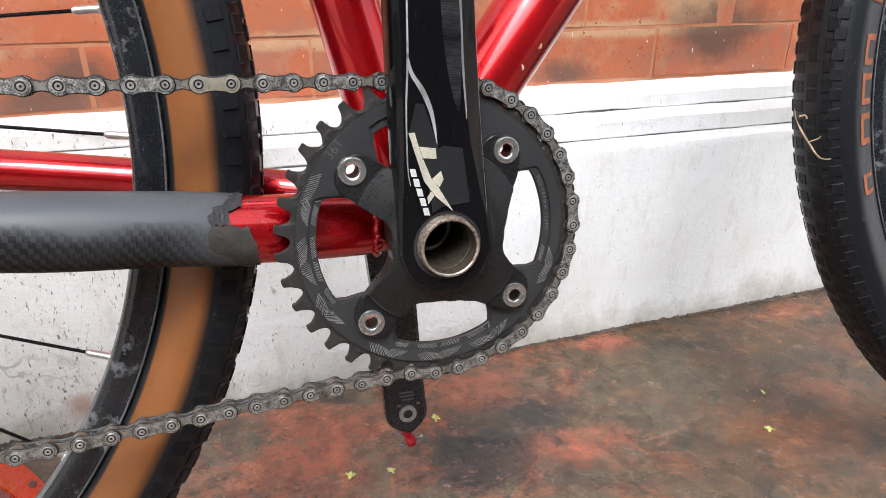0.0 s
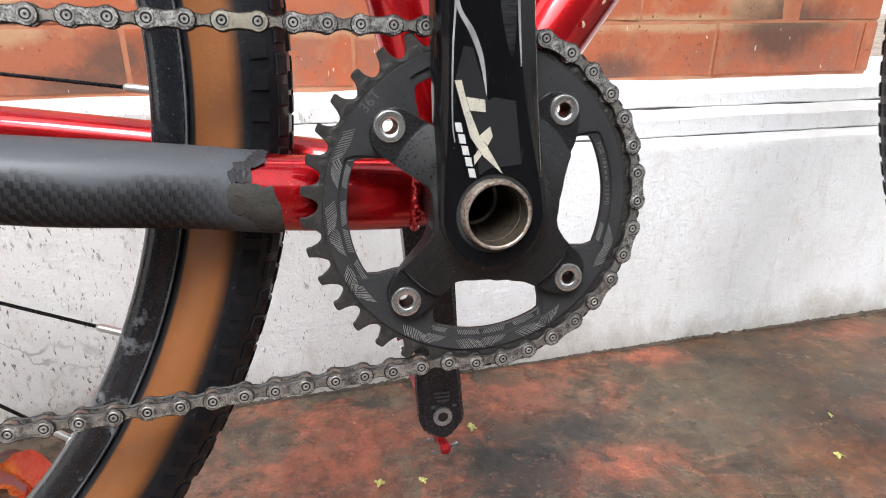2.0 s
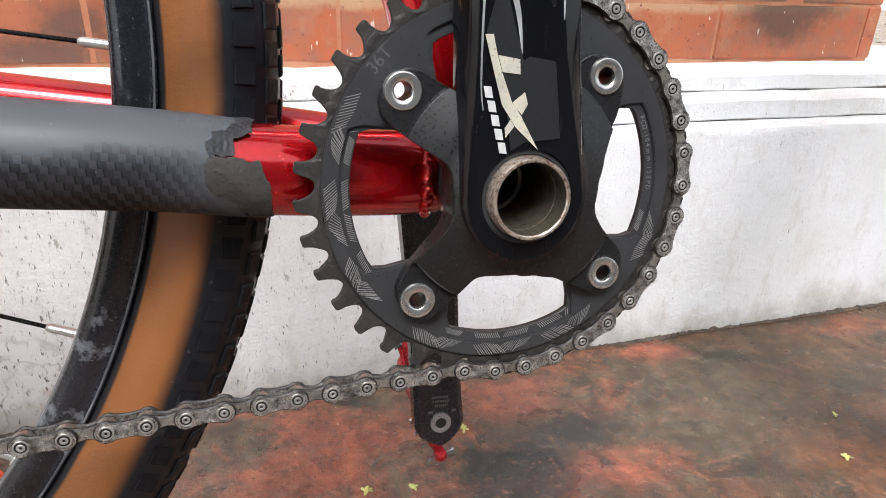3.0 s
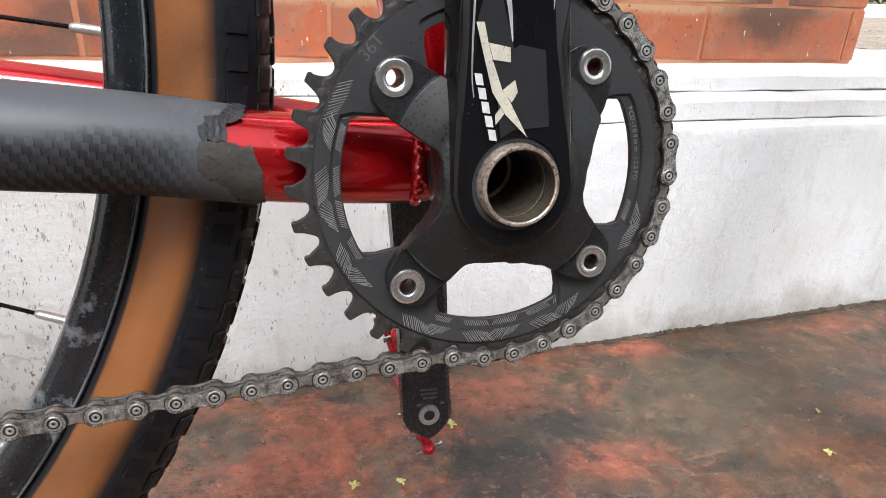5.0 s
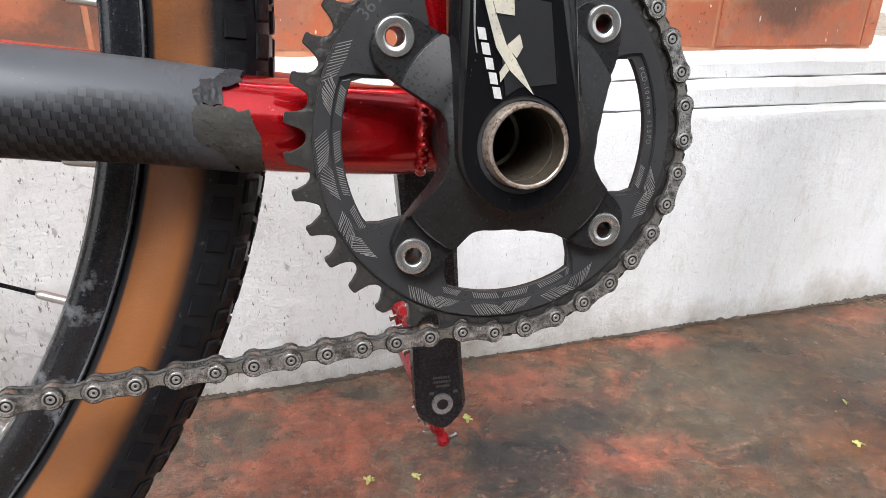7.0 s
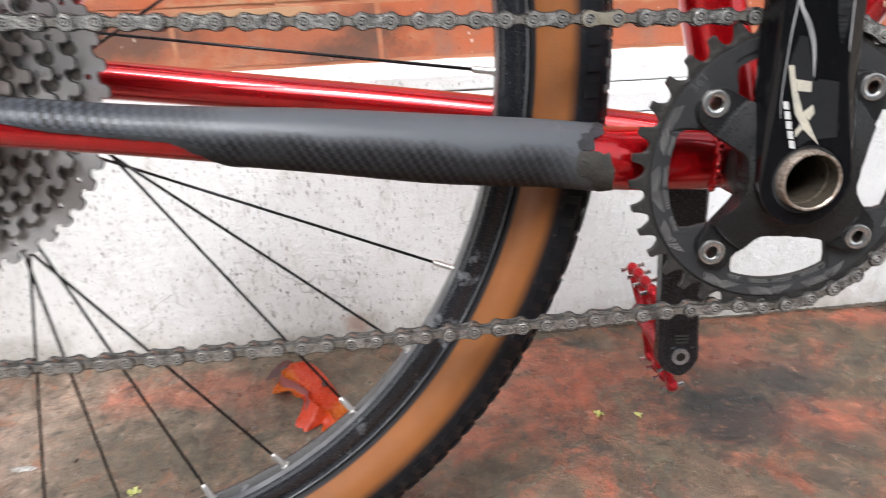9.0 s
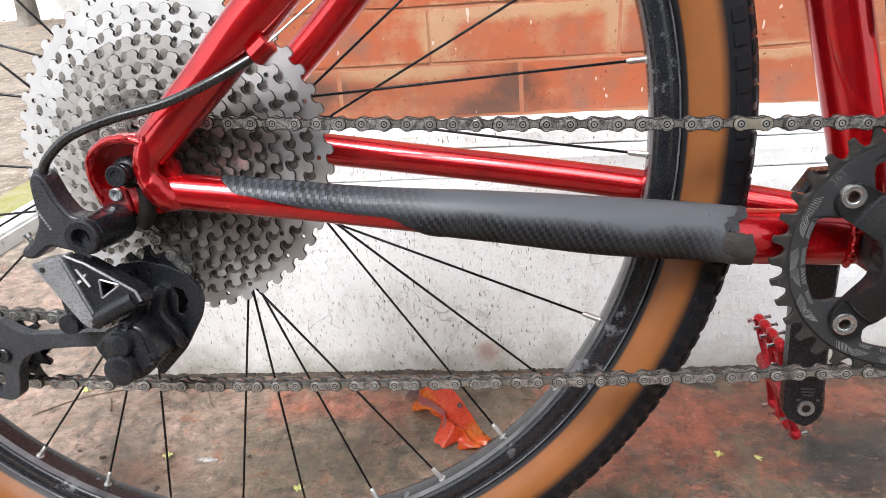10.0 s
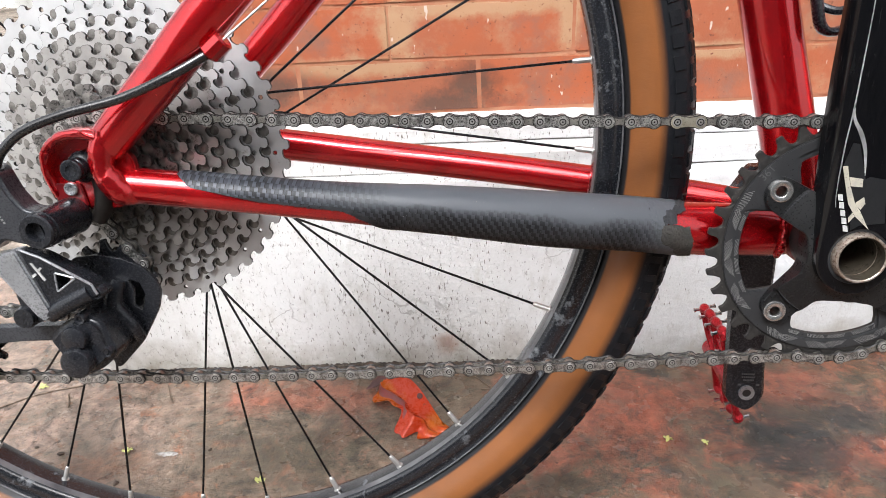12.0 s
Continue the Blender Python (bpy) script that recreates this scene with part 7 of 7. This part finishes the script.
flower = build_flower()
SPOTS = [(-0.022, 0.1766, 20, 1.0), (0.0141, 0.1735, 75, 0.78), (0.074, 0.234, 40, 0.95), (0.394, 0.123, 10, 1.0), (0.380, 0.071, 55, 1.15), (-0.437, 0.1108, 30, 1.25), (-0.595, 0.1512, 62, 1.15), (-0.759, 0.2603, 5, 1.1), (0.432, 0.178, 33, 0.6)]
for i, (x, y, a, s) in enumerate(SPOTS):
    m = Matrix.Translation((x, y, 0.0004)) @ Matrix.Rotation(radians(a), 4, "Z") @ Matrix.Rotation(radians(14 * ((i % 3) - 1)), 4, "X") @ Matrix.Scale(s, 4)
    if i == 0:
        flower.matrix_basis = m
    else:
        copy_thing(flower, m).scale = (s, s, s)


def build_straws():
    spec = [((0.1744, 0.1053, 0.001), (0.1765, 0.117, 0.0015), (0.1748, 0.1272, 0.002), 0.0008, "dry straw piece lying on the floor"),
            ((-0.7065, 0.2247, 0.001), (-0.712, 0.235, 0.0016), (-0.7192, 0.2465, 0.002), 0.0014, "short brown twig lying on the floor"),
            ((-0.2374, 0.2905, 0.001), (-0.2257, 0.2828, 0.002), (-0.2036, 0.2596, 0.001), 0.0010, "thin brown twig beside the leaf"),
            ((-0.2187, 0.2605, 0.001), (-0.210, 0.2600, 0.0016), (-0.2023, 0.2575, 0.001), 0.0011, "short dark twig lying on the floor"),
            ((-0.8011, 0.2136, 0.001), (-0.757, 0.2465, 0.002), (-0.7101, 0.2651, 0.001), 0.0012, "long thin brown twig lying on the floor"),
            ((-0.6027, 0.2668, 0.001), (-0.5875, 0.2401, 0.002), (-0.5813, 0.2340, 0.001), 0.0007, "forked thin stalk lying on the floor"),
            ((-0.3658, 0.1798, 0.001), (-0.3597, 0.1808, 0.0016), (-0.3578, 0.1870, 0.001), 0.0009, "thin curled twig lying on the floor")]
    for a, b, c, r, label in spec:
        bm = bmesh.new()
        tube(bm, curve([a, b, c], 4), r * 0.7, 7)
        tagged(part("twig", bm, M_TWIG_DARK), label, "twig")
    bm = bmesh.new()
    straw = [(0.2445, 0.0370, 0.3530), (0.2470, 0.0345, 0.3450), (0.2535, 0.0290, 0.3340), (0.2605, 0.0240, 0.3250), (0.2670, 0.0215, 0.3245)]
    tube(bm, curve(straw, 4), [0.0003] * 5 + [0.0006] * 8 + [0.0003] * 4, 7)
    tube(bm, curve([(0.2535, 0.0290, 0.3340), (0.2575, 0.0262, 0.3365), (0.2580, 0.0250, 0.3385)], 3), 0.0004, 6)
    tube(bm, curve([(0.2470, 0.0345, 0.3490), (0.2495, 0.0325, 0.3500), (0.2500, 0.0312, 0.3480)], 3), 0.0006, 6)
    tagged(part("dry_straw", bm, M_TWIG, at=LEAN @ Matrix.Rotation(radians(8), 4, "X")), "pale dry straw stuck to the tyre tread", "straw")
    # a dried white smear and dark seeds
    bm = bmesh.new()
    rng = random.Random(31)
    edge = [(math.cos(TAU * k / 40), math.sin(TAU * k / 40)) for k in range(40)]
    ring = [bm.verts.new((0.012 * c * (1 + 0.35 * noise.noise(Vector((c * 2, q * 2, 1)))) , 0.0032 * q * (1 + 0.9 * noise.noise(Vector((c * 3, q * 3, 4)))), 0.0)) for c, q in edge]
    hub = bm.verts.new((0, 0, 0.0007))
    for k in range(40):
        bm.faces.new((ring[k - 1], ring[k], hub))
    tagged(part("dried_smear", bm, M_SMEAR, at=Matrix.Translation((-0.552, 0.1500, 0.0006))), "dried white smear on the wet floor", "smear")
    seed_mesh = None
    for x, y, size in ((-0.7029, 0.157, 1.0), (-0.6696, 0.1473, 1.5), (-0.5074, 0.1561, 1.0), (-0.5837, 0.1023, 2.6)):
        at = Matrix.Translation((x, y, 0.0004)) @ Matrix.Rotation(rng.uniform(0, 3), 4, "Z") @ Matrix.Scale(size, 4)
        if seed_mesh is None:
            bm = bmesh.new()
            bmesh.ops.create_icosphere(bm, subdivisions=2, radius=0.0026, matrix=Matrix.Translation((0, 0, 0.0010)) @ Matrix.Diagonal((1, 0.6, 0.45, 1)))
            for q in bm.verts:
                q.co += 0.0004 * noise.noise_vector(q.co * 900)
            ob = part("seed_husk", bm, M_SEED, at=at)
            seed_mesh = ob.data
        else:
            ob = put("seed_husk", seed_mesh, None, "", at)
        tagged(ob, "small dark seed husk lying on the floor", "seed husk", "husks on the floor")
    # crumbs caught on the down tube
    for x, z, a in ((0.0674, 0.3923, 60), (0.0577, 0.3819, 95)):
        bm = bmesh.new()
        tube(bm, curve([(-0.0022, 0, 0.0003), (0.0, -0.0004, -0.0002), (0.0026, 0, 0.0004)], 4), [0.0004, 0.0007, 0.0010, 0.0010, 0.0011, 0.0010, 0.0008, 0.0006, 0.0003], 7)
        ob = part("plant_crumb", bm, M_TWIG, at=LEAN @ Matrix.Translation((x, -0.0206, z)) @ Matrix.Rotation(radians(-a), 4, "Y") @ Matrix.Scale(0.62, 4))
        tagged(ob, "dry plant crumb stuck to the red down tube", "plant crumb")
    # grit on the floor
    bm = bmesh.new()
    rng = random.Random(9)
    for k in range(450):
        x, y = rng.uniform(-0.9, 0.9), rng.uniform(-0.1, 0.33)
        s = rng.uniform(0.0003, 0.0008) * (1.6 if rng.random() < 0.08 else 1)
        bmesh.ops.create_icosphere(bm, subdivisions=1, radius=s, matrix=Matrix.Translation((x, y, s * 0.5)) @ Matrix.Diagonal((1, rng.uniform(0.6, 1.4), 0.6, 1)))
    tagged(part("floor_grit", bm, M_TWIG), "fine grit and plant crumbs scattered on the floor", "grit", kind="stuff")
    # dry leaves over the garden soil
    bm = bmesh.new()
    for k in range(1500):
        x, y = (rng.uniform(-7, -1.5), rng.uniform(0.3, 7)) if k < 1100 else (rng.uniform(1, 9), rng.uniform(1.2, 6.2))
        s, a = rng.uniform(0.012, 0.035), rng.uniform(0, TAU)
        d, e = Vector((math.cos(a), math.sin(a), rng.uniform(-0.3, 0.3))), Vector((-math.sin(a), math.cos(a), rng.uniform(-0.3, 0.3)))
        c = Vector((x, y, -0.012))
        bm.faces.new([bm.verts.new(c + d * s * p + e * s * q) for p, q in ((-1, 0), (-0.2, -0.5), (0.6, -0.35), (1.1, 0), (0.6, 0.4), (-0.2, 0.5))])
    tagged(part("leaf_litter", bm, M_TWIG), "dry brown leaves scattered on the garden soil", "leaf litter", kind="stuff")


build_straws()


def build_tree(x, y, height, r, seed):
    rng = random.Random(seed)
    tree = tagged(new("tree"), "grey-barked garden tree beyond the terrace", "tree")
    tree.matrix_basis = Matrix.Translation((x, y, -0.05))
    bm = bmesh.new()
    tube(bm, curve([(0, 0, 0), (0.02, 0.01, 0.35), (-0.03, 0.03, height * 0.4), (0.05, 0, height * 0.75)], 5), [r * q for q in np.interp(np.linspace(0, 1, 16), [0, 0.12, 0.4, 1], [1.5, 1.0, 0.85, 0.4])], 16)
    tips = []
    for k in range(7):
        a, h = TAU * k / 7 + rng.uniform(-0.3, 0.3), height * rng.uniform(0.38, 0.7)
        e = Vector((math.cos(a) * height * 0.28, math.sin(a) * height * 0.28, h + height * 0.25))
        tube(bm, curve([(0, 0, h), tuple(e * 0.5 + Vector((0, 0, h * 0.45))), tuple(e)], 4), [r * q for q in np.linspace(0.4, 0.1, 9)], 8)
        tips.append(e)
    part("trunk", bm, M_BARK, tree)
    bm = bmesh.new()
    for k in range(2600):
        c = rng.choice(tips) + Vector([rng.gauss(0, height * 0.09) for _ in range(3)])
        a, s = rng.uniform(0, TAU), rng.uniform(0.04, 0.09)
        d, e = Vector((math.cos(a), math.sin(a), rng.uniform(-0.6, 0.6))), Vector((-math.sin(a), math.cos(a), rng.uniform(-0.6, 0.6)))
        bm.faces.new([bm.verts.new(c + d * s * p + e * s * q) for p, q in ((-1, 0), (0, -0.45), (1, 0), (0, 0.45))])
    tagged(part("crown", bm, M_FOLIAGE, tree), kind="stuff")


build_tree(-4.45, 5.25, 4.5, 0.088, 2)


def build_hedge():
    bm = bmesh.new()
    rng = random.Random(21)
    for k in range(5200):
        x = rng.uniform(2.0, 14)
        y = 9.4 + rng.uniform(-0.5, 0.5)
        z = rng.uniform(0.0, 0.9 + 0.35 * noise.noise(Vector((x, 0, 0))))
        a, s = rng.uniform(0, TAU), rng.uniform(0.04, 0.10)
        d, e = Vector((math.cos(a), math.sin(a), rng.uniform(-0.8, 0.8))), Vector((-math.sin(a), math.cos(a), rng.uniform(-0.8, 0.8)))
        c = Vector((x, y, z))
        bm.faces.new([bm.verts.new(c + d * s * p + e * s * q) for p, q in ((-1, 0), (0, -0.5), (1, 0), (0, 0.5))])
    tagged(part("hedge", bm, M_FOLIAGE), "green garden hedge beyond the kerb", "hedge", kind="stuff")


build_hedge()


# ---- bricks of the wall panel ----
def make_brick():
    """Red-washed brick with sandy lime smears along the joints and dark drip stains, placed on the wall as a whole."""
    m, n, l, b, v = blank("red_washed_brick", 0.55)
    tc = n.new("ShaderNodeTexCoord")
    tc.object = wall_brick
    v = tc.outputs["Object"]
    oi = n.new("ShaderNodeObjectInfo")
    tone = ramp_out(n, l, math_out(n, l, "ADD", noise_out(n, l, v, 10, 6, 0.65), math_out(n, l, "MULTIPLY", oi.outputs["Random"], 0.25)), 0.40, 0.85)
    col = mix_out(n, l, tone, (0.43, 0.110, 0.044), (0.36, 0.122, 0.062))
    worn = ramp_out(n, l, noise_out(n, l, v, 26, 8, 0.7), 0.52, 0.68, 0.0, 0.8)
    col = mix_out(n, l, worn, col, (0.42, 0.205, 0.115))
    stain = ramp_out(n, l, noise_out(n, l, v, 15, 9, 0.72), 0.50, 0.70, 0.0, 0.75)
    col = mix_out(n, l, stain, col, (0.215, 0.130, 0.100))
    sx = n.new("ShaderNodeSeparateXYZ")
    l.new(v, sx.inputs[0])
    rag = noise_out(n, l, v, 32, 8, 0.7)
    def blot(col, x, z, w, h, tint, soft, skew=0.0):
        dx = math_out(n, l, "DIVIDE", math_out(n, l, "SUBTRACT", sx.outputs[0], x), w)
        dz = math_out(n, l, "DIVIDE", math_out(n, l, "SUBTRACT", sx.outputs[2], z), h)
        if skew:
            dx = math_out(n, l, "MULTIPLY", dx, math_out(n, l, "SUBTRACT", 1.0, math_out(n, l, "MULTIPLY", math_out(n, l, "MINIMUM", dz, 0.0), skew)))
        r = math_out(n, l, "SQRT", math_out(n, l, "ADD", math_out(n, l, "MULTIPLY", dx, dx), math_out(n, l, "MULTIPLY", dz, dz)), 0.0)
        r = math_out(n, l, "ADD", r, math_out(n, l, "MULTIPLY", math_out(n, l, "SUBTRACT", rag, 0.5), 2.4))
        return mix_out(n, l, ramp_out(n, l, r, 1.0 + soft, 1.0 - soft, 0.0, 0.85), col, tint)
    lime, soot = (0.46, 0.29, 0.165), (0.105, 0.062, 0.045)
    for x, z, w, h in ((-0.3513, 0.3504, 0.0772, 0.0115), (-0.3049, 0.389, 0.0185, 0.0299), (-0.2071, 0.4114, 0.1236, 0.0115), (-0.1092, 0.3936, 0.0124, 0.0299), (0.3903, 0.3539, 0.1648, 0.0092), (0.4727, 0.3797, 0.0515, 0.023), (0.0401, 0.3521, 0.103, 0.0092)):
        col = blot(col, x, z, w, h, lime, 0.35)
    for x, z, w, h, k in ((0.5118, 0.3464, 0.0639, 0.0368, 0.9), (-0.2432, 0.3004, 0.0566, 0.0161, 0), (0.2976, 0.305, 0.0309, 0.0161, 0), (-0.2225, 0.328, 0.0309, 0.0184, 0), (-0.5161, 0.328, 0.103, 0.0253, 0)):
        col = blot(col, x, z, w, h, soot, 0.45, k)
    pit = noise_out(n, l, v, 210, 5, 0.6)
    col = mix_out(n, l, ramp_out(n, l, pit, 0.63, 0.69), col, (0.20, 0.07, 0.04))
    drip = noise_out(n, l, v, 150, 3, 0.5, (1, 1, 0.4))
    col = mix_out(n, l, ramp_out(n, l, drip, 0.715, 0.735), col, (0.62, 0.52, 0.45))
    l.new(col, b.inputs["Base Color"])
    l.new(ramp_out(n, l, noise_out(n, l, v, 20, 5), 0.3, 0.7, 0.35, 0.65), b.inputs["Roughness"])
    bump_in(n, l, b, noise_out(n, l, v, 140, 6, 0.65), 0.0009)
    return m


M_BRICK = make_brick()


def build_bricks():
    rng = random.Random(7)
    full, high, gap = 0.210, 0.0615, 0.0026
    meshes = []
    def brick_mesh(l, seed):
        bm = bmesh.new()
        box(bm, (-l / 2, -0.05, 0.0), (l / 2, 0.0, high - gap), 0.0012)
        bmesh.ops.subdivide_edges(bm, edges=[e for e in bm.edges if abs(e.verts[0].co.x - e.verts[1].co.x) > l * 0.5], cuts=5)
        for v in bm.verts:
            v.co += 0.0011 * noise.noise_vector(v.co * 38 + Vector((seed, seed, 0)))
        bmesh.ops.recalc_face_normals(bm, faces=bm.faces[:])
        me = bpy.data.meshes.new("brick")
        bm.to_mesh(me)
        bm.free()
        me.materials.append(M_BRICK)
        me.polygons.foreach_set("use_smooth", [True] * len(me.polygons))
        me.set_sharp_from_angle(angle=radians(40))
        return me
    meshes = [brick_mesh(full - gap, s) for s in (1.0, 5.0, 9.0)]
    for row in range(8):
        z = Z_TOP + 0.003 + row * high
        x = (-0.0021 if row % 2 == 0 else -0.1031) - 3 * full
        while x < BRICK_RIGHT - 0.01:
            x1 = x + full
            if x >= -0.70:
                if x1 > BRICK_RIGHT + 0.02:
                    me = brick_mesh(BRICK_RIGHT - x - gap, 3.0 + row)
                    c = (x + BRICK_RIGHT) / 2
                else:
                    me, c = rng.choice(meshes), (x + x1) / 2
                put("brick", me, wall_brick, "", Matrix.Translation((c, 0.1465 + rng.uniform(-0.0006, 0.0006), z)))
            x = x1


build_bricks()
